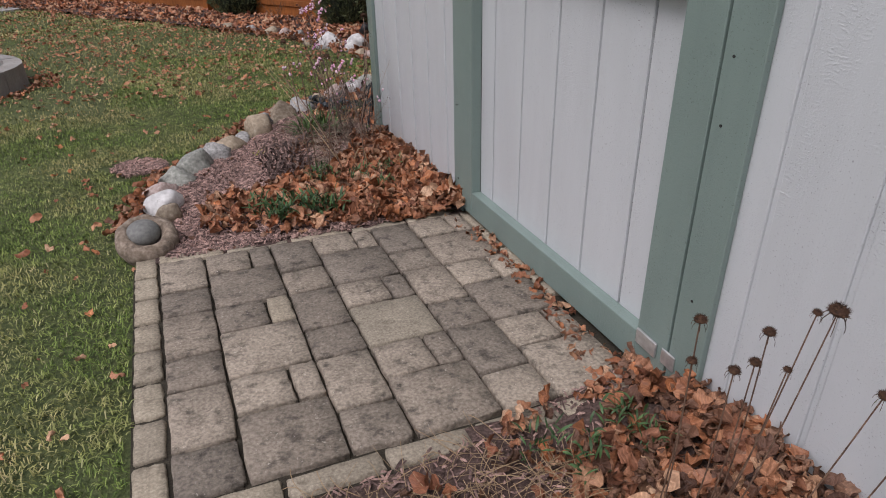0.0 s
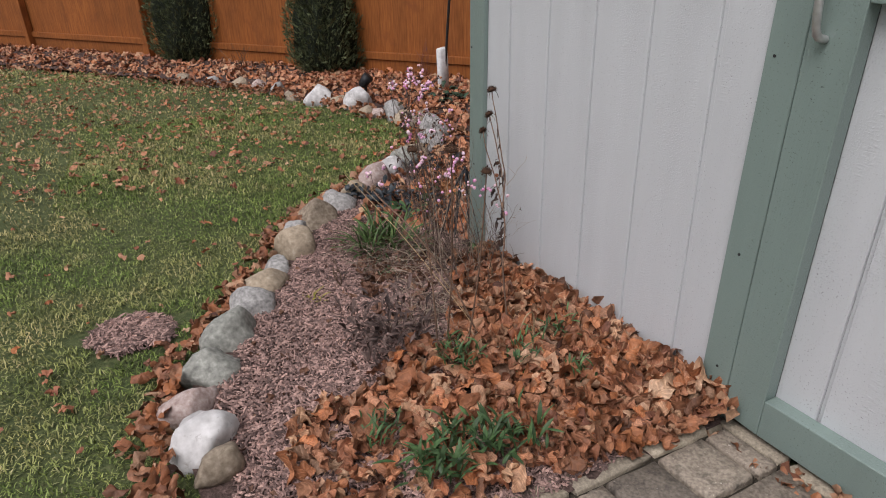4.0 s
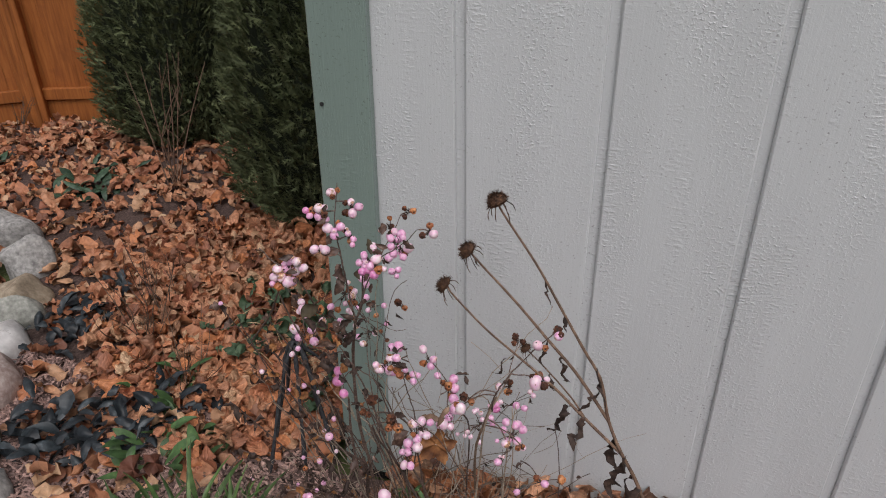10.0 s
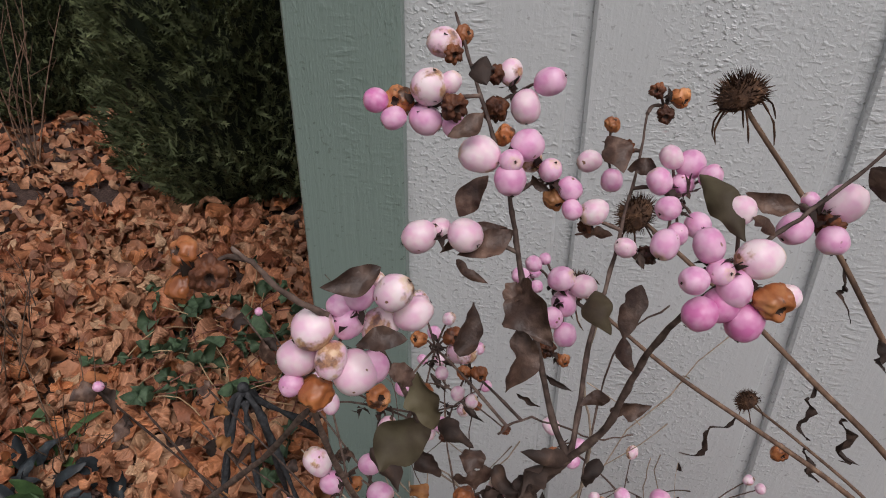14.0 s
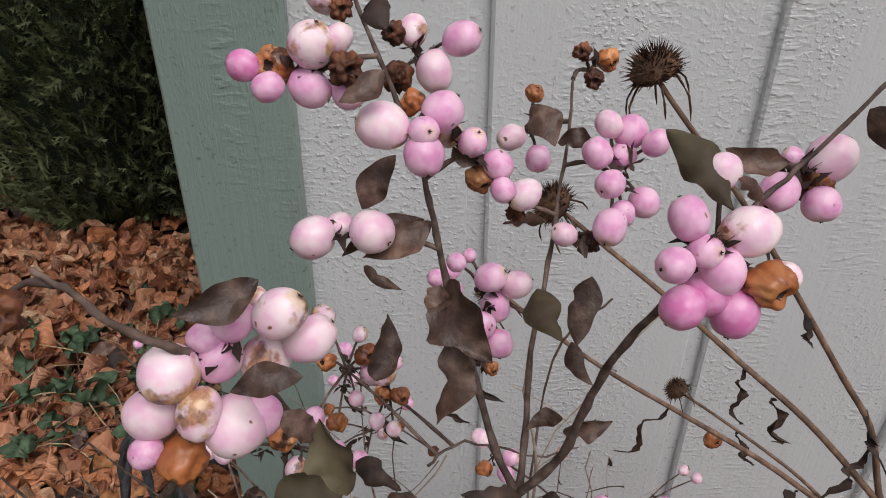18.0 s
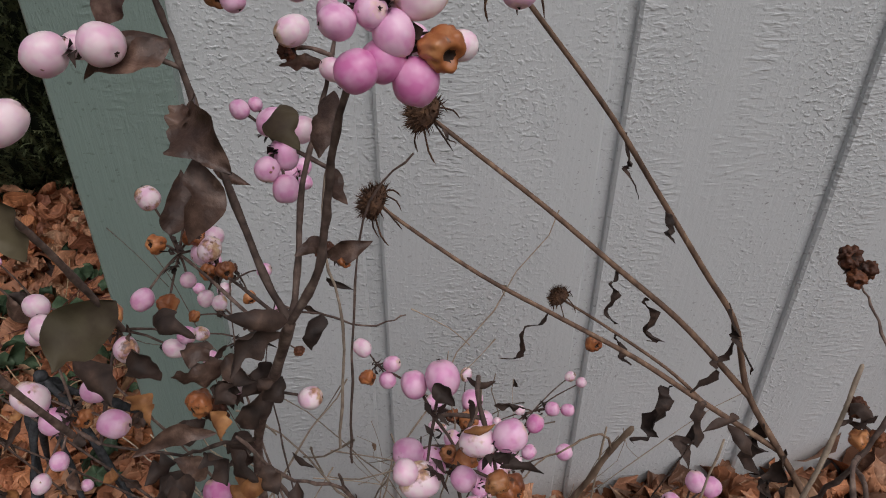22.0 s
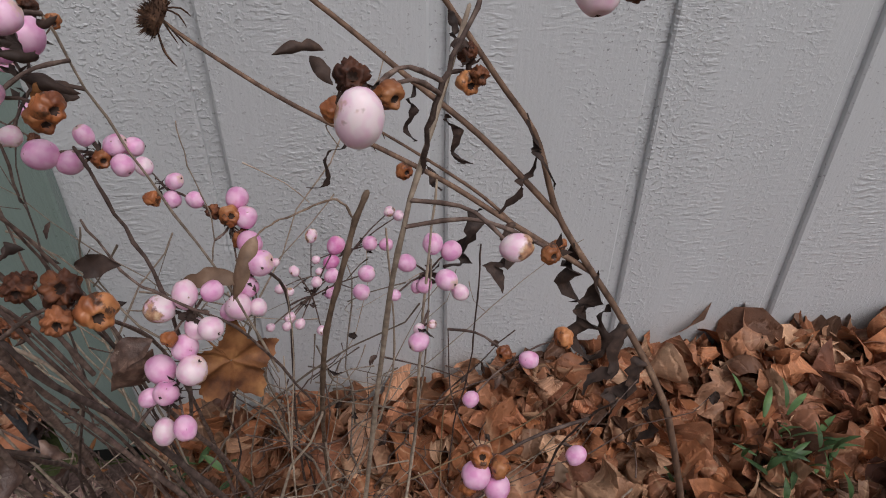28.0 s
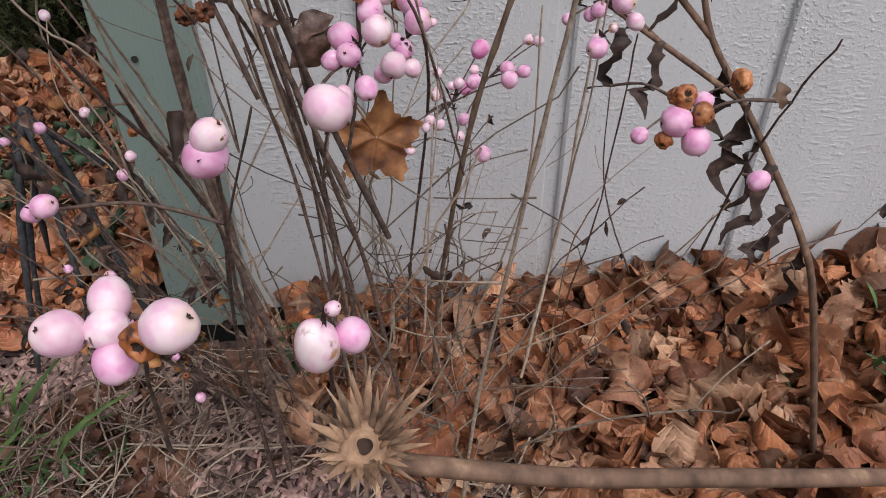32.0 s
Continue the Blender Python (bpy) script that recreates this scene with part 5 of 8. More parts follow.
def bunch(rows):
    """A bunch: a short dark stalk and the berries round it, each with its own place, radius and tone."""
    c = Vector((0, 0, 0))
    for x, y, z, r, t in rows:
        c += Vector((x, y, z)) / len(rows)
    back = c + Vector((0.006, 0, -0.004))
    verts, faces = [], []
    for x, y, z, r, t in rows:
        v, f = tube_data(bent([back, back.lerp(Vector((x, y, z)), 0.5) + Vector((0.001, 0, 0.001)), (x, y, z)], 5), [0.0006, 0.0006, 0.0005, 0.0005, 0.0004], 5)
        o = len(verts)
        verts += v
        faces += [tuple(i + o for i in q) for q in f]
    near = min(TWIGS, key=lambda p: (p - back).length + 0.4 * max(0.0, p.z - back.z))
    if 0.004 < (near - back).length < 0.07:
        sag = near.lerp(back, 0.5) + Vector((pick.uniform(-0.003, 0.003), pick.uniform(-0.003, 0.003), 0.12 * (near - back).length))
        v, f = tube_data(bent([near, sag, back], 8), [0.0008, 0.0007, 0.00085, 0.00065, 0.0006, 0.0008, 0.0006, 0.0006], 6)
        o = len(verts)
        verts += v
        faces += [tuple(i + o for i in q) for q in f]
    # withered bracts in the heart of the bunch
    dry, dry_faces = [], []
    for k in range(4 + 2 * len(rows)):
        a, b = pick.uniform(0, 6.28), pick.uniform(-1.1, 1.2)
        d = Vector((math.cos(a) * math.cos(b), math.sin(a) * math.cos(b), math.sin(b)))
        s = d.cross(Vector((0.2, 0.4, 0.9))).normalized()
        ln = pick.uniform(0.002, 0.0065)
        o = len(dry)
        q = Vector(pick.choice(rows)[:3]).lerp(c, 0.75)
        up = d.cross(s) * pick.uniform(-0.4, 0.4) * ln
        w = pick.uniform(0.0005, 0.0019)
        dry += [q - s * 0.0004, q + s * 0.0004, q + d * ln * 0.5 + s * w + up, q + d * ln + up * pick.uniform(-1, 1), q + d * ln * 0.5 - s * w * 0.7 + up * 0.5]
        dry_faces += [(o, o + 1, o + 2), (o, o + 2, o + 4), (o + 4, o + 2, o + 3)]
    stalk = under(new("bunch_stalk", mesh_of("bunch_stalk", verts, faces, M_STEM, True)), shrub)
    br = new("bract", mesh_of("bract", dry, dry_faces, LEAF_TONES["b"]))
    br.parent = stalk
    tagged(br, "withered dark brown bracts")
    for x, y, z, r, t in rows:
        p = Vector((x, y, z))
        out = (p - c) * 1.2 / max(r, 0.002) + Vector((-0.25, pick.uniform(-1.1, 1.1), pick.uniform(-1.0, 0.9)))
        if t in "ob":
            # spoilt berries hang open to the lawn side
            out = 0.4 * out + Vector((-1.0, -0.3, 0.1))
        q = out.to_track_quat("Z", "Y")
        ob = new("berry", pick.choice(BERRIES[t]))
        ob.parent = stalk
        sx = pick.uniform(0.93, 1.02)
        if t == "e":
            q, sx = Vector((pick.uniform(-0.2, 0.2), pick.uniform(-0.15, 0.15), -1)).to_track_quat("Z", "Y"), 0.9
        ob.matrix_basis = Matrix.LocRotScale(p, q, (r * sx, r * sx, r * (1.18 if t == "e" else pick.uniform(0.97, 1.08))))
        if t == "o":
            tagged(ob, "rotting orange-brown berry")
        elif t == "b":
            tagged(ob, "shrivelled dark brown berry")


def blade_mesh(name, base, tip, width, material, facing, cup=0.3, droop=0.2, jag=0.0, n=8):
    """A cupped leaf from base to tip, turned to face a direction."""
    a, b = Vector(base), Vector(tip)
    d = b - a
    ln = d.length
    d.normalize()
    s = d.cross(facing)
    s.normalize()
    nm = s.cross(d)
    twist = pick.uniform(-1.2, 1.2)
    verts, faces = [], []
    for i in range(n + 1):
        t = i / n
        half = 0.5 * width * max(0.03, math.sin(math.pi * min(1, t * 0.93 + 0.05)) ** 0.75)
        half *= 1 - jag * pick.random()
        for k in (-1, -0.5, 0, 0.5, 1):
            bend = cup * half * abs(k) ** 1.3 - droop * ln * (t - 0.5) ** 2 + pick.uniform(-0.06, 0.06) * width + twist * k * half * (t - 0.5)
            verts.append(a + d * ln * t + s * half * k + nm * bend)
        if i:
            o = (i - 1) * 5
            faces += [(o + k, o + k + 1, o + k + 6, o + k + 5) for k in range(4)]
    return mesh_of(name, verts, faces, material, True)


def dry_leaf_mesh(base, tip, width, material, facing, tone):
    """A withering leaf: folded along its midrib, with a wavy torn margin, a curled tip and a slight twist."""
    a, b = Vector(base), Vector(tip)
    d = b - a
    ln = d.length
    d.normalize()
    s = d.cross(facing).normalized()
    nm = s.cross(d)
    spent = tone in "bo"
    n, across = 16, 9
    fold = pick.uniform(0.5, 1.25) if spent else pick.uniform(0.15, 0.75)
    fold *= pick.choice((-1, 1))
    arch = pick.uniform(-0.35, 0.5) * (1.6 if spent else 1.0)
    hook = pick.uniform(0.0, 1.0) ** 2 * pick.choice((-1, 1)) * (1.5 if spent else 0.8)
    twist = pick.uniform(-0.9, 0.9) * (1.6 if spent else 1.0)
    sway = pick.uniform(-0.14, 0.14)
    wave, ph, ph2 = pick.uniform(0.05, 0.16) * (1.5 if spent else 1.0), pick.uniform(0, 6.28), pick.uniform(0, 6.28)
    many = pick.uniform(7, 12)
    belly = pick.uniform(0.75, 1.1)
    bite = (pick.uniform(0.3, 0.85), pick.choice((-1, 1)), pick.uniform(0.15, 0.6) if pick.random() < (0.8 if spent else 0.35) else 0.0)
    verts, faces = [], []
    for i in range(n + 1):
        t = i / n
        half = 0.56 * width * max(0.02, math.sin(math.pi * t ** belly) ** 0.8 * (1 - 0.25 * t)) * (1 + 0.1 * math.sin(many * t + ph2))
        bend = arch * math.sin(math.pi * t) + hook * max(0.0, t - 0.6) ** 2
        mid = a + d * ln * t + nm * ln * bend * 0.5 + s * ln * sway * math.sin(math.pi * t)
        w = twist * (t - 0.4)
        sx, up = s * math.cos(w) + nm * math.sin(w), nm * math.cos(w) - s * math.sin(w)
        for k in range(across):
            u = 2 * k / (across - 1) - 1
            edge = half
            if u * bite[1] > 0:
                edge *= 1 - bite[2] * math.exp(-((t - bite[0]) / 0.09) ** 2)
            roll = fold * abs(u) ** 1.15
            out = edge * (math.sin(u * abs(fold)) / max(0.05, abs(fold)) if abs(fold) > 0.05 else u)
            lift = edge * (roll * abs(u) * 0.75 + 0.5 * wave * math.sin(many * t * 1.6 + ph + (1.7 if u > 0 else 0)) * u * u * 4)
            lift += 0.03 * width * math.sin(23 * t + 5 * u + ph) * abs(u)
            verts.append(mid + sx * out + up * lift)
        if i:
            o = (i - 1) * across
            faces += [(o + k, o + k + 1, o + k + 1 + across, o + k + across) for k in range(across - 1)]
    return mesh_of("leaf", verts, faces, material, True)


def shrub_leaf(base, tip, width, tone):
    facing = Vector((-1, pick.uniform(-0.5, 0.5), pick.uniform(-0.2, 0.9))).normalized()
    me = dry_leaf_mesh(base, tip, width * (1.0 if tone in "bo" else 0.98), LEAF_TONES[tone], facing, tone)
    ob = under(new("leaf", me), shrub)
    return tagged(ob, {"d": "bronze-brown shrub leaf", "g": "greenish brown shrub leaf", "b": "withered black-brown leaf", "o": "withered orange leaf", "t": "tan dry leaf"}[tone])


branch([(-0.287, -0.183, 0.627), (-0.305, -0.190, 0.617), (-0.330, -0.199, 0.606), (-0.342, -0.206, 0.591), (-0.344, -0.209, 0.580), (-0.346, -0.212, 0.564), (-0.351, -0.217, 0.549), (-0.358, -0.225, 0.521), (-0.364, -0.232, 0.507)], 0.00043, 0.00108)
branch([(-0.276, -0.252, 0.592), (-0.289, -0.250, 0.581), (-0.309, -0.245, 0.567), (-0.325, -0.241, 0.552), (-0.341, -0.236, 0.537), (-0.357, -0.234, 0.516), (-0.364, -0.232, 0.507)], 0.00036, 0.00101)
branch([(-0.382, -0.253, 0.583), (-0.375, -0.248, 0.565), (-0.370, -0.245, 0.546), (-0.368, -0.241, 0.526), (-0.364, -0.232, 0.507)], 0.00072, 0.00122)
branch([(-0.359, -0.305, 0.626), (-0.357, -0.298, 0.620), (-0.358, -0.292, 0.611), (-0.365, -0.278, 0.600), (-0.371, -0.269, 0.595), (-0.382, -0.253, 0.583)], 0.00029, 0.00065)
branch([(-0.364, -0.232, 0.507), (-0.350, -0.221, 0.470), (-0.329, -0.207, 0.417), (-0.322, -0.203, 0.351), (-0.305, -0.199, 0.272), (-0.288, -0.2, 0.2), (-0.26, -0.195, 0.06), (-0.235, -0.19, -0.115)], 0.00151, 0.00250)
branch([(-0.383, -0.177, 0.561), (-0.370, -0.180, 0.535), (-0.356, -0.184, 0.500)], 0.00065, 0.00101)
branch([(-0.394, -0.146, 0.596), (-0.394, -0.151, 0.591), (-0.394, -0.159, 0.583), (-0.390, -0.166, 0.576)], 0.00050, 0.00086)
branch([(-0.389, -0.157, 0.541), (-0.367, -0.126, 0.489), (-0.348, -0.084, 0.433)], 0.00086, 0.00115)
branch([(-0.395, -0.161, 0.549), (-0.381, -0.159, 0.516), (-0.357, -0.160, 0.459)], 0.00072, 0.00108)
branch([(-0.380, -0.405, 0.489), (-0.387, -0.397, 0.475), (-0.388, -0.391, 0.458), (-0.381, -0.389, 0.436)], 0.00065, 0.00085)
branch([(-0.346, -0.445, 0.529), (-0.352, -0.436, 0.520), (-0.363, -0.423, 0.509), (-0.380, -0.405, 0.489)], 0.00043, 0.00065)
branch([(-0.386, -0.431, 0.498), (-0.384, -0.422, 0.495), (-0.380, -0.405, 0.489)], 0.00043, 0.00065)
branch([(-0.349, -0.405, 0.503), (-0.361, -0.405, 0.499), (-0.378, -0.404, 0.490)], 0.00029, 0.00050)
branch([(-0.364, -0.405, 0.482), (-0.377, -0.394, 0.454), (-0.384, -0.383, 0.418), (-0.369, -0.376, 0.354), (-0.348, -0.365, 0.228), (-0.33, -0.352, 0.08), (-0.315, -0.345, -0.115)], 0.00065, 0.0014, material=M_TWIG)
branch([(-0.351, -0.272, 0.406), (-0.357, -0.284, 0.384), (-0.358, -0.302, 0.369), (-0.339, -0.320, 0.331), (-0.306, -0.340, 0.245)], 0.00041, 0.00068)
branch([(-0.404, -0.262, 0.400), (-0.399, -0.267, 0.375), (-0.376, -0.276, 0.322), (-0.364, -0.302, 0.244)], 0.00082, 0.00150)
branch([(-0.408, -0.262, 0.395), (-0.391, -0.265, 0.351), (-0.376, -0.286, 0.274)], 0.00068, 0.00122)
branch([(-0.354, -0.279, 0.436), (-0.350, -0.283, 0.409), (-0.351, -0.292, 0.376), (-0.341, -0.290, 0.322), (-0.331, -0.280, 0.266)], 0.00054, 0.00095)
branch([(-0.258, -0.287, 0.398), (-0.256, -0.288, 0.367), (-0.253, -0.293, 0.338), (-0.251, -0.287, 0.307)], 0.00027, 0.00041, material=M_TWIG)
branch([(-0.306, -0.312, 0.350), (-0.305, -0.319, 0.359), (-0.299, -0.329, 0.364), (-0.297, -0.338, 0.367), (-0.292, -0.352, 0.370), (-0.291, -0.361, 0.370), (-0.289, -0.367, 0.358)], 0.0003, 0.0006, material=M_CANE)
branch([(-0.403, -0.236, 0.432), (-0.387, -0.227, 0.370), (-0.373, -0.223, 0.305), (-0.366, -0.228, 0.232), (-0.352, -0.242, 0.135)], 0.00095, 0.00204)
branch([(-0.384, -0.244, 0.426), (-0.375, -0.252, 0.372), (-0.355, -0.261, 0.299), (-0.330, -0.273, 0.201), (-0.327, -0.296, 0.108)], 0.00054, 0.00122)
branch([(-0.406, -0.240, 0.429), (-0.375, -0.249, 0.388), (-0.360, -0.260, 0.326), (-0.322, -0.270, 0.211), (-0.331, -0.284, 0.102)], 0.00054, 0.00136)
branch([(-0.318, -0.403, 0.395), (-0.322, -0.397, 0.323), (-0.321, -0.393, 0.224), (-0.344, -0.377, 0.126)], 0.00048, 0.00095, material=M_TWIG)
branch([(-0.285, -0.323, 0.265), (-0.295, -0.321, 0.202), (-0.303, -0.318, 0.125)], 0.00034, 0.00068, material=M_TWIG)
branch([(-0.413, -0.456, 0.358), (-0.397, -0.455, 0.329), (-0.374, -0.455, 0.277), (-0.362, -0.454, 0.225)], 0.00034, 0.00061)
branch([(-0.364, -0.185, 0.396), (-0.342, -0.181, 0.342), (-0.316, -0.182, 0.260), (-0.314, -0.201, 0.182)], 0.00041, 0.00082, material=M_TWIG)
branch([(-0.364, -0.182, 0.380), (-0.347, -0.160, 0.334), (-0.339, -0.173, 0.279), (-0.326, -0.173, 0.196)], 0.00034, 0.00068, material=M_TWIG)
branch([(-0.318, -0.256, 0.381), (-0.310, -0.247, 0.341), (-0.297, -0.254, 0.243), (-0.309, -0.271, 0.146)], 0.00034, 0.00075, material=M_TWIG)
branch([(-0.494, -0.295, 0.309), (-0.482, -0.291, 0.274), (-0.463, -0.285, 0.214)], 0.00048, 0.00082)
branch([(-0.515, -0.255, 0.329), (-0.504, -0.247, 0.293), (-0.495, -0.241, 0.254)], 0.00041, 0.00068)
branch([(-0.470, -0.265, 0.356), (-0.450, -0.257, 0.318), (-0.407, -0.240, 0.240), (-0.384, -0.235, 0.167)], 0.00041, 0.00109)
branch([(-0.447, -0.291, 0.340), (-0.415, -0.283, 0.299), (-0.368, -0.278, 0.209), (-0.359, -0.280, 0.136)], 0.00034, 0.00082)
branch([(-0.335, -0.154, 0.430), (-0.346, -0.183, 0.435), (-0.352, -0.200, 0.446), (-0.359, -0.215, 0.456)], 0.00041, 0.00075)
branch([(-0.372, -0.214, 0.472), (-0.361, -0.225, 0.438), (-0.345, -0.241, 0.409), (-0.330, -0.257, 0.346), (-0.320, -0.263, 0.290)], 0.00048, 0.00082)
branch([(-0.348, -0.239, 0.423), (-0.336, -0.243, 0.388), (-0.324, -0.251, 0.335), (-0.315, -0.259, 0.279)], 0.00048, 0.00082)
branch([(-0.321, -0.241, 0.532), (-0.325, -0.238, 0.508), (-0.333, -0.243, 0.480), (-0.336, -0.239, 0.423)], 0.00034, 0.00054, material=M_TWIG)
branch([(-0.302, -0.268, 0.527), (-0.305, -0.250, 0.503), (-0.322, -0.244, 0.443), (-0.326, -0.242, 0.402)], 0.00034, 0.00054)
branch([(-0.361, -0.285, 0.481), (-0.348, -0.293, 0.431), (-0.332, -0.314, 0.351), (-0.331, -0.327, 0.301)], 0.00034, 0.00061, material=M_TWIG)
branch([(-0.302, -0.265, 0.458), (-0.303, -0.249, 0.454), (-0.312, -0.221, 0.471), (-0.323, -0.208, 0.471)], 0.00027, 0.00054)
branch([(-0.401, -0.174, 0.382), (-0.396, -0.187, 0.356), (-0.385, -0.198, 0.338), (-0.374, -0.209, 0.301), (-0.359, -0.220, 0.254)], 0.00034, 0.00068, material=M_TWIG)
branch([(-0.419, -0.209, 0.393), (-0.398, -0.211, 0.354), (-0.379, -0.217, 0.312), (-0.374, -0.225, 0.268), (-0.360, -0.235, 0.202)], 0.00034, 0.00082, material=M_TWIG)
branch([(-0.424, -0.224, 0.387), (-0.400, -0.234, 0.369), (-0.387, -0.238, 0.353)], 0.00027, 0.00054)
branch([(-0.334, -0.157, 0.338), (-0.343, -0.156, 0.309), (-0.341, -0.168, 0.277), (-0.335, -0.184, 0.235), (-0.326, -0.193, 0.178)], 0.00027, 0.00054, material=M_TWIG)
branch([(-0.381, -0.247, 0.380), (-0.360, -0.250, 0.323), (-0.342, -0.256, 0.262), (-0.335, -0.266, 0.168), (-0.339, -0.274, 0.112)], 0.00048, 0.00122)
branch([(-0.386, -0.240, 0.389), (-0.372, -0.252, 0.358), (-0.358, -0.258, 0.309), (-0.342, -0.265, 0.262)], 0.00048, 0.00109, material=M_TWIG)
branch([(-0.366, -0.261, 0.384), (-0.342, -0.265, 0.331), (-0.329, -0.266, 0.263), (-0.317, -0.275, 0.160)], 0.00041, 0.00095)
branch([(-0.326, -0.400, 0.359), (-0.328, -0.398, 0.305), (-0.323, -0.392, 0.225), (-0.325, -0.383, 0.153), (-0.327, -0.358, 0.097)], 0.00034, 0.00068, material=M_TWIG)
branch([(-0.339, -0.468, 0.241), (-0.324, -0.459, 0.193), (-0.317, -0.427, 0.149), (-0.308, -0.367, 0.108)], 0.00027, 0.00054, material=M_TWIG)
branch([(-0.308, -0.412, 0.298), (-0.312, -0.417, 0.241), (-0.308, -0.442, 0.179)], 0.00027, 0.00054)
branch([(-0.252, -0.326, 0.288), (-0.259, -0.325, 0.243), (-0.275, -0.317, 0.170)], 0.00027, 0.00054, material=M_TWIG)
branch([(-0.324, -0.197, 0.414), (-0.318, -0.213, 0.373), (-0.315, -0.237, 0.293)], .0007, .0013)
branch([(-0.184, -0.168, 0.400), (-0.215, -0.172, 0.356), (-0.245, -0.189, 0.297), (-0.274, -0.210, 0.241)], .0004, .0008)
branch([(-0.195, -0.194, 0.388), (-0.212, -0.187, 0.353), (-0.237, -0.195, 0.310), (-0.274, -0.210, 0.241)], .0003, .0006)
branch([(-0.330, -0.234, 0.345), (-0.277, -0.236, 0.294), (-0.223, -0.239, 0.210), (-0.170, -0.236, 0.033), (-0.150, -0.236, -0.115)], 0.0010, 0.0015)
branch([(-0.320, -0.264, 0.276), (-0.302, -0.270, 0.228), (-0.285, -0.280, 0.171), (-0.268, -0.290, 0.079), (-0.250, -0.296, 0.005), (-0.235, -0.298, -0.115)], 0.0012, 0.0018)
branch([(-0.291, -0.374, 0.374), (-0.288, -0.367, 0.354), (-0.283, -0.358, 0.318), (-0.270, -0.346, 0.262), (-0.230, -0.336, 0.160), (-0.175, -0.328, 0.030), (-0.150, -0.325, -0.115)], 0.0014, 0.0019, material=M_CANE)
branch([(-0.270, -0.317, 0.317), (-0.210, -0.320, 0.237), (-0.150, -0.303, 0.043), (-0.140, -0.301, -0.115)], 0.0009, 0.0012)
branch([(-0.380, -0.201, 0.327), (-0.353, -0.196, 0.290), (-0.325, -0.199, 0.245), (-0.298, -0.199, 0.193), (-0.270, -0.183, 0.088), (-0.250, -0.180, -0.115)], 0.0009, 0.0015)
branch([(-0.400, -0.188, 0.353), (-0.377, -0.189, 0.326), (-0.353, -0.191, 0.295), (-0.330, -0.212, 0.252)], 0.0006, 0.0011)
branch([(-0.220, -0.302, 0.300), (-0.197, -0.293, 0.209), (-0.173, -0.289, 0.132), (-0.150, -0.257, 0.002), (-0.140, -0.250, -0.115)], 0.0005, 0.0008, material=M_TWIG)
branch([(-0.330, -0.237, 0.295), (-0.307, -0.203, 0.199), (-0.283, -0.189, 0.121), (-0.260, -0.179, 0.054), (-0.240, -0.178, -0.115)], 0.0006, 0.0012)
branch([(-0.240, -0.442, 0.301), (-0.210, -0.449, 0.221), (-0.180, -0.453, 0.126), (-0.150, -0.448, 0.016), (-0.145, -0.445, -0.115)], 0.0005, 0.0008)
branch([(-0.260, -0.430, 0.202), (-0.220, -0.427, 0.132), (-0.180, -0.432, 0.001), (-0.175, -0.433, -0.11)], 0.0005, 0.0007, material=M_STRAW)
branch([(-0.270, -0.510, 0.205), (-0.247, -0.490, 0.142), (-0.223, -0.456, 0.080), (-0.200, -0.391, 0.007)], 0.0004, 0.0007, material=M_STRAW)
branch([(-0.240, -0.385, 0.317), (-0.227, -0.388, 0.190), (-0.213, -0.366, 0.083), (-0.200, -0.321, -0.052), (-0.195, -0.315, -0.115)], 0.0006, 0.0010, material=M_TWIG)
bunch([(-0.329, -0.165, 0.610, 0.0039, "m"), (-0.326, -0.171, 0.609, 0.0050, "o"), (-0.329, -0.181, 0.615, 0.0056, "w"), (-0.332, -0.171, 0.606, 0.0036, "p"), (-0.329, -0.180, 0.605, 0.0048, "p"), (-0.333, -0.189, 0.611, 0.0043, "b"), (-0.327, -0.187, 0.616, 0.0033, "w"), (-0.330, -0.189, 0.604, 0.0039, "p")])
bunch([(-0.299, -0.181, 0.620, 0.0053, "w"), (-0.295, -0.187, 0.622, 0.0031, "o"), (-0.304, -0.185, 0.618, 0.0032, "b")])
bunch([(-0.301, -0.198, 0.611, 0.0033, "b"), (-0.297, -0.203, 0.611, 0.0042, "w"), (-0.305, -0.216, 0.611, 0.0048, "p"), (-0.307, -0.209, 0.603, 0.0050, "w"), (-0.303, -0.199, 0.600, 0.0047, "b")])
bunch([(-0.345, -0.198, 0.602, 0.0053, "w"), (-0.341, -0.211, 0.604, 0.0046, "p"), (-0.348, -0.207, 0.602, 0.0035, "p"), (-0.349, -0.207, 0.597, 0.0046, "p")])
bunch([(-0.332, -0.204, 0.603, 0.0033, "o"), (-0.333, -0.212, 0.596, 0.0037, "w"), (-0.339, -0.218, 0.596, 0.0035, "p"), (-0.340, -0.224, 0.591, 0.0037, "p"), (-0.339, -0.220, 0.587, 0.0037, "o"), (-0.345, -0.225, 0.587, 0.0029, "p")])
bunch([(-0.317, -0.234, 0.572, 0.0044, "w"), (-0.316, -0.232, 0.566, 0.0028, "b")])
bunch([(-0.347, -0.181, 0.575, 0.0050, "w"), (-0.343, -0.187, 0.576, 0.0035, "w"), (-0.349, -0.195, 0.578, 0.0054, "w")])
bunch([(-0.285, -0.233, 0.576, 0.0043, "w"), (-0.285, -0.242, 0.569, 0.0043, "p"), (-0.285, -0.245, 0.582, 0.0036, "b"), (-0.278, -0.240, 0.588, 0.0030, "o")])
bunch([(-0.271, -0.255, 0.599, 0.0032, "b"), (-0.268, -0.264, 0.596, 0.0040, "o"), (-0.278, -0.258, 0.593, 0.0032, "b")])
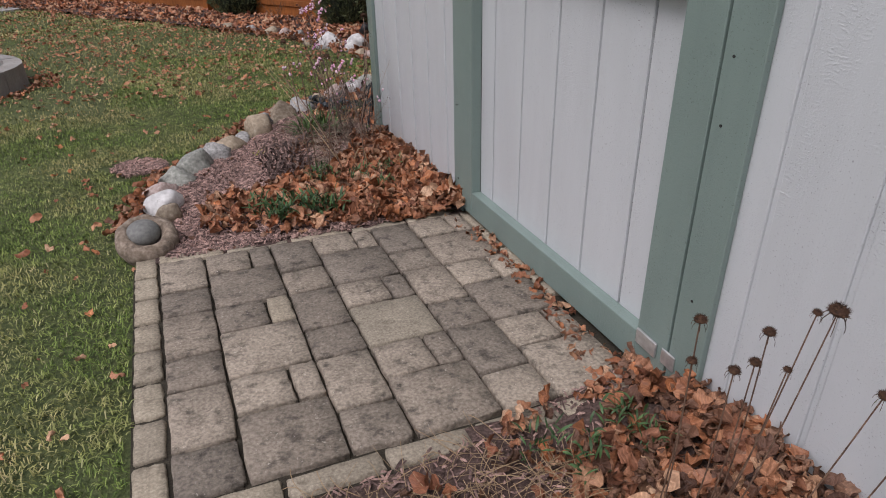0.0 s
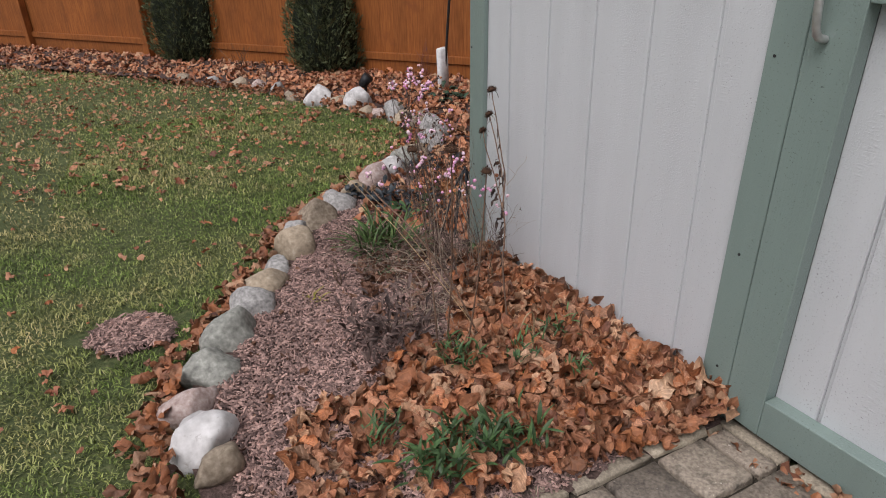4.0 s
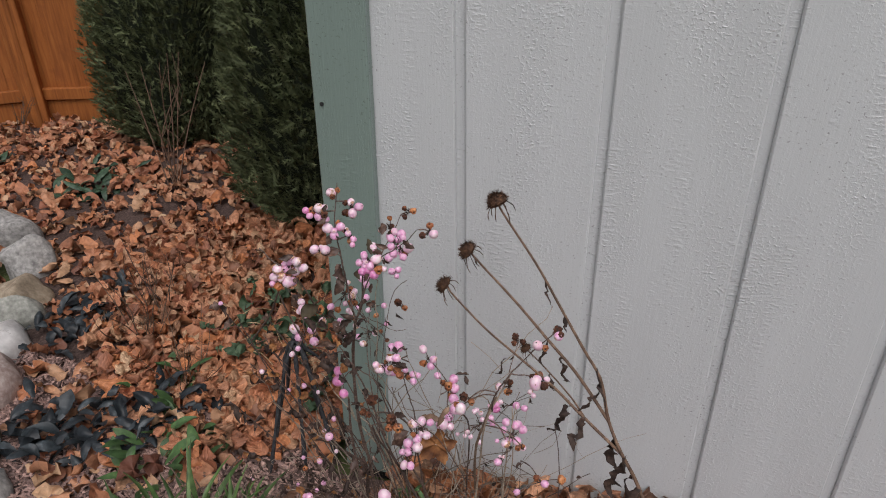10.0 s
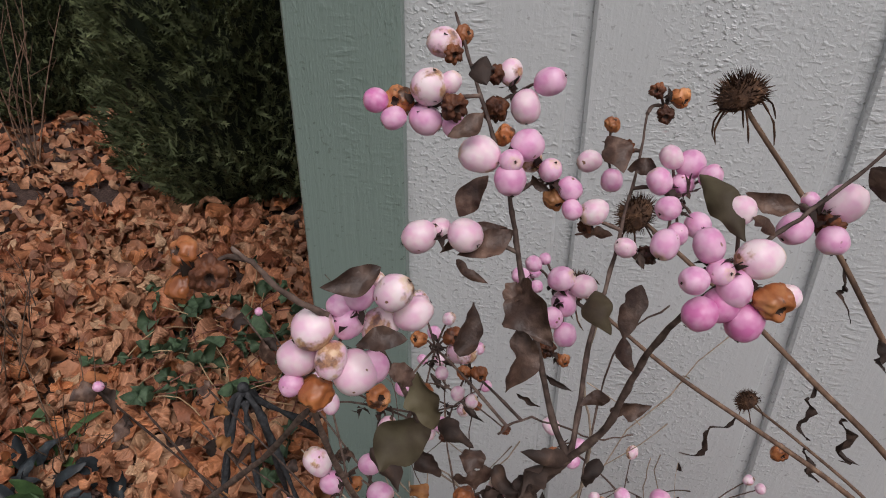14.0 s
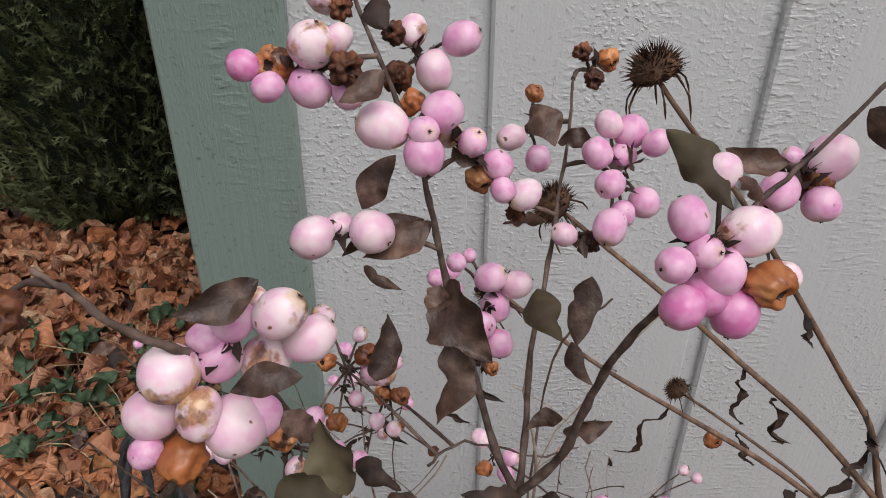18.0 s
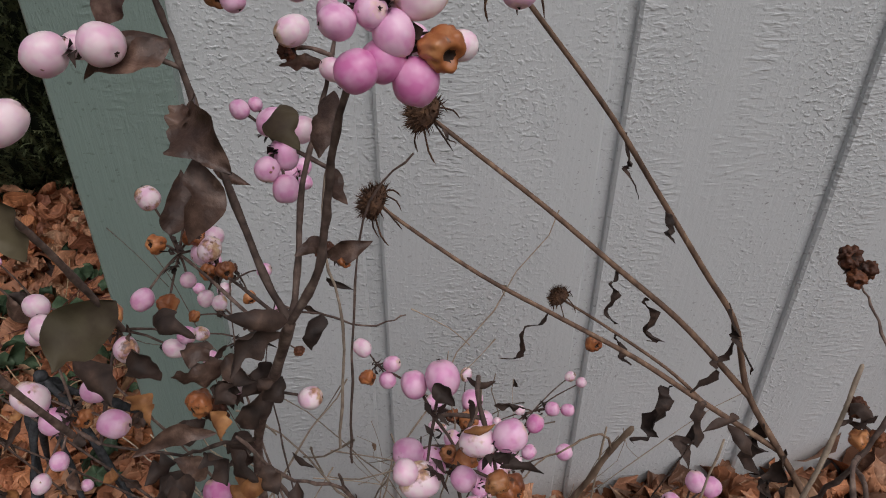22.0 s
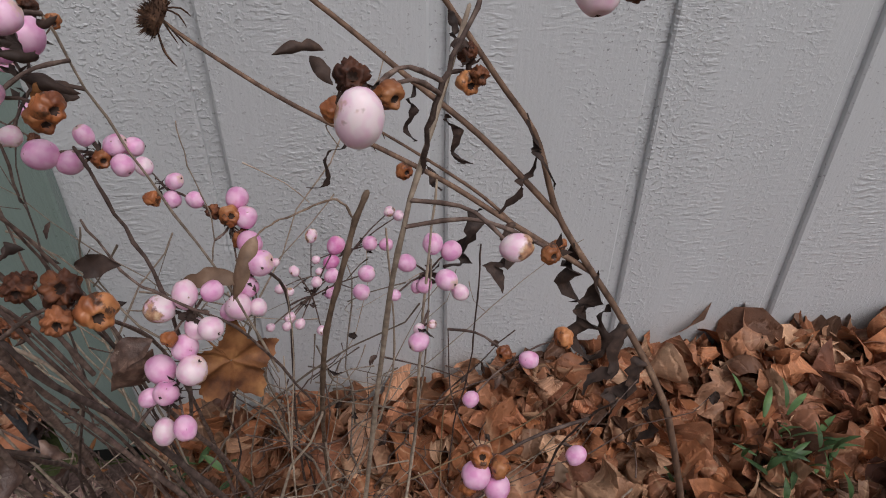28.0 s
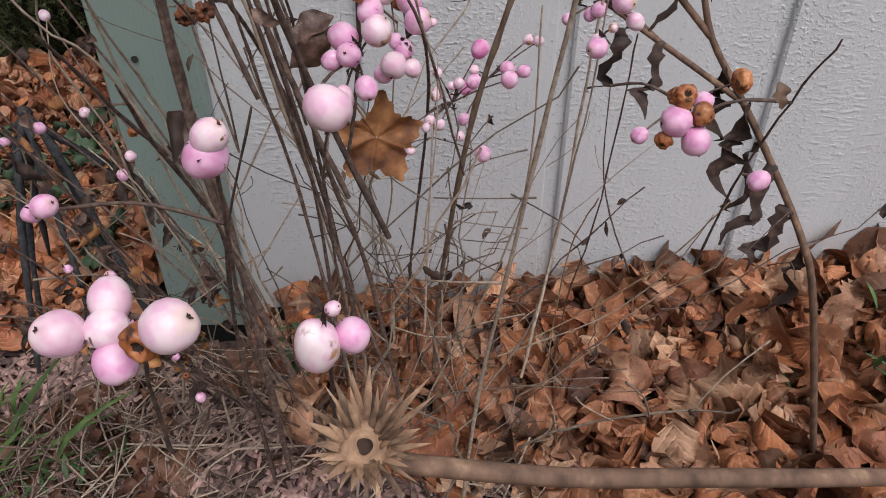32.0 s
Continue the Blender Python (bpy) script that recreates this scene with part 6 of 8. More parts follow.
bunch([(-0.307, -0.257, 0.589, 0.0038, "w"), (-0.305, -0.264, 0.586, 0.0048, "p"), (-0.313, -0.269, 0.586, 0.0038, "p"), (-0.311, -0.254, 0.582, 0.0044, "p"), (-0.308, -0.262, 0.580, 0.0041, "p"), (-0.318, -0.257, 0.576, 0.0041, "p"), (-0.320, -0.261, 0.568, 0.0036, "p"), (-0.315, -0.268, 0.569, 0.0044, "p"), (-0.324, -0.257, 0.566, 0.0048, "p")])
bunch([(-0.323, -0.245, 0.563, 0.0035, "w"), (-0.321, -0.253, 0.560, 0.0032, "b")])
bunch([(-0.380, -0.254, 0.599, 0.0038, "p"), (-0.379, -0.266, 0.596, 0.0047, "w"), (-0.386, -0.251, 0.593, 0.0033, "p"), (-0.383, -0.257, 0.594, 0.0031, "p"), (-0.383, -0.261, 0.590, 0.0043, "p")])
bunch([(-0.383, -0.259, 0.585, 0.0042, "m"), (-0.383, -0.265, 0.581, 0.0046, "m"), (-0.386, -0.254, 0.584, 0.0040, "m"), (-0.383, -0.270, 0.587, 0.0047, "o"), (-0.380, -0.274, 0.587, 0.0032, "w"), (-0.373, -0.261, 0.605, 0.0036, "w")])
bunch([(-0.357, -0.282, 0.601, 0.0022, "p"), (-0.355, -0.291, 0.600, 0.0049, "w"), (-0.363, -0.278, 0.596, 0.0042, "p"), (-0.362, -0.288, 0.593, 0.0038, "p"), (-0.358, -0.288, 0.595, 0.0039, "b")])
bunch([(-0.360, -0.319, 0.623, 0.0045, "w"), (-0.354, -0.313, 0.628, 0.0037, "o"), (-0.364, -0.309, 0.622, 0.0037, "b")])
bunch([(-0.314, -0.216, 0.548, 0.0029, "p"), (-0.310, -0.220, 0.548, 0.0022, "p"), (-0.319, -0.226, 0.546, 0.0046, "p"), (-0.318, -0.234, 0.543, 0.0042, "w"), (-0.318, -0.228, 0.535, 0.0047, "p"), (-0.326, -0.224, 0.534, 0.0037, "p"), (-0.327, -0.229, 0.528, 0.0042, "p")])
bunch([(-0.269, -0.166, 0.494, 0.0047, "w"), (-0.275, -0.167, 0.476, 0.0040, "o"), (-0.275, -0.181, 0.490, 0.0031, "w"), (-0.277, -0.183, 0.481, 0.0049, "o"), (-0.278, -0.186, 0.473, 0.0051, "w"), (-0.291, -0.163, 0.461, 0.0044, "p"), (-0.290, -0.172, 0.458, 0.0044, "o"), (-0.283, -0.179, 0.464, 0.0033, "w")])
bunch([(-0.385, -0.173, 0.580, 0.0042, "p"), (-0.382, -0.175, 0.581, 0.0037, "w"), (-0.386, -0.182, 0.582, 0.0048, "w"), (-0.387, -0.168, 0.577, 0.0030, "p"), (-0.387, -0.170, 0.572, 0.0043, "p"), (-0.391, -0.162, 0.572, 0.0054, "w"), (-0.394, -0.167, 0.565, 0.0044, "w")])
bunch([(-0.382, -0.186, 0.573, 0.0046, "w"), (-0.382, -0.177, 0.568, 0.0049, "w"), (-0.391, -0.157, 0.562, 0.0051, "w"), (-0.391, -0.172, 0.559, 0.0061, "w"), (-0.388, -0.176, 0.559, 0.0043, "p"), (-0.395, -0.156, 0.556, 0.0032, "p"), (-0.394, -0.162, 0.553, 0.0052, "o")])
bunch([(-0.399, -0.137, 0.597, 0.0038, "o"), (-0.402, -0.136, 0.589, 0.0039, "o"), (-0.403, -0.144, 0.594, 0.0045, "b")])
bunch([(-0.293, -0.124, 0.461, 0.0047, "w"), (-0.296, -0.122, 0.449, 0.0043, "w"), (-0.300, -0.153, 0.461, 0.0060, "o"), (-0.305, -0.158, 0.448, 0.0047, "w"), (-0.303, -0.175, 0.446, 0.0039, "w"), (-0.306, -0.182, 0.455, 0.0035, "p")])
bunch([(-0.328, -0.132, 0.447, 0.0062, "w"), (-0.330, -0.138, 0.437, 0.0052, "p"), (-0.330, -0.156, 0.452, 0.0048, "p"), (-0.335, -0.161, 0.440, 0.0052, "p"), (-0.330, -0.148, 0.438, 0.0040, "o"), (-0.343, -0.143, 0.431, 0.0034, "p"), (-0.345, -0.135, 0.422, 0.0034, "w"), (-0.311, -0.134, 0.465, 0.0042, "w")])
bunch([(-0.287, -0.191, 0.481, 0.0047, "w"), (-0.281, -0.192, 0.483, 0.0039, "w"), (-0.294, -0.197, 0.476, 0.0039, "o"), (-0.292, -0.190, 0.474, 0.0035, "o"), (-0.294, -0.188, 0.463, 0.0032, "w"), (-0.301, -0.195, 0.466, 0.0030, "w")])
bunch([(-0.175, -0.240, 0.329, 0.0058, "w"), (-0.183, -0.243, 0.310, 0.0058, "o"), (-0.185, -0.259, 0.323, 0.0055, "p"), (-0.188, -0.256, 0.312, 0.0055, "p")])
bunch([(-0.392, -0.289, 0.490, 0.0042, "p"), (-0.390, -0.281, 0.486, 0.0045, "w"), (-0.400, -0.285, 0.482, 0.0034, "o")])
bunch([(-0.385, -0.262, 0.469, 0.0037, "w"), (-0.384, -0.266, 0.464, 0.0054, "w"), (-0.389, -0.278, 0.470, 0.0037, "p"), (-0.390, -0.291, 0.466, 0.0045, "o"), (-0.383, -0.271, 0.467, 0.0027, "p"), (-0.385, -0.274, 0.476, 0.0027, "o")])
bunch([(-0.434, -0.370, 0.481, 0.0059, "e"), (-0.430, -0.365, 0.481, 0.0033, "o")])
bunch([(-0.420, -0.369, 0.484, 0.0044, "b"), (-0.421, -0.377, 0.480, 0.0037, "o")])
bunch([(-0.357, -0.427, 0.513, 0.0052, "w"), (-0.355, -0.434, 0.510, 0.0036, "o")])
bunch([(-0.392, -0.433, 0.495, 0.0066, "w"), (-0.387, -0.443, 0.498, 0.0030, "w"), (-0.395, -0.442, 0.496, 0.0041, "b"), (-0.389, -0.429, 0.499, 0.0033, "b")])
bunch([(-0.350, -0.446, 0.524, 0.0046, "p"), (-0.343, -0.444, 0.526, 0.0052, "b"), (-0.351, -0.448, 0.527, 0.0034, "b")])
bunch([(-0.345, -0.402, 0.510, 0.0038, "b"), (-0.345, -0.410, 0.505, 0.0032, "b"), (-0.351, -0.402, 0.506, 0.0032, "b")])
bunch([(-0.378, -0.403, 0.464, 0.0038, "o"), (-0.370, -0.404, 0.470, 0.0035, "b"), (-0.380, -0.406, 0.467, 0.0028, "b")])
bunch([(-0.209, -0.211, 0.473, 0.0050, "p"), (-0.204, -0.218, 0.474, 0.0045, "p"), (-0.215, -0.220, 0.471, 0.0035, "p")])
bunch([(-0.416, -0.412, 0.431, 0.0043, "w")])
bunch([(-0.411, -0.424, 0.424, 0.0033, "o"), (-0.407, -0.428, 0.424, 0.0023, "o")])
bunch([(-0.148, -0.404, 0.301, 0.0066, "o")])
bunch([(-0.233, -0.228, 0.444, 0.0050, "b"), (-0.234, -0.237, 0.438, 0.0040, "o")])
bunch([(-0.246, -0.309, 0.334, 0.0060, "p"), (-0.249, -0.306, 0.322, 0.0060, "o"), (-0.263, -0.315, 0.315, 0.0072, "p"), (-0.262, -0.323, 0.314, 0.0024, "w"), (-0.264, -0.307, 0.300, 0.0057, "p"), (-0.275, -0.302, 0.295, 0.0072, "w"), (-0.274, -0.312, 0.293, 0.0051, "w"), (-0.270, -0.296, 0.288, 0.0054, "p")])
bunch([(-0.353, -0.290, 0.364, 0.0059, "w"), (-0.357, -0.303, 0.356, 0.0044, "w"), (-0.363, -0.310, 0.361, 0.0048, "w"), (-0.351, -0.300, 0.369, 0.0053, "w"), (-0.349, -0.310, 0.368, 0.0044, "p"), (-0.363, -0.294, 0.357, 0.0035, "o")])
bunch([(-0.361, -0.298, 0.350, 0.0053, "p"), (-0.362, -0.287, 0.340, 0.0062, "p"), (-0.369, -0.301, 0.345, 0.0060, "w"), (-0.371, -0.290, 0.336, 0.0053, "p"), (-0.377, -0.287, 0.320, 0.0049, "w"), (-0.382, -0.297, 0.327, 0.0047, "p"), (-0.371, -0.283, 0.334, 0.0040, "p")])
bunch([(-0.345, -0.264, 0.429, 0.0053, "p"), (-0.344, -0.272, 0.425, 0.0042, "p"), (-0.346, -0.280, 0.436, 0.0034, "p"), (-0.346, -0.289, 0.432, 0.0038, "p"), (-0.344, -0.294, 0.430, 0.0036, "p"), (-0.353, -0.292, 0.428, 0.0038, "p"), (-0.348, -0.284, 0.428, 0.0038, "o")])
bunch([(-0.352, -0.275, 0.472, 0.0056, "p"), (-0.349, -0.266, 0.467, 0.0046, "p"), (-0.370, -0.280, 0.454, 0.0050, "o"), (-0.369, -0.269, 0.448, 0.0033, "w")])
bunch([(-0.419, -0.298, 0.421, 0.0054, "o"), (-0.411, -0.288, 0.423, 0.0057, "b"), (-0.421, -0.289, 0.420, 0.0045, "b")])
bunch([(-0.237, -0.282, 0.341, 0.0049, "p"), (-0.236, -0.304, 0.340, 0.0061, "p"), (-0.247, -0.301, 0.336, 0.0061, "o"), (-0.255, -0.310, 0.323, 0.0068, "p"), (-0.263, -0.303, 0.304, 0.0046, "p"), (-0.245, -0.292, 0.338, 0.0043, "b")])
bunch([(-0.075, -0.296, 0.141, 0.0046, "w"), (-0.074, -0.304, 0.136, 0.0041, "w"), (-0.052, -0.327, 0.182, 0.0057, "w"), (-0.086, -0.369, 0.140, 0.0077, "p")])
bunch([(-0.163, -0.348, 0.235, 0.0058, "m"), (-0.157, -0.337, 0.234, 0.0033, "w"), (-0.159, -0.353, 0.247, 0.0037, "w"), (-0.166, -0.339, 0.230, 0.0029, "w"), (-0.173, -0.346, 0.215, 0.0046, "p"), (-0.161, -0.377, 0.249, 0.0054, "p"), (-0.161, -0.389, 0.247, 0.0050, "p"), (-0.143, -0.393, 0.264, 0.0041, "w"), (-0.152, -0.399, 0.266, 0.0041, "w")])
bunch([(-0.309, -0.403, 0.355, 0.0048, "p"), (-0.309, -0.412, 0.350, 0.0048, "p"), (-0.322, -0.408, 0.343, 0.0053, "p"), (-0.320, -0.398, 0.339, 0.0037, "p"), (-0.321, -0.415, 0.334, 0.0040, "w"), (-0.315, -0.390, 0.349, 0.0042, "p"), (-0.321, -0.384, 0.335, 0.0027, "p"), (-0.317, -0.395, 0.336, 0.0032, "p")])
bunch([(-0.350, -0.392, 0.332, 0.0045, "p"), (-0.343, -0.393, 0.333, 0.0027, "w"), (-0.348, -0.398, 0.340, 0.0022, "w")])
bunch([(-0.420, -0.405, 0.332, 0.0053, "p"), (-0.421, -0.413, 0.325, 0.0051, "p"), (-0.418, -0.407, 0.340, 0.0045, "o"), (-0.419, -0.414, 0.334, 0.0043, "o"), (-0.420, -0.402, 0.325, 0.0034, "o")])
bunch([(-0.386, -0.459, 0.289, 0.0047, "p")])
bunch([(-0.340, -0.447, 0.304, 0.0048, "p"), (-0.334, -0.436, 0.304, 0.0045, "o"), (-0.351, -0.417, 0.292, 0.0040, "p"), (-0.335, -0.465, 0.312, 0.0056, "o")])
bunch([(-0.448, -0.292, 0.349, 0.0073, "w")])
bunch([(-0.472, -0.265, 0.352, 0.0050, "w"), (-0.472, -0.263, 0.346, 0.0060, "p")])
bunch([(-0.448, -0.200, 0.315, 0.0041, "p"), (-0.446, -0.194, 0.311, 0.0033, "p")])
bunch([(-0.423, -0.219, 0.388, 0.0045, "p")])
bunch([(-0.303, -0.139, 0.329, 0.0027, "w"), (-0.332, -0.179, 0.283, 0.0027, "o"), (-0.345, -0.181, 0.277, 0.0027, "w"), (-0.330, -0.158, 0.292, 0.0025, "w")])
bunch([(-0.518, -0.250, 0.328, 0.0050, "w"), (-0.512, -0.249, 0.331, 0.0050, "w"), (-0.521, -0.241, 0.329, 0.0054, "w"), (-0.523, -0.252, 0.322, 0.0049, "p")])
bunch([(-0.526, -0.268, 0.336, 0.0059, "w"), (-0.525, -0.261, 0.331, 0.0049, "o")])
bunch([(-0.501, -0.292, 0.306, 0.0068, "e"), (-0.497, -0.301, 0.306, 0.0048, "p")])
bunch([(-0.500, -0.297, 0.318, 0.0022, "w"), (-0.498, -0.290, 0.314, 0.0022, "o")])
bunch([(-0.199, -0.354, 0.277, 0.0060, "m"), (-0.207, -0.350, 0.258, 0.0052, "p"), (-0.215, -0.340, 0.260, 0.0037, "w"), (-0.207, -0.326, 0.264, 0.0034, "w"), (-0.222, -0.321, 0.237, 0.0037, "w"), (-0.230, -0.328, 0.238, 0.0034, "w"), (-0.228, -0.319, 0.235, 0.0030, "w"), (-0.228, -0.341, 0.229, 0.0034, "w"), (-0.230, -0.309, 0.237, 0.0030, "w"), (-0.211, -0.373, 0.261, 0.0056, "p")])
bunch([(-0.344, -0.194, 0.411, 0.0054, "m"), (-0.348, -0.195, 0.399, 0.0068, "m"), (-0.361, -0.208, 0.394, 0.0054, "m")])
bunch([(-0.321, -0.224, 0.354, 0.0070, "b"), (-0.316, -0.227, 0.355, 0.0035, "b")])
bunch([(-0.331, -0.224, 0.340, 0.0045, "b"), (-0.327, -0.214, 0.337, 0.0050, "b")])
bunch([(-0.351, -0.198, 0.465, 0.0049, "o"), (-0.350, -0.202, 0.460, 0.0042, "b"), (-0.351, -0.210, 0.473, 0.0035, "w"), (-0.353, -0.233, 0.467, 0.0038, "w")])
bunch([(-0.180, -0.159, 0.404, 0.0045, "p"), (-0.187, -0.164, 0.388, 0.0042, "w"), (-0.197, -0.180, 0.389, 0.0039, "o"), (-0.186, -0.188, 0.400, 0.0042, "p"), (-0.180, -0.169, 0.398, 0.0030, "b")])
bunch([(-0.203, -0.151, 0.369, 0.0045, "w"), (-0.208, -0.155, 0.355, 0.0042, "p"), (-0.220, -0.172, 0.354, 0.0036, "b"), (-0.208, -0.182, 0.367, 0.0042, "w"), (-0.197, -0.195, 0.379, 0.0036, "p"), (-0.209, -0.191, 0.373, 0.0030, "o")])
bunch([(-0.213, -0.153, 0.390, 0.0034, "o"), (-0.202, -0.155, 0.400, 0.0031, "p"), (-0.232, -0.210, 0.379, 0.0031, "b")])
shrub_leaf((-0.342, -0.209, 0.577), (-0.351, -0.193, 0.572), 0.008, "d")
shrub_leaf((-0.340, -0.192, 0.579), (-0.335, -0.200, 0.591), 0.008, "d")
shrub_leaf((-0.341, -0.207, 0.577), (-0.344, -0.187, 0.568), 0.006, "d")
shrub_leaf((-0.349, -0.213, 0.565), (-0.364, -0.223, 0.552), 0.015, "d")
shrub_leaf((-0.350, -0.211, 0.564), (-0.355, -0.209, 0.559), 0.007, "d")
shrub_leaf((-0.356, -0.213, 0.553), (-0.365, -0.210, 0.534), 0.011, "d")
shrub_leaf((-0.351, -0.234, 0.564), (-0.362, -0.239, 0.557), 0.009, "g")
shrub_leaf((-0.350, -0.247, 0.567), (-0.360, -0.243, 0.554), 0.008, "d")
shrub_leaf((-0.366, -0.252, 0.610), (-0.379, -0.262, 0.600), 0.008, "g")
shrub_leaf((-0.369, -0.275, 0.605), (-0.370, -0.262, 0.608), 0.006, "d")
shrub_leaf((-0.365, -0.289, 0.614), (-0.367, -0.302, 0.608), 0.008, "d")
shrub_leaf((-0.373, -0.270, 0.599), (-0.376, -0.263, 0.605), 0.004, "d")
shrub_leaf((-0.340, -0.197, 0.627), (-0.350, -0.200, 0.623), 0.007, "b")
shrub_leaf((-0.348, -0.199, 0.615), (-0.353, -0.190, 0.610), 0.006, "d")
shrub_leaf((-0.356, -0.213, 0.602), (-0.356, -0.218, 0.598), 0.004, "d")
shrub_leaf((-0.295, -0.237, 0.590), (-0.307, -0.243, 0.582), 0.010, "d")
shrub_leaf((-0.312, -0.242, 0.561), (-0.314, -0.229, 0.561), 0.006, "d")
shrub_leaf((-0.301, -0.255, 0.581), (-0.299, -0.245, 0.580), 0.007, "d")
shrub_leaf((-0.386, -0.179, 0.589), (-0.394, -0.166, 0.587), 0.007, "d")
shrub_leaf((-0.395, -0.187, 0.575), (-0.398, -0.175, 0.574), 0.006, "d")
shrub_leaf((-0.399, -0.190, 0.569), (-0.404, -0.195, 0.556), 0.009, "g")
shrub_leaf((-0.398, -0.184, 0.570), (-0.405, -0.190, 0.570), 0.006, "d")
shrub_leaf((-0.367, -0.232, 0.510), (-0.371, -0.217, 0.515), 0.007, "b")
shrub_leaf((-0.369, -0.230, 0.508), (-0.376, -0.217, 0.499), 0.009, "b")
shrub_leaf((-0.367, -0.241, 0.512), (-0.371, -0.238, 0.503), 0.006, "b")
shrub_leaf((-0.347, -0.245, 0.545), (-0.358, -0.249, 0.540), 0.005, "d")
shrub_leaf((-0.359, -0.243, 0.525), (-0.360, -0.255, 0.530), 0.006, "d")
shrub_leaf((-0.357, -0.243, 0.528), (-0.357, -0.234, 0.524), 0.005, "d")
shrub_leaf((-0.361, -0.187, 0.514), (-0.374, -0.172, 0.501), 0.018, "g")
shrub_leaf((-0.357, -0.282, 0.477), (-0.363, -0.290, 0.481), 0.004, "b")
shrub_leaf((-0.357, -0.272, 0.475), (-0.363, -0.278, 0.471), 0.007, "b")
shrub_leaf((-0.367, -0.284, 0.463), (-0.368, -0.291, 0.459), 0.007, "b")
shrub_leaf((-0.372, -0.399, 0.474), (-0.379, -0.402, 0.475), 0.007, "b")
shrub_leaf((-0.349, -0.208, 0.480), (-0.355, -0.193, 0.480), 0.010, "d")
shrub_leaf((-0.350, -0.222, 0.480), (-0.357, -0.213, 0.473), 0.009, "b")
shrub_leaf((-0.354, -0.222, 0.475), (-0.359, -0.211, 0.461), 0.010, "b")
shrub_leaf((-0.339, -0.186, 0.491), (-0.349, -0.200, 0.490), 0.009, "b")
shrub_leaf((-0.345, -0.161, 0.479), (-0.355, -0.174, 0.469), 0.012, "b")
shrub_leaf((-0.326, -0.192, 0.512), (-0.313, -0.195, 0.528), 0.010, "d")
shrub_leaf((-0.376, -0.362, 0.474), (-0.381, -0.348, 0.475), 0.005, "b")
shrub_leaf((-0.377, -0.358, 0.473), (-0.384, -0.364, 0.467), 0.005, "b")
shrub_leaf((-0.370, -0.278, 0.466), (-0.372, -0.293, 0.462), 0.006, "b")
shrub_leaf((-0.375, -0.287, 0.461), (-0.377, -0.284, 0.467), 0.008, "o")
shrub_leaf((-0.402, -0.289, 0.424), (-0.406, -0.303, 0.426), 0.007, "b")
shrub_leaf((-0.340, -0.322, 0.364), (-0.339, -0.294, 0.364), 0.009, "t")
shrub_leaf((-0.330, -0.327, 0.38), (-0.343, -0.316, 0.357), 0.009, "t")
shrub_leaf((-0.351, -0.282, 0.341), (-0.357, -0.263, 0.325), 0.014, "d")
shrub_leaf((-0.370, -0.221, 0.309), (-0.388, -0.222, 0.295), 0.010, "d")
shrub_leaf((-0.348, -0.282, 0.344), (-0.357, -0.266, 0.334), 0.012, "d")
shrub_leaf((-0.433, -0.244, 0.341), (-0.448, -0.244, 0.330), 0.007, "b")
shrub_leaf((-0.415, -0.266, 0.367), (-0.420, -0.276, 0.364), 0.005, "d")
shrub_leaf((-0.431, -0.430, 0.351), (-0.434, -0.432, 0.343), 0.006, "t")
shrub_leaf((-0.353, -0.205, 0.446), (-0.364, -0.215, 0.441), 0.009, "b")
shrub_leaf((-0.358, -0.217, 0.440), (-0.366, -0.212, 0.431), 0.008, "o")
shrub_leaf((-0.347, -0.197, 0.453), (-0.348, -0.182, 0.446), 0.009, "b")
shrub_leaf((-0.361, -0.227, 0.437), (-0.371, -0.226, 0.433), 0.006, "b")
shrub_leaf((-0.358, -0.193, 0.437), (-0.362, -0.181, 0.433), 0.011, "b")
shrub_leaf((-0.362, -0.199, 0.432), (-0.363, -0.186, 0.425), 0.009, "b")
shrub_leaf((-0.380, -0.266, 0.415), (-0.387, -0.262, 0.416), 0.005, "b")
shrub_leaf((-0.373, -0.241, 0.421), (-0.382, -0.245, 0.413), 0.009, "b")
shrub_leaf((-0.383, -0.240, 0.408), (-0.386, -0.235, 0.399), 0.006, "b")
shrub_leaf((-0.382, -0.245, 0.410), (-0.390, -0.243, 0.408), 0.006, "o")
shrub_leaf((-0.354, -0.187, 0.441), (-0.359, -0.177, 0.436), 0.009, "b")
shrub_leaf((-0.366, -0.207, 0.427), (-0.369, -0.219, 0.421), 0.007, "b")
shrub_leaf((-0.346, -0.203, 0.486), (-0.355, -0.199, 0.483), 0.010, "d")
shrub_leaf((-0.349, -0.208, 0.482), (-0.356, -0.218, 0.478), 0.008, "b")
shrub_leaf((-0.354, -0.218, 0.477), (-0.357, -0.224, 0.470), 0.007, "b")
shrub_leaf((-0.353, -0.206, 0.476), (-0.362, -0.213, 0.475), 0.008, "b")
shrub_leaf((-0.346, -0.180, 0.484), (-0.353, -0.189, 0.477), 0.010, "b")
shrub_leaf((-0.354, -0.178, 0.472), (-0.358, -0.184, 0.463), 0.008, "o")
shrub_leaf((-0.358, -0.203, 0.468), (-0.368, -0.208, 0.466), 0.008, "o")
shrub_leaf((-0.365, -0.201, 0.458), (-0.373, -0.209, 0.452), 0.010, "b")
shrub_leaf((-0.369, -0.219, 0.455), (-0.373, -0.223, 0.446), 0.008, "b")
shrub_leaf((-0.371, -0.191, 0.449), (-0.381, -0.204, 0.446), 0.015, "b")
shrub_leaf((-0.364, -0.206, 0.465), (-0.370, -0.182, 0.463), 0.007, "d")
shrub_leaf((-0.356, -0.226, 0.480), (-0.361, -0.220, 0.475), 0.007, "b")
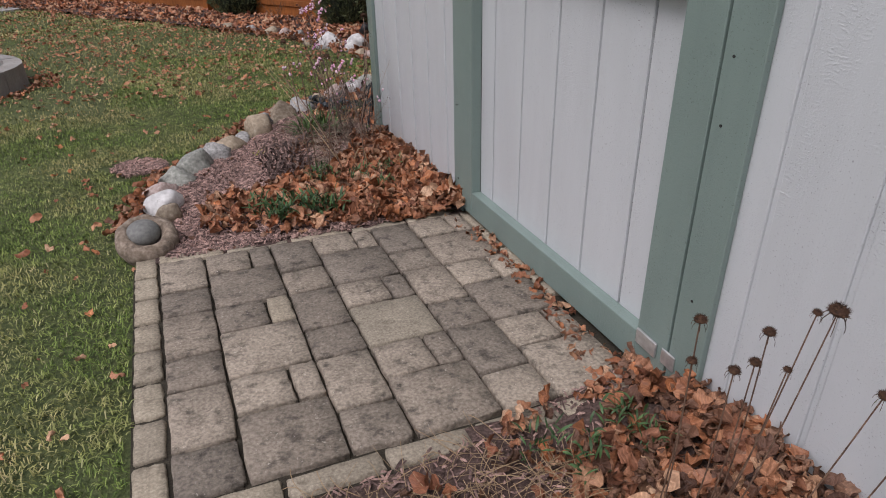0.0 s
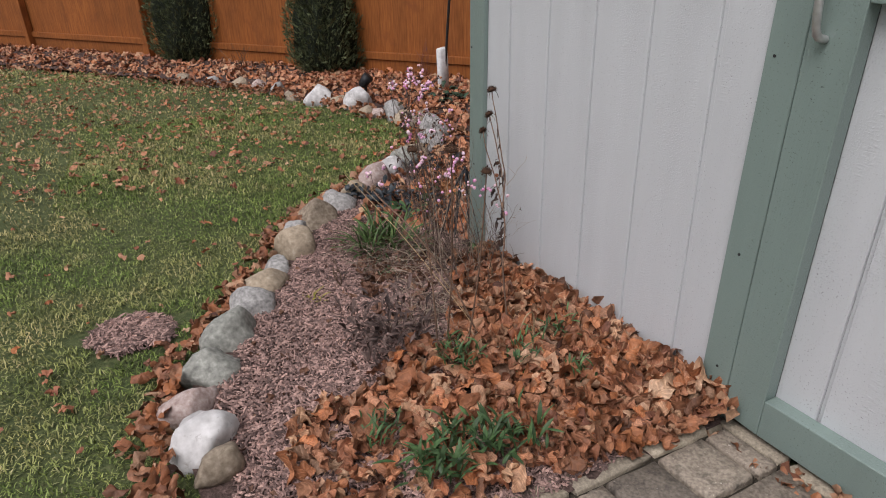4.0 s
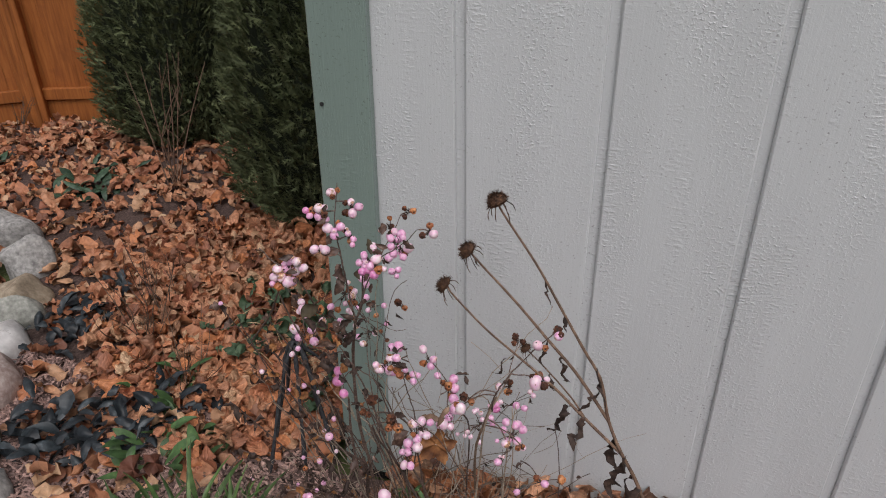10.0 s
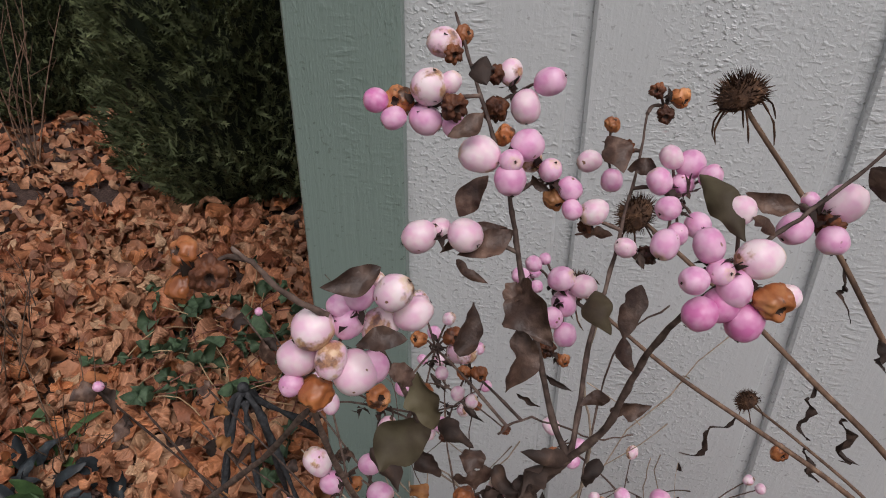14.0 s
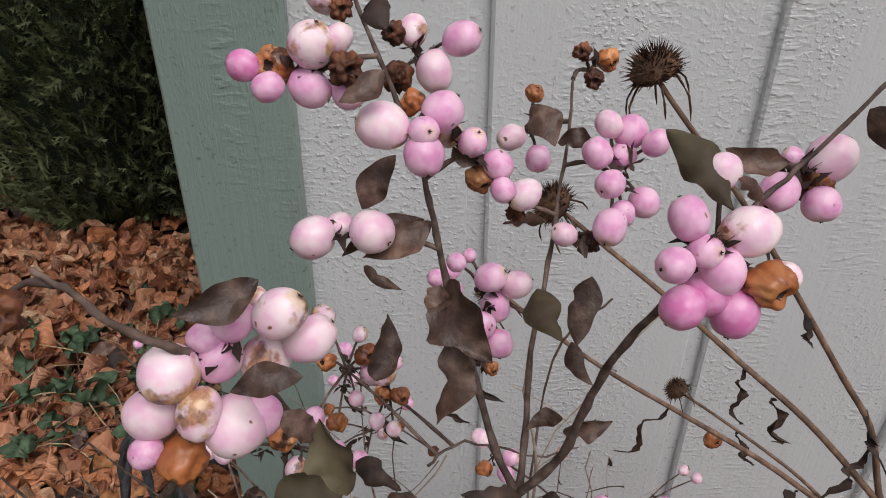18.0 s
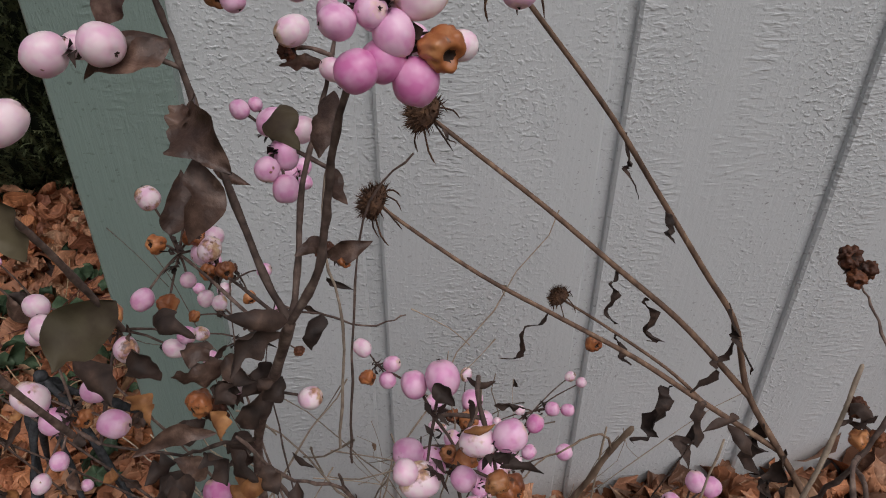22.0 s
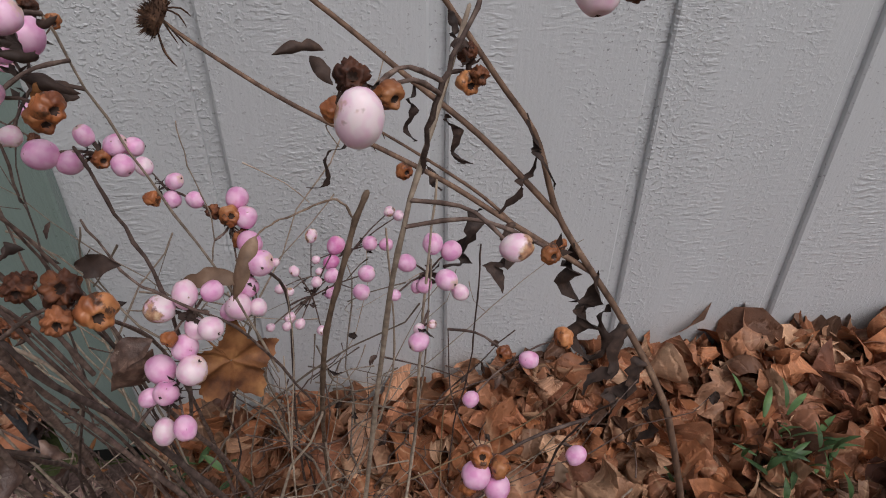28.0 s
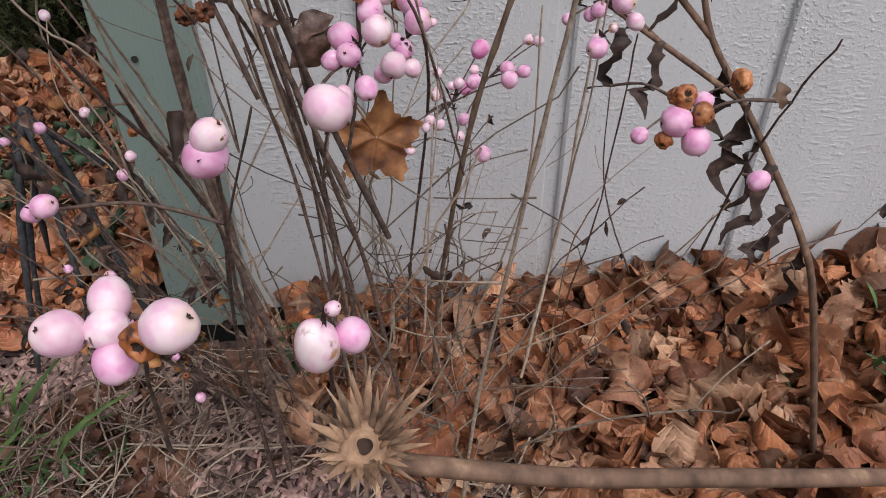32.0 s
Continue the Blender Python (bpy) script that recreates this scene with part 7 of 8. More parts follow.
shrub_leaf((-0.356, -0.204, 0.476), (-0.356, -0.213, 0.474), 0.006, "b")
shrub_leaf((-0.350, -0.188, 0.431), (-0.360, -0.178, 0.425), 0.010, "b")
shrub_leaf((-0.352, -0.209, 0.430), (-0.359, -0.205, 0.422), 0.011, "o")
shrub_leaf((-0.344, -0.210, 0.441), (-0.346, -0.201, 0.434), 0.009, "b")
shrub_leaf((-0.352, -0.194, 0.429), (-0.351, -0.185, 0.439), 0.008, "d")
shrub_leaf((-0.343, -0.149, 0.365), (-0.352, -0.140, 0.361), 0.011, "o")
shrub_leaf((-0.332, -0.176, 0.384), (-0.336, -0.166, 0.380), 0.008, "b")
shrub_leaf((-0.332, -0.161, 0.382), (-0.328, -0.148, 0.382), 0.008, "d")
shrub_leaf((-0.323, -0.204, 0.402), (-0.323, -0.195, 0.411), 0.007, "b")
shrub_leaf((-0.387, -0.285, 0.496), (-0.392, -0.292, 0.500), 0.003, "b")
shrub_leaf((-0.396, -0.286, 0.483), (-0.399, -0.297, 0.483), 0.004, "b")
shrub_leaf((-0.395, -0.284, 0.484), (-0.393, -0.291, 0.484), 0.003, "b")
shrub_leaf((-0.389, -0.279, 0.492), (-0.390, -0.278, 0.501), 0.002, "b")
shrub_leaf((-0.390, -0.277, 0.490), (-0.391, -0.285, 0.493), 0.003, "o")
shrub_leaf((-0.305, -0.259, 0.329), (-0.311, -0.248, 0.329), 0.004, "b")
shrub_leaf((-0.282, -0.196, 0.369), (-0.292, -0.181, 0.363), 0.007, "b")
shrub_leaf((-0.247, -0.214, 0.423), (-0.253, -0.227, 0.420), 0.004, "b")
shrub_leaf((-0.232, -0.183, 0.439), (-0.235, -0.171, 0.429), 0.007, "b")
shrub_leaf((-0.242, -0.229, 0.434), (-0.252, -0.243, 0.433), 0.004, "b")
shrub_leaf((-0.205, -0.175, 0.477), (-0.215, -0.194, 0.470), 0.007, "d")
shrub_leaf((-0.211, -0.183, 0.381), (-0.224, -0.196, 0.375), 0.005, "b")
shrub_leaf((-0.202, -0.160, 0.390), (-0.211, -0.172, 0.383), 0.004, "b")
shrub_leaf((-0.216, -0.168, 0.371), (-0.220, -0.158, 0.360), 0.005, "b")
shrub_leaf((-0.253, -0.203, 0.324), (-0.263, -0.217, 0.323), 0.004, "b")


def thicket():
    """The many thin bare shoots that rise from the shrub's foot, each with a few side twigs."""
    r = random.Random(23)
    for k in range(46):
        a = r.uniform(0, 6.28)
        foot = Vector((-0.2 + 0.13 * math.cos(a) * r.random() ** 0.6 + 0.02, -0.27 + 0.21 * math.sin(a) * r.random() ** 0.6, -0.115))
        lean = Vector((r.uniform(-0.16, 0.13), r.uniform(-0.26, 0.22), 0))
        h = r.uniform(0.16, 0.46)
        if foot.x + lean.x > -0.03:
            lean.x = -0.03 - foot.x
        p1 = foot + Vector((lean.x * 0.3, lean.y * 0.3, h * 0.5))
        p2 = foot + Vector((lean.x, lean.y, h))
        rad = r.uniform(0.0005, 0.0014)
        line = bent([foot, p1, p2], 14)
        kink = 0.006
        line = [p + (Vector((min(0, r.uniform(-kink, kink)), r.uniform(-kink, kink), 0)) if i else Vector((0, 0, 0))) for i, p in enumerate(line)]
        v, f = tube_data(line, [rad * (1.1 - 0.05 * i) * (1.35 if i % 3 == 1 else 1) for i in range(14)], 5)
        for _ in range(r.randint(2, 5)):
            t = r.uniform(0.35, 0.95)
            s = foot.lerp(p1, t * 2) if t < 0.5 else p1.lerp(p2, t * 2 - 1)
            e = s + Vector((r.uniform(-0.05, 0.03), r.uniform(-0.07, 0.07), r.uniform(0.01, 0.07)))
            e.x = min(e.x, -0.02)
            v2, f2 = tube_data(bent([s, s.lerp(e, 0.5) + Vector((-0.003, r.uniform(-0.008, 0.008), r.uniform(-0.004, 0.01))), e], 5), [rad * 0.5] * 4 + [rad * 0.8], 4)
            o = len(v)
            v += v2
            f += [tuple(i + o for i in q) for q in f2]
        for _ in range(r.choice((0, 1, 1, 2, 3))):
            s = line[r.randint(5, 13)]
            e = s + Vector((r.uniform(-0.01, 0.002), r.uniform(-0.012, 0.012), r.uniform(-0.016, 0.004)))
            shrub_leaf(tuple(s), tuple(e), r.uniform(0.003, 0.008), r.choice("bbbdot"))
        under(new("shoot", mesh_of("shoot", v, f, M_STEM if r.random() < 0.38 else M_TWIG, True)), shrub)


thicket()


def sprigs():
    """Thin side shoots at the shrub's back, with small berries and withered leaves towards their tips."""
    r = random.Random(61)
    for k in range(15):
        foot = Vector((-0.18 + r.uniform(-0.03, 0.03), -0.18 + r.uniform(-0.06, 0.05), -0.115))
        tip = Vector((r.uniform(-0.33, -0.17), r.uniform(-0.15, 0.03), r.uniform(0.12, 0.42)))
        line = bent([foot, foot.lerp(tip, 0.5) + Vector((r.uniform(-0.02, 0.02), r.uniform(-0.02, 0.02), 0.02)), tip], 14)
        branch([tuple(p) for p in line[::2]] + [tuple(tip)], 0.0011, 0.0006)
        rows = []
        for _ in range(r.randint(1, 2)):
            p = line[r.randint(7, 13)] + Vector((r.uniform(-0.014, 0.006), r.uniform(-0.014, 0.014), r.uniform(-0.014, 0.008)))
            rows.append((p.x, p.y, p.z, r.uniform(0.0026, 0.0044), r.choice("wppob")))
        bunch(rows)
        for _ in range(r.randint(9, 15)):
            s = line[r.randint(5, 13)]
            e = s + Vector((r.uniform(-0.014, 0.006), r.uniform(-0.016, 0.016), r.uniform(-0.022, 0.006)))
            shrub_leaf(tuple(s), tuple(e), r.uniform(0.005, 0.014), r.choice("bbbddo"))


sprigs()


def thatch(n, seed, box_, label, length=(0.05, 0.2), up=0.25, material=None):
    """Broken dry stems and grass lying criss-cross on the ground."""
    r = random.Random(seed)
    verts, faces = [], []
    for k in range(n):
        x, y = r.uniform(box_[0], box_[1]), r.uniform(box_[2], box_[3])
        z = float(bed_z(x, y)) + r.uniform(0.0, 0.03)
        a, ln = r.uniform(0, 6.28), r.uniform(*length)
        d = Vector((math.cos(a), math.sin(a), r.uniform(-0.05, up)))
        p = Vector((x, y, z))
        q = p + d * ln
        q.x = min(q.x, -0.025)
        m = p.lerp(q, 0.5) + Vector((r.uniform(-0.014, 0.0), r.uniform(-0.014, 0.014), r.uniform(0, 0.024)))
        rad = r.uniform(0.0004, 0.0013)
        v, f = tube_data(bent([p, m, q], 5), [rad] * 5, 4)
        o = len(verts)
        verts += v
        faces += [tuple(i + o for i in t) for t in f]
    ob = new("dry_stem_litter", mesh_of("dry_stem_litter", verts, faces, material or M_STRAW, True))
    return tagged(ob, label, "dry stems", kind="stuff")


thatch(300, 41, (-0.42, -0.06, -0.5, 0.05), "tangle of thin dry stems under the berry shrub", (0.03, 0.12), 0.45, M_TWIG)
thatch(120, 44, (-0.44, -0.06, -0.5, 0.1), "tangle of dark dry stems under the berry shrub", (0.03, 0.12), 0.4, M_STEM)
thatch(330, 46, (-0.5, -0.1, -0.8, -0.38), "thin dry stems lying over the drift of leaves", (0.04, 0.13), 0.3, M_TWIG)
thatch(150, 47, (-0.5, -0.1, -0.75, -0.3), "thin dark stems lying over the drift of leaves", (0.04, 0.12), 0.3, M_STEM)
thatch(300, 42, (-0.5, -0.15, -0.1, 0.3), "dry straw and stem litter on the mulch", (0.03, 0.12), 0.5, M_STEM)
thatch(160, 45, (-0.5, -0.15, -0.12, 0.25), "pale dry stem litter behind the shrub", (0.03, 0.12), 0.5, M_TWIG)
thatch(520, 43, (-0.95, -0.38, -3.1, -2.6), "pale dry grass beside the landing", (0.04, 0.12), 0.5)


# ---- dead coneflowers ----
def coneflower(line, r0, r1, head_dir, size, label, withered=(), group="dead coneflowers", ball=False):
    """A dead coneflower: stalk, bristly seed head, and withered leaves hanging from the stalk."""
    foot = Vector(line[-1])
    plant = thing("dead_coneflower", label, "flower", *foot, group=group)
    home = Matrix.Translation(-foot)
    n = max(10, 4 * len(line))
    pts = bent(line, n)
    v, f = tube_data(pts, [r0 + (r1 - r0) * i / (n - 1) for i in range(n)], 7)
    ob = new("stalk", mesh_of("stalk", v, f, M_STALK, True))
    ob.parent, ob.matrix_basis = plant, home
    if size:
        top = Vector(line[0])
        d = Vector(head_dir).normalized()
        verts, faces = [], []
        r = random.Random(int(abs(top.x * 1000) + abs(top.y * 777)))
        side = d.orthogonal().normalized()
        other = d.cross(side)
        # a domed core
        rings, seg = 6, 12
        for i in range(rings + 1):
            w = math.pi * 0.5 * i / rings
            rad = size * 0.42 * math.cos(w) if i else size * 0.34
            for k in range(seg):
                a = 2 * math.pi * k / seg
                verts.append(top + d * (size * 0.4 * math.sin(w)) + (side * math.cos(a) + other * math.sin(a)) * max(rad, 0.0004))
            if i:
                o = (i - 1) * seg
                faces += [(o + k, o + (k + 1) % seg, o + seg + (k + 1) % seg, o + seg + k) for k in range(seg)]
        # stiff bristles
        for k in range(360):
            a = r.uniform(0, 6.28)
            w = math.asin(r.uniform(-0.7 if ball else -0.12, 1))
            e = d * math.sin(w) + (side * math.cos(a) + other * math.sin(a)) * math.cos(w)
            p = top + d * size * 0.05 + e * size * 0.36
            q = top + d * size * 0.05 + e * size * r.uniform(0.44, 0.58) + Vector((r.uniform(-1, 1), r.uniform(-1, 1), r.uniform(-1, 1))) * size * 0.05
            s = e.orthogonal().normalized() * size * 0.014
            o = len(verts)
            verts += [p - s, p + s, q, p + e.cross(s)]
            faces += [(o, o + 1, o + 2, o + 2), (o + 1, o + 3, o + 2, o + 2)]
        # drooping shrivelled bracts
        for k in range(0 if ball else 6):
            a = 6.28 * k / 6 + r.uniform(-0.2, 0.2)
            e = side * math.cos(a) + other * math.sin(a)
            p = top + e * size * 0.3
            q = top + e * size * 0.55 - d * size * r.uniform(0.2, 0.5) + Vector((0, 0, -size * r.uniform(0.1, 0.5)))
            v2, f2 = tube_data(bent([p, p.lerp(q, 0.5) + e * size * 0.1, q], 5), [size * 0.02] * 4 + [size * 0.006], 4)
            o = len(verts)
            verts += v2
            faces += [tuple(i + o for i in t) for t in f2]
        faces = [t if len(set(t)) == 4 else t for t in faces]
        me = bpy.data.meshes.new("seed_head")
        me.from_pydata([tuple(p) for p in verts], [], [tuple(dict.fromkeys(t)) for t in faces])
        me.materials.append(M_SEED)
        hd = new("seed_head", me)
        hd.parent, hd.matrix_basis = plant, home
        tagged(hd, "dark brown bristly seed head")
    for t, ln, w in withered:
        p = pts[int(t * (n - 1))]
        rr = random.Random(int(t * 1000))
        q = p + Vector((rr.uniform(-0.02, 0.0), rr.uniform(-0.02, 0.03), -ln))
        # a dry ribbon that curls and twists as it hangs
        m, phase, turns = 22, rr.uniform(0, 6.28), rr.uniform(1.2, 2.6)
        verts, faces = [], []
        for i in range(m + 1):
            s = i / m
            swing = rr.uniform(0.1, 0.16) * ln * math.sin(6.28 * turns * s + phase) * s
            c = p.lerp(q, s) + Vector((0.5 * swing, swing, 0.1 * ln * math.sin(9 * s + phase)))
            tw = phase + 3.1 * turns * s
            d = Vector((math.cos(tw), math.sin(tw), 0.25 * math.sin(2 * tw)))
            half = 0.42 * w * max(0.08, math.sin(math.pi * min(1, s * 0.9 + 0.08)) ** 0.8) * rr.uniform(0.5, 1.3)
            fold = Vector((-d.y, d.x, 0)) * half * 0.7
            verts += [c - d * half, c + fold, c + d * half]
            if i:
                o = 3 * (i - 1)
                faces += [(o, o + 1, o + 4, o + 3), (o + 1, o + 2, o + 5, o + 4)]
        me = mesh_of("withered_leaf", verts, faces, LEAF_TONES["b"], True)
        lf = new("withered_leaf", me)
        lf.parent, lf.matrix_basis = plant, home
        tagged(lf, "curled black withered leaf")
    return plant


def join_flower(plant, line, r0, r1, head_dir, size, withered):
    """A side stalk with its own head, grown out of a coneflower's main stalk."""
    side = coneflower(line, r0, r1, head_dir, size, "side stalk", withered)
    shift = Matrix.Translation(side.location - plant.location)
    for ob in list(side.children):
        basis = ob.matrix_basis.copy()
        ob.parent = plant
        ob.matrix_basis = shift @ basis
    bpy.data.objects.remove(side)


FOOT = (-0.265, -0.665, -0.09)
tall = coneflower([(-0.123, -0.328, 0.548), (-0.128, -0.338, 0.535), (-0.143, -0.388, 0.477), (-0.154, -0.421, 0.432), (-0.167, -0.462, 0.375), (-0.174, -0.489, 0.337), (-0.187, -0.506, 0.285),
                   (-0.205, -0.528, 0.250), (-0.214, -0.555, 0.210), (-0.236, -0.587, 0.155), (-0.252, -0.606, 0.104), FOOT], 0.0014, 0.003, (0.0, 0.45, 0.9), 0.034,
                  "tall dead coneflower with dark seed heads leaning along the wall", ((0.22, 0.035, 0.006), (0.3, 0.02, 0.007), (0.44, 0.04, 0.008), (0.48, 0.045, 0.009), (0.6, 0.05, 0.02), (0.66, 0.06, 0.022), (0.71, 0.06, 0.014), (0.76, 0.055, 0.018), (0.8, 0.05, 0.02), (0.85, 0.06, 0.016)))
join_flower(tall, [(-0.103, -0.286, 0.458), (-0.112, -0.308, 0.443), (-0.129, -0.361, 0.405), (-0.147, -0.409, 0.368), (-0.165, -0.457, 0.331), (-0.188, -0.507, 0.282)], 0.0014, 0.0024,
            (-0.25, 0.7, 0.6), 0.032, ((0.12, 0.012, 0.004), (0.62, 0.035, 0.009), (0.72, 0.045, 0.014)))
join_flower(tall, [(-0.106, -0.253, 0.396), (-0.115, -0.270, 0.385), (-0.135, -0.321, 0.355), (-0.151, -0.373, 0.330), (-0.169, -0.427, 0.305), (-0.185, -0.469, 0.281), (-0.206, -0.532, 0.244)], 0.0012, 0.0022,
            (-0.1, 0.8, 0.5), 0.031, ((0.5, 0.04, 0.007), (0.78, 0.05, 0.016), (0.86, 0.045, 0.018)))
join_flower(tall, [(-0.129, -0.381, 0.328), (-0.144, -0.411, 0.314), (-0.169, -0.452, 0.294), (-0.186, -0.475, 0.278)], 0.0009, 0.0014, (0, 0.6, 0.7), 0.019, ((0.4, 0.02, 0.009),))
for top, foot, size in (((-0.572, -0.679, 0.545), (-0.53, -0.715, -0.08), 0.03), ((-0.554, -0.84, 0.592), (-0.5, -0.7, -0.08), 0.034), ((-0.418, -0.772, 0.489), (-0.46, -0.74, -0.08), 0.03)):
    mid = tuple(0.5 * (a + b) + o for a, b, o in zip(top, foot, (0.006, -0.008, 0)))
    coneflower([top, mid, foot], 0.0016, 0.0026, (top[0] - foot[0], top[1] - foot[1], 0.7), size, "upright dead coneflower with a round bristly dark head", ((0.5, 0.03, 0.008),), ball=True)
for top, foot, size in (((-0.399, -3.0, 0.623), (-0.375, -2.96, 0.08), 0.027), ((-0.305, -3.04, 0.6), (-0.27, -2.99, 0.07), 0.027), ((-0.356, -3.04, 0.546), (-0.345, -3.0, 0.07), 0.026), ((-0.33, -3.05, 0.56), (-0.31, -3.0, 0.07), 0.025),
                        ((-0.228, -3.077, 0.637), (-0.30, -3.03, 0.07), 0.042), ((-0.245, -3.06, 0.63), (-0.305, -3.01, 0.07), 0.02), ((-0.30, -3.08, 0.56), (-0.315, -3.02, 0.07), 0.018), ((-0.2, -3.16, 0.54), (-0.27, -3.08, 0.07), 0.028),
                        ((-0.42, -3.02, 0.57), (-0.4, -2.99, 0.08), 0.022), ((-0.15, -3.2, 0.50), (-0.2, -3.12, 0.07), 0.03)):
    mid = tuple(0.5 * (a + b) + o for a, b, o in zip(top, foot, (0.004, -0.006, 0)))
    coneflower([top, mid, foot], 0.0011, 0.0016, (top[0] - foot[0], top[1] - foot[1], 0.6), size * 0.8, "dead coneflower standing in the bed beside the landing", (), "dead coneflowers by the landing")


# ---- a maple leaf caught in the shrub, and a fallen seed head ----
M_MAPLE = surface("brown_maple_leaf", [(0.3, (0.09, 0.034, 0.016)), (0.5, (0.24, 0.1, 0.038)), (0.7, (0.42, 0.2, 0.075))], fine=70, coarse=30, rough=0.6, bump=0.8, dist=0.0015)


def caught_leaf():
    """A dry maple leaf: five pointed, toothed lobes round its stalk's end, cupped and rippled."""
    axis = Vector((-0.1, -0.5, -0.85)).normalized()
    out = Vector((-0.9, -0.1, 0.35))
    out = (out - axis * out.dot(axis)).normalized()
    side = axis.cross(out)
    at = Vector((-0.268, -0.288, 0.252))
    rings, seg = 9, 90
    verts, faces = [], []
    for i in range(rings + 1):
        rho = max(0.02, i / rings)
        for k in range(seg):
            phi = -math.pi + 2 * math.pi * k / seg
            lobe = (1 - abs(math.sin(2.5 * phi))) ** 0.75
            reach = 0.0185 + 0.0105 * lobe * (1.15 if abs(phi) < 0.7 else 1.0) + 0.0012 * math.sin(23 * phi)
            if abs(phi) > 2.6:
                reach *= 0.72
            x, y = rho * reach * math.sin(phi), rho * reach * math.cos(phi)
            rib = 0.0022 * rho * math.cos(5 * phi)
            cup = 9.0 * (x * x + 0.5 * y * y) - 7.0 * max(0.0, -x) ** 2 + 0.0022 * rho * rho * math.sin(7 * phi + 1.3) + 0.0006 * math.sin(900 * x) * math.cos(700 * y)
            verts.append(at + side * x + axis * (y + 0.004) + out * (cup - rib))
        if i:
            o = (i - 1) * seg
            faces += [(o + k, o + (k + 1) % seg, o + seg + (k + 1) % seg, o + seg + k) for k in range(seg)]
    v, f = tube_data(bent([at - axis * 0.022 + out * 0.004, at - axis * 0.01 + out * 0.003, at], 6), [0.0006] * 6, 5)
    o = len(verts)
    verts += v
    faces += [tuple(i + o for i in q) for q in f]
    ob = new("maple_leaf", mesh_of("maple_leaf", verts, faces, M_MAPLE, True))
    tagged(ob, "brown curled maple leaf caught among the shrub's stems", "leaf")


caught_leaf()


M_RUFF = surface("brown_straw_bract", [(0.3, (0.13, 0.078, 0.05)), (0.6, (0.29, 0.19, 0.125)), (0.8, (0.48, 0.36, 0.26))], fine=200, coarse=40, rough=0.75, bump=0.5, rand="object", amount=0.5)


def fallen_head():
    """A broken coneflower: the woody stalk lies across the twigs, its pale bracts spread like a ruff."""
    c = Vector((-0.530, -0.307, 0.302))
    plant = thing("broken_coneflower", "broken straw-coloured coneflower head with stiff spread bracts", "flower", c.x, c.y, c.z)
    v, f = tube_data(bent([(0.0, -0.006, -0.006), (0.004, -0.05, -0.018), (0.012, -0.11, -0.03), (0.03, -0.2, -0.06), (0.1, -0.3, -0.2), (0.16, -0.36, -0.38)], 22), [0.0026] * 22, 8)
    st = new("stalk", mesh_of("stalk", v, f, M_STALK, True))
    st.parent = plant
    r = random.Random(9)
    d = Vector((-0.62, 0.1, 0.78)).normalized()
    a1 = d.orthogonal().normalized()
    a2 = d.cross(a1)
    for k in range(110):
        a = 6.28 * k / 110 + r.uniform(-0.25, 0.25)
        e = (a1 * math.cos(a) + a2 * math.sin(a))
        up = r.uniform(-0.5, 1.1)
        e = (e + d * up).normalized()
        s = e.cross(d).normalized()
        p, ln, w = e * 0.0045, r.uniform(0.004, 0.013) * (1.25 if e.z > 0.35 else 0.8), r.uniform(0.0004, 0.0009)
        q = e * (0.0045 + ln) + Vector((r.uniform(-0.002, 0.002), r.uniform(-0.003, 0.003), r.uniform(0, 0.005)))
        m = p.lerp(q, 0.5)
        verts = [p - s * w, p + s * w, m + s * w * 1.2, q, m - s * w * 1.2, m + d * w]
        br = new("bract", mesh_of("bract", verts, [(0, 1, 5), (1, 2, 5), (2, 3, 5), (3, 4, 5), (4, 0, 5)], M_RUFF))
        br.parent = plant
    bm = bmesh.new()
    bmesh.ops.create_uvsphere(bm, u_segments=20, v_segments=10, radius=0.0062)
    for q in bm.verts:
        q.co *= 1 + 0.14 * math.sin(23 * math.atan2(q.co.y, q.co.x)) * math.cos(900 * q.co.z)
        if q.co.z > 0.0052:
            q.co.z -= 0.004
    hd = smooth(part("disc", bm, M_RUFF, plant, "hollow straw-coloured disc"))
    hd.data.materials.append(M_CALYX)
    for f in hd.data.polygons:
        f.material_index = 1 if f.center.z > 0.0009 and math.hypot(f.center.x, f.center.y) < 0.0024 else 0
    hd.matrix_basis = d.to_track_quat("Z", "Y").to_matrix().to_4x4()


fallen_head()

# ---- low plants of the bed ----
M_LILY = surface("green_strap_leaf", [(0.3, (0.035, 0.07, 0.02)), (0.6, (0.075, 0.13, 0.04)), (0.8, (0.15, 0.2, 0.07))], fine=60, coarse=9, rough=0.45, bump=0.2, rand="object", amount=0.4)
M_FROST = surface("frost_blackened_leaf", [(0.3, (0.012, 0.015, 0.018)), (0.6, (0.035, 0.045, 0.052)), (0.8, (0.1, 0.125, 0.145))], fine=60, coarse=20, rough=0.45, bump=0.5, rand="object", amount=0.5)
M_WITHER = surface("purple_brown_withered_leaf", [(0.3, (0.05, 0.034, 0.03)), (0.6, (0.13, 0.09, 0.08)), (0.8, (0.25, 0.185, 0.17))], fine=80, coarse=20, rough=0.7, bump=0.5, rand="object", amount=0.5)
M_YELLOW = surface("yellow_green_leaf", [(0.3, (0.2, 0.19, 0.03)), (0.7, (0.45, 0.4, 0.09))], fine=80, coarse=20, rough=0.6, bump=0.3, rand="object", amount=0.3)
M_HERB = surface("small_green_leaf", [(0.3, (0.03, 0.065, 0.025)), (0.6, (0.065, 0.125, 0.045)), (0.8, (0.13, 0.2, 0.08))], fine=60, coarse=20, rough=0.5, bump=0.3, rand="object", amount=0.4)
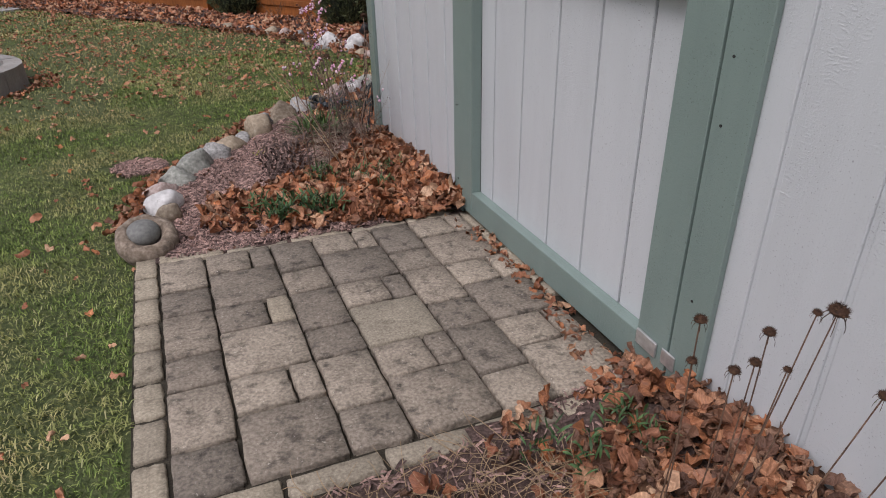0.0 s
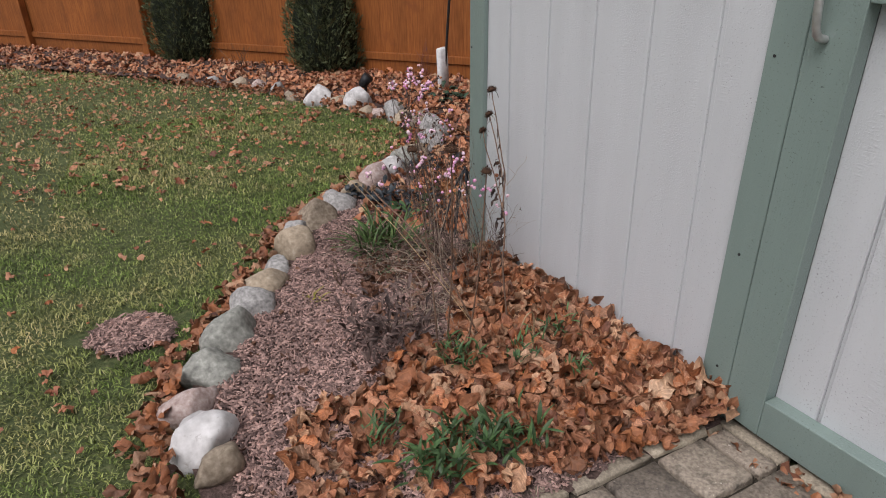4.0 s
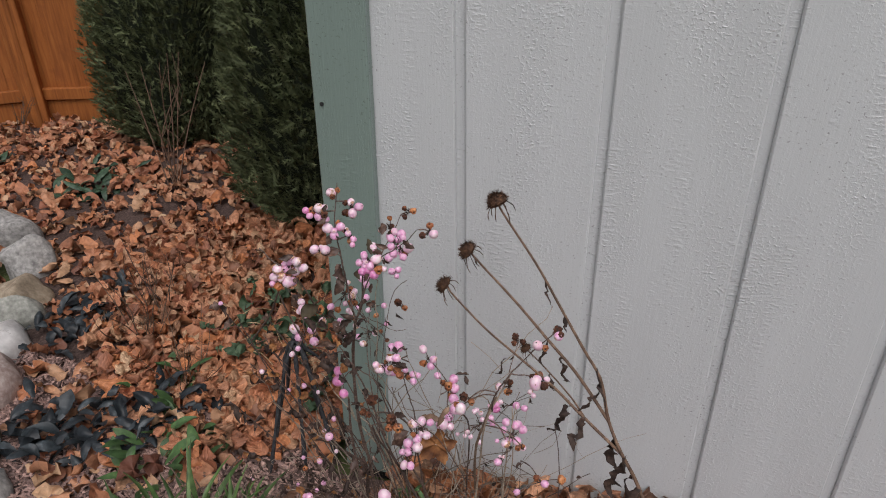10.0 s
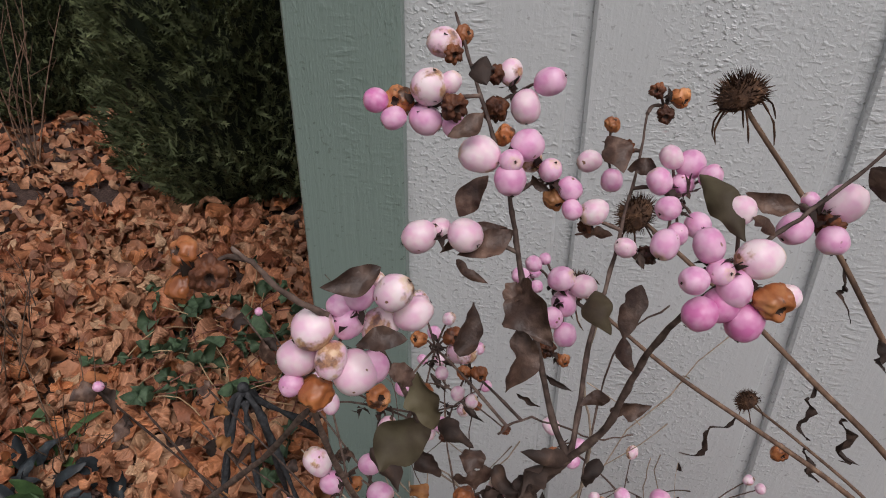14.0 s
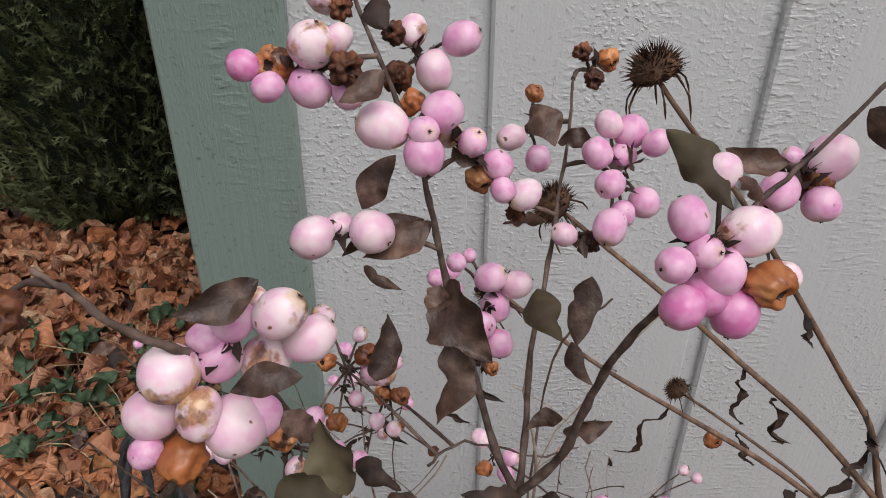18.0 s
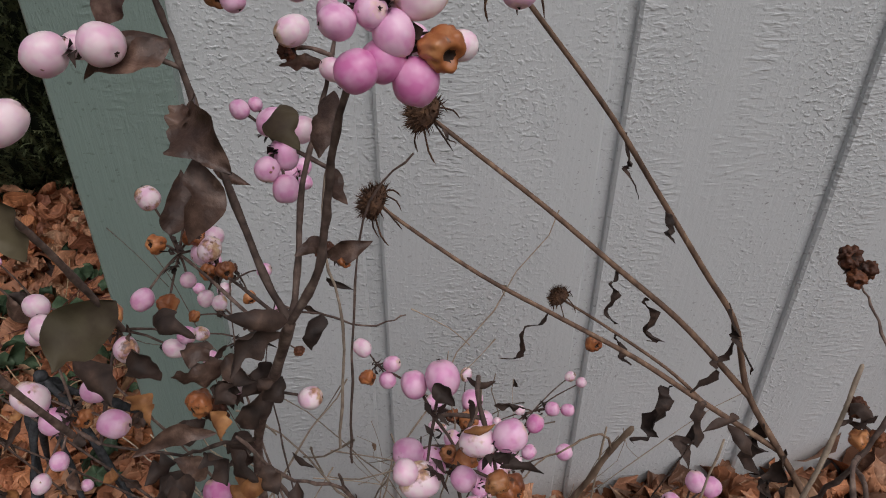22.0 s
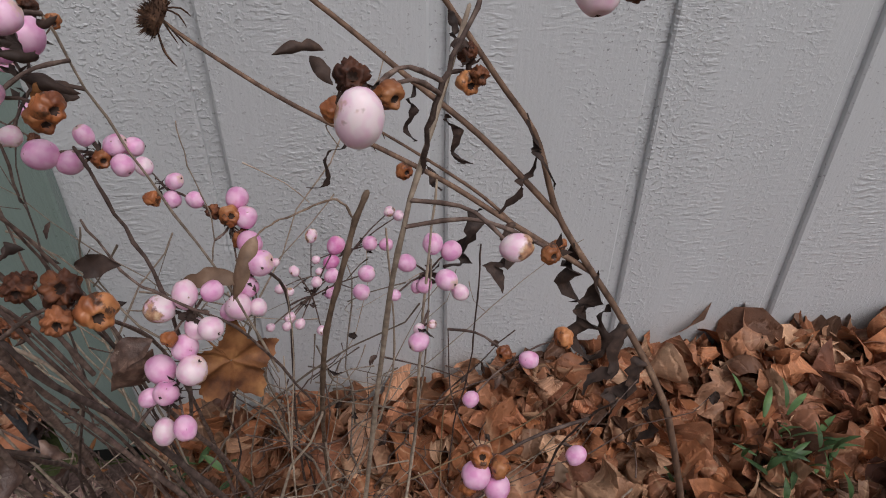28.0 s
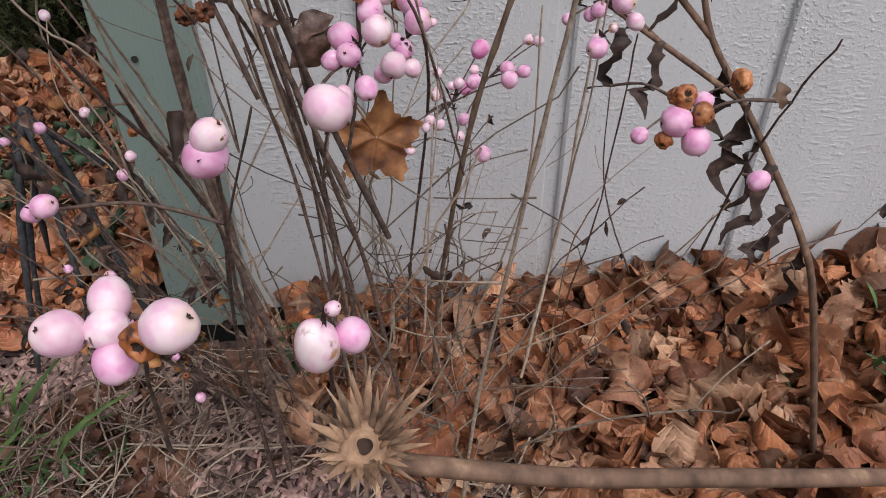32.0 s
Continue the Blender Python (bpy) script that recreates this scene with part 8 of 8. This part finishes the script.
M_DEEP = surface("dark_green_leaf", [(0.3, (0.02, 0.04, 0.025)), (0.6, (0.04, 0.075, 0.045)), (0.8, (0.08, 0.12, 0.08))], fine=60, coarse=20, rough=0.5, bump=0.3, rand="object", amount=0.4)
M_RED = surface("reddish_leaf_stalk", [(0.3, (0.14, 0.05, 0.04)), (0.7, (0.3, 0.13, 0.1))], fine=80, bump=0.2)


def clump(name, label, x, y, n, length, width, material, seed, spread=0.06, rise=(0.2, 1.0), cup=0.3, droop=0.5, jag=0.0, leaf_name="leaf", lift=0.0, sit=0.0):
    """A low plant: a tuft of arching leaves, each a part."""
    r = random.Random(seed)
    z = float(bed_z(x, y)) + sit
    plant = thing(name, label, "plant", x, y, z)
    for _ in range(n):
        a = r.uniform(0, 6.28)
        s = Vector((r.uniform(-spread, spread), r.uniform(-spread, spread), r.uniform(0, lift)))
        e = r.uniform(*rise)
        ln = length * r.uniform(0.6, 1.2)
        d = Vector((math.cos(a) * math.cos(e), math.sin(a) * math.cos(e), math.sin(e)))
        me = blade_mesh(leaf_name, s, s + d * ln, width * r.uniform(0.7, 1.3), material, (Vector((0, 0, 1)) - d * d.z * 0.8 + 0.2 * Vector((r.uniform(-1, 1), r.uniform(-1, 1), 0))).normalized(), r.uniform(-cup, cup), droop * r.uniform(0.4, 1.4), jag, 7)
        ob = new(leaf_name, me)
        ob.parent = plant
    return plant


clump("daylily", "clump of arching green strap leaves in the mulch", -0.31, 0.17, 150, 0.15, 0.009, M_LILY, 1, 0.095, (0.3, 1.3), 0.4, 0.9)
clump("daylily", "small tuft of green strap leaves in the mulch", -0.17, 0.16, 18, 0.06, 0.006, M_LILY, 2, 0.03, (0.3, 1.2), 0.4, 0.8)
for k, (x, y, n, ln, sp) in enumerate(((-0.085, 0.72, 34, 0.085, 0.09), (-0.05, 0.57, 40, 0.09, 0.11), (0.04, 0.44, 22, 0.075, 0.08), (0.27, 1.01, 26, 0.08, 0.1), (0.41, 1.02, 22, 0.08, 0.1), (-0.2, 0.8, 14, 0.07, 0.05))):
    clump("frosted_plant", "frost-blackened limp plant lying on the fallen leaves", x, y, int(n * 1.4), ln * 0.75, 0.03, M_FROST, 3 + 90 * k, sp, (0.0, 0.7), 0.9, 0.9, 0.3, lift=0.06)
clump("low_green_plant", "low green plant among the fallen leaves", -0.055, 0.37, 34, 0.07, 0.022, M_HERB, 6, 0.1, (0.1, 0.9), 0.5, 0.4, lift=0.05)
clump("low_green_plant", "low green plant among the fallen leaves", 0.12, 0.54, 20, 0.06, 0.02, M_HERB, 66, 0.07, (0.1, 0.9), 0.5, 0.4, lift=0.05)
clump("withered_perennial", "withered purple-brown perennial in the mulch", -0.62, -0.56, 230, 0.05, 0.012, M_WITHER, 7, 0.11, (-0.4, 1.2), 1.2, 1.0, 0.3, lift=0.17)
clump("yellowing_plant", "small yellow-green wilted plant in the mulch", -0.707, -0.12, 26, 0.05, 0.007, M_YELLOW, 8, 0.03, (0.0, 0.8), 0.5, 0.7)
for k, (x, y, n) in enumerate(((-0.165, -0.8, 26), (-0.215, -0.785, 18), (-0.475, -0.79, 30), (-0.515, -0.765, 30), (-0.346, -0.865, 34), (-0.62, -1.087, 40), (-0.56, -1.13, 34),
                               (-0.78, -1.13, 40), (-0.81, -0.95, 30), (-0.265, -0.998, 22), (-0.7, -1.12, 30), (-0.24, -2.67, 22), (-0.21, -2.745, 26), (-0.38, -2.75, 26), (-0.455, -2.68, 20), (-0.12, -0.2, 12))):
    big = 1.5 if x < -0.5 and -1.5 < y < -1.0 else 1.0
    clump("small_weed", "small green weed growing through the fallen leaves", x, y, int(n * 1.5), 0.036 * big, 0.006 * big, M_HERB, 20 + k, 0.04 * big, (0.2, 1.3), 0.4, 0.5, lift=0.075 if x > -0.4 and y > -1.2 else 0.065 if y > -1.5 else 0.085, sit=0.035)
for k, (x, y) in enumerate(((-0.3, -0.02), (-0.36, 0.06), (-0.27, 0.08), (-0.4, -0.08), (-0.22, 0.02))):
    clump("small_weed", "tiny green weed among old leaves and twigs", x, y, 34, 0.026, 0.005, M_HERB, 70 + k, 0.035, (0.1, 1.2), 0.4, 0.5, lift=0.025)
clump("grass_tuft", "small tuft of green grass among the leaves", -0.3, -0.93, 26, 0.07, 0.004, M_LILY, 40, 0.03, (0.5, 1.4), 0.3, 0.6)
clump("grass_tuft", "tuft of green grass at the drift's edge", -0.22, -0.72, 30, 0.07, 0.004, M_LILY, 41, 0.03, (0.5, 1.4), 0.3, 0.6)
clump("low_green_plant", "dark green leaves among the far fallen leaves", 1.33, 1.82, 46, 0.09, 0.035, M_DEEP, 42, 0.18, (0.0, 0.7), 0.6, 0.5, lift=0.05)
clump("low_green_plant", "dark green leaves near the white-sleeved post", 1.37, 2.73, 34, 0.09, 0.035, M_DEEP, 43, 0.2, (0.0, 0.7), 0.6, 0.5, lift=0.05)


M_CRANE = surface("grey_green_round_leaf", [(0.3, (0.035, 0.065, 0.036)), (0.6, (0.075, 0.125, 0.07)), (0.8, (0.15, 0.2, 0.12))], fine=90, coarse=30, rough=0.6, bump=0.4, rand="object", amount=0.4)


def cranesbill(x, y, n, seed):
    """Round green leaves on long reddish stalks, sprawling over the fallen leaves."""
    r = random.Random(seed)
    z = float(bed_z(x, y)) + 0.02
    plant = thing("cranesbill", "sprawling plant with round green leaves on reddish stalks", "plant", x, y, z)
    for _ in range(n):
        a, ln = r.uniform(0, 6.28), r.uniform(0.06, 0.24)
        o = Vector((r.uniform(-0.1, 0.1), r.uniform(-0.1, 0.1), 0))
        e = Vector((math.cos(a) * ln, math.sin(a) * ln, r.uniform(0.01, 0.05)))
        v, f = tube_data(bent([o, o.lerp(e, 0.5) + Vector((r.uniform(-0.02, 0.02), r.uniform(-0.02, 0.02), 0.025)), e], 7), [0.0011] * 7, 5)
        st = new("leaf_stalk", mesh_of("leaf_stalk", v, f, M_RED if r.random() < 0.6 else M_STRAW, True))
        st.parent = plant
        g = np.random.default_rng(r.randint(0, 9999))
        me = leaf_mesh("leaf", np.zeros(1), np.zeros(1), np.zeros(1), (0.045, 0.07), g, M_CRANE, 0.35, 1.5, 0.4, True)
        lf = new("leaf", me)
        lf.parent = plant
        lf.location = e


cranesbill(0.45, 0.37, 46, 5)
cranesbill(0.3, 0.2, 26, 6)


M_CHAR = surface("charcoal_withered_stalk", [(0.3, (0.02, 0.021, 0.023)), (0.6, (0.05, 0.052, 0.056)), (0.8, (0.1, 0.1, 0.105))], fine=160, coarse=40, rough=0.8, bump=0.8, dist=0.0012)


def black_stalks():
    """A blackened perennial whose limp stalks hang from one crown like a closed umbrella."""
    x, y = 0.03, 0.1
    z = float(bed_z(x, y))
    plant = thing("blackened_perennial", "frost-blackened perennial with limp stalks drooping from its top", "plant", x, y, z)
    r = random.Random(4)
    top = Vector((0, 0, 0.3))
    for k in range(7):
        a = 6.28 * k / 7 + r.uniform(-0.2, 0.2)
        d = Vector((math.cos(a), math.sin(a), 0))
        reach = r.uniform(0.05, 0.17)
        v, f = tube_data(bent([top, top + d * 0.02 + Vector((0, 0, -0.03)), top + d * reach * 0.5 + Vector((0, 0, -0.11)), d * reach + Vector((0, 0, r.uniform(0.0, 0.03)))], 12), [r.uniform(0.0034, 0.005) * (1 + 0.35 * math.sin(i * 2.3 + k)) for i in range(11)] + [0.0012], 6)
        st = new("stalk", mesh_of("stalk", v, f, M_CHAR, True))
        st.parent = plant
    bm = bmesh.new()
    bmesh.ops.create_icosphere(bm, subdivisions=3, radius=0.007)
    for q in bm.verts:
        q.co *= 1 + 0.25 * noise.noise(q.co * 90)
    cr = smooth(part("crown", bm, M_CHAR, plant))
    cr.location = (0, 0, 0.303)


black_stalks()


# ---- bare stems here and there ----
def bare_shrub(x, y, n, height, spread, seed, label, material, rad=0.004):
    r = random.Random(seed)
    z = float(slope(x, y)) - 0.03
    plant = thing("bare_shrub", label, "shrub", x, y, z)
    for _ in range(n):
        a, h = r.uniform(0, 6.28), height * r.uniform(0.6, 1.0)
        e = Vector((math.cos(a) * spread * r.random(), math.sin(a) * spread * r.random(), h))
        m = e * 0.5 + Vector((r.uniform(-0.1, 0.1), r.uniform(-0.1, 0.1), 0)) * height
        v, f = tube_data(bent([(r.uniform(-0.03, 0.03), r.uniform(-0.03, 0.03), -0.02), m, e], 9), [rad * (1 - 0.08 * i) for i in range(9)], 6)
        for _ in range(3):
            t = r.uniform(0.4, 0.9)
            s = e * t
            q = s + Vector((r.uniform(-0.1, 0.1), r.uniform(-0.1, 0.1), r.uniform(0.05, 0.14))) * height * 1.2
            v2, f2 = tube_data(bent([s, s.lerp(q, 0.5), q], 4), [rad * 0.45, rad * 0.4, rad * 0.3, rad * 0.2], 4)
            o = len(v)
            v += v2
            f += [tuple(i + o for i in c) for c in f2]
        st = new("stem", mesh_of("stem", v, f, material, True))
        st.parent = plant
    return plant


bare_shrub(1.34, 1.45, 8, 0.6, 0.42, 1, "bare brown stems in front of an evergreen", M_STALK, 0.0036)
bare_shrub(1.72, 3.75, 9, 0.4, 0.25, 2, "thin reddish bare twigs near the fence", M_RED, 0.003)
bare_shrub(0.3, 0.76, 12, 0.26, 0.16, 3, "low bare brown twigs among the leaves", M_BARK, 0.002)
bare_shrub(0.45, 0.8, 7, 0.3, 0.16, 8, "low bare brown twigs among the leaves", M_STEM, 0.002)
bare_shrub(0.15, 0.5, 10, 0.22, 0.15, 9, "low bare brown twigs among the leaves", M_BARK, 0.0016)
bare_shrub(-0.58, -0.05, 3, 0.13, 0.03, 4, "short dark broken stem in the mulch", M_BARK, 0.003)
bare_shrub(2.05, 3.1, 6, 0.25, 0.2, 5, "thin bare twigs at the fence corner", M_BARK, 0.003)
bare_shrub(0.35, 5.3, 8, 0.3, 0.3, 6, "low bare twigs by the fence", M_BARK, 0.004)


def straw_stalk(points, rad, label):
    foot = Vector(points[-1])
    plant = thing("dry_stalk", label, "dry stalk", *foot, group="leaning straw stalks")
    v, f = tube_data(bent([Vector(p) - foot for p in points], 14), [rad * (0.6 + 0.03 * i) for i in range(14)], 6)
    st = new("stalk", mesh_of("stalk", v, f, M_STRAW, True))
    st.parent = plant


straw_stalk([(-0.643, -0.383, 0.397), (-0.53, -0.5, 0.23), (-0.40, -0.62, 0.0), (-0.37, -0.65, -0.07)], 0.0017, "long pale dry stalk leaning over the bed")
straw_stalk([(-0.60, -0.33, 0.36), (-0.48, -0.47, 0.19), (-0.38, -0.6, -0.02), (-0.36, -0.63, -0.07)], 0.0015, "long pale dry stalk leaning over the bed")
straw_stalk([(-0.36, -0.86, 0.06), (-0.34, -0.86, 0.10), (-0.31, -0.85, 0.08), (-0.30, -0.84, -0.05)], 0.003, "bent pale dry stalk hooked over the leaves")


# ---- the fire ring ----
def fire_ring():
    cx, cy, r1, r0, h = -2.92, 2.52, 0.83, 0.68, 0.19
    z = float(slope(cx, cy)) - 0.06
    ring = thing("fire_ring", "round fire pit ring of grey concrete blocks", "fire pit", cx, cy, z)
    n = 15
    tilt = pose(0, 0, 0, -3.9, 2.2, 0)
    for k in range(n):
        bm = bmesh.new()
        seg = 6
        cols = []
        for i in range(seg + 1):
            a = 2 * math.pi * (k + 0.012 + 0.976 * i / seg) / n
            ca, sa = math.cos(a), math.sin(a)
            cols.append([bm.verts.new((r0 * ca, r0 * sa, 0)), bm.verts.new((r1 * ca, r1 * sa, 0)), bm.verts.new(((r1 - 0.012) * ca, (r1 - 0.012) * sa, h)), bm.verts.new(((r0 + 0.012) * ca, (r0 + 0.012) * sa, h))])
        for i in range(seg):
            for j in range(4):
                bm.faces.new((cols[i][j], cols[i][(j + 1) % 4], cols[i + 1][(j + 1) % 4], cols[i + 1][j]))
        bm.faces.new(cols[0])
        bm.faces.new(cols[-1][::-1])
        bmesh.ops.recalc_face_normals(bm, faces=bm.faces[:])
        ob = part("block", bm, M_CONCRETE, ring)
        ob.matrix_basis = tilt @ pose(0, 0, 0.002 * (k % 3))
    bm = bmesh.new()
    bmesh.ops.create_circle(bm, cap_ends=True, segments=40, radius=r0, matrix=pose(0, 0, 0.1))
    ash = part("ash_bed", bm, M_BED, ring, "dark ash and leaves inside the ring")
    ash.matrix_basis = tilt
    r = random.Random(3)
    for k in range(34):
        a, ln = r.uniform(0, 6.28), r.uniform(0.4, 0.85)
        c = Vector((cx + r.uniform(-0.3, 0.35), cy + r.uniform(-0.3, 0.3), z + 0.19 + 0.2 * r.random()))
        d = Vector((math.cos(a), math.sin(a), r.uniform(-0.15, 0.35))) * ln / 2
        thick = r.uniform(0.005, 0.011) if k > 10 else r.uniform(0.014, 0.024)
        line = bent([c - d, c - d * 0.3 + Vector((r.uniform(-0.03, 0.03), r.uniform(-0.03, 0.03), r.uniform(-0.02, 0.02))), c + d * 0.4 + Vector((r.uniform(-0.03, 0.03), r.uniform(-0.03, 0.03), 0)), c + d], 10)
        line = [line[0]] + line + [line[-1]]
        line[0], line[-1] = line[0] - d * 0.002, line[-1] + d * 0.002
        v, f = tube_data(line, [0.0005] + [thick * (1 - 0.03 * i + 0.16 * math.sin(i * 2.1 + k)) for i in range(10)] + [0.0005], 8)
        lg = new("log" if k <= 10 else "stick", mesh_of("log", v, f, M_BARK if k % 3 else M_DEADWOOD, True))
        tagged(lg, "weathered log lying in the fire ring" if k <= 10 else "bare stick lying in the fire ring", "firewood", "firewood in the fire ring")
    for k, (p, q, thick) in enumerate((((0.5, 0.12, 0.3), (-0.12, -0.5, 0.24), 0.03), ((0.56, -0.05, 0.24), (0.0, -0.56, 0.22), 0.026), ((0.1, 0.1, 0.2), (0.3, 0.42, 0.44), 0.04), ((0.22, -0.3, 0.24), (-0.45, -0.1, 0.3), 0.034))):
        a, d = Vector((cx, cy, z)) + Vector(p), Vector(q) - Vector(p)
        line = [a - d * 0.002] + [a + d * (i / 7) + Vector((0.008 * math.sin(3 * i + k), 0.006 * math.cos(5 * i), 0.006 * math.sin(4 * i + k))) for i in range(8)] + [a + d * 1.002]
        v, f = tube_data(line, [0.0005] + [thick * (1 + 0.08 * math.sin(2.3 * i + k)) for i in range(8)] + [0.0005], 5)
        lg = new("log", mesh_of("log", v, f, M_DEADWOOD if k < 2 else M_BARK))
        tagged(lg, "weathered split log leaning on the fire ring's rim", "firewood", "firewood in the fire ring")
    litter([(cx + 0.62 * math.cos(i), cy + 0.66 * math.sin(i)) for i in range(7)], 420, lambda x, y: slope(x, y) + 0.06, 51, "red-brown leaves inside the fire ring", 0.02, (0.06, 0.11))
    litter([(-2.2, 1.7), (-1.9, 2.3), (-1.85, 2.9), (-2.05, 2.9), (-2.05, 2.2), (-2.4, 1.75), (-2.9, 1.6), (-2.9, 1.45)], 60, lawn_z, 52, "brown leaves caught beside the fire ring", 0.015, (0.05, 0.09))


fire_ring()


# ---- post, lamp ----
def sleeved_post():
    x, y = 1.53, 3.03
    z = float(slope(x, y))
    post = thing("garden_post", "thin dark pole with a weathered white sleeve at its foot", "post", x, y, z)
    lean = pose(0, 0, 0, 3, 3, 20)
    bm = bmesh.new()
    box(bm, -0.052, 0.052, -0.028, 0.028, -0.02, 0.36, 0.012)
    for v in bm.verts:
        v.co.x += 0.006 * noise.noise(v.co * 12)
    ob = smooth(part("sleeve", bm, M_WHITE, post, "weathered white plastic sleeve"))
    ob.matrix_basis = Matrix.Rotation(math.radians(-2), 4, Vector((0.75, 0.66, 0))) @ pose(0, 0, 0, 0, 0, 20)
    v, f = tube_data([(0, 0, -0.05), (0, 0, 0.9), (0, 0, 2.1)], [0.011, 0.011, 0.011], 8)
    pl = new("pole", mesh_of("pole", v, f, M_BLACK, True))
    pl.parent, pl.matrix_basis = post, lean


sleeved_post()


def spot_lamp():
    x, y = 0.79, 2.98
    z = float(slope(x, y))
    lamp = thing("garden_spotlight", "small black garden spotlight behind the stones", "lamp", x, y, z)
    v, f = tube_data([(0, 0, -0.04), (0, 0, 0.14)], [0.012, 0.012], 8)
    st = new("stake", mesh_of("stake", v, f, M_BLACK, True))
    st.parent = lamp
    bm = bmesh.new()
    bmesh.ops.create_cone(bm, cap_ends=True, segments=18, radius1=0.045, radius2=0.062, depth=0.13)
    bmesh.ops.bevel(bm, geom=[e for e in bm.edges if e.calc_length() < 0.03], offset=0.006, segments=2, affect="EDGES")
    hd = smooth(part("lamp_head", bm, M_BLACK, lamp))
    hd.matrix_basis = pose(0, 0, 0.16, 35, 20, 30) @ Matrix.Scale(0.75, 4)


spot_lamp()


# ---- far flagstones ----
def flagstones():
    r = random.Random(8)
    for k in range(9):
        x, y = -3.1 - 0.55 * (k % 5) + r.uniform(-0.1, 0.1), 8.6 - 0.42 * (k % 5) + 0.6 * (k // 5) + r.uniform(-0.1, 0.1)
        bm = bmesh.new()
        n = 9
        vs = [bm.verts.new((0.3 * r.uniform(0.8, 1.1) * math.cos(6.28 * i / n), 0.22 * r.uniform(0.8, 1.1) * math.sin(6.28 * i / n), 0)) for i in range(n)]
        face = bm.faces.new(vs)
        up = bmesh.ops.extrude_face_region(bm, geom=[face])
        for v in (q for q in up["geom"] if isinstance(q, bmesh.types.BMVert)):
            v.co.z += 0.05
        bmesh.ops.recalc_face_normals(bm, faces=bm.faces[:])
        ob = part("flagstone", bm, ROCKS[GREY], None)
        ob.matrix_basis = pose(x, y, float(lawn_z(x, y)) - 0.035, -3.9, 2.2, r.uniform(0, 90))
        tagged(ob, "flat grey flagstone set in the far lawn", "stone", "far flagstones")


flagstones()
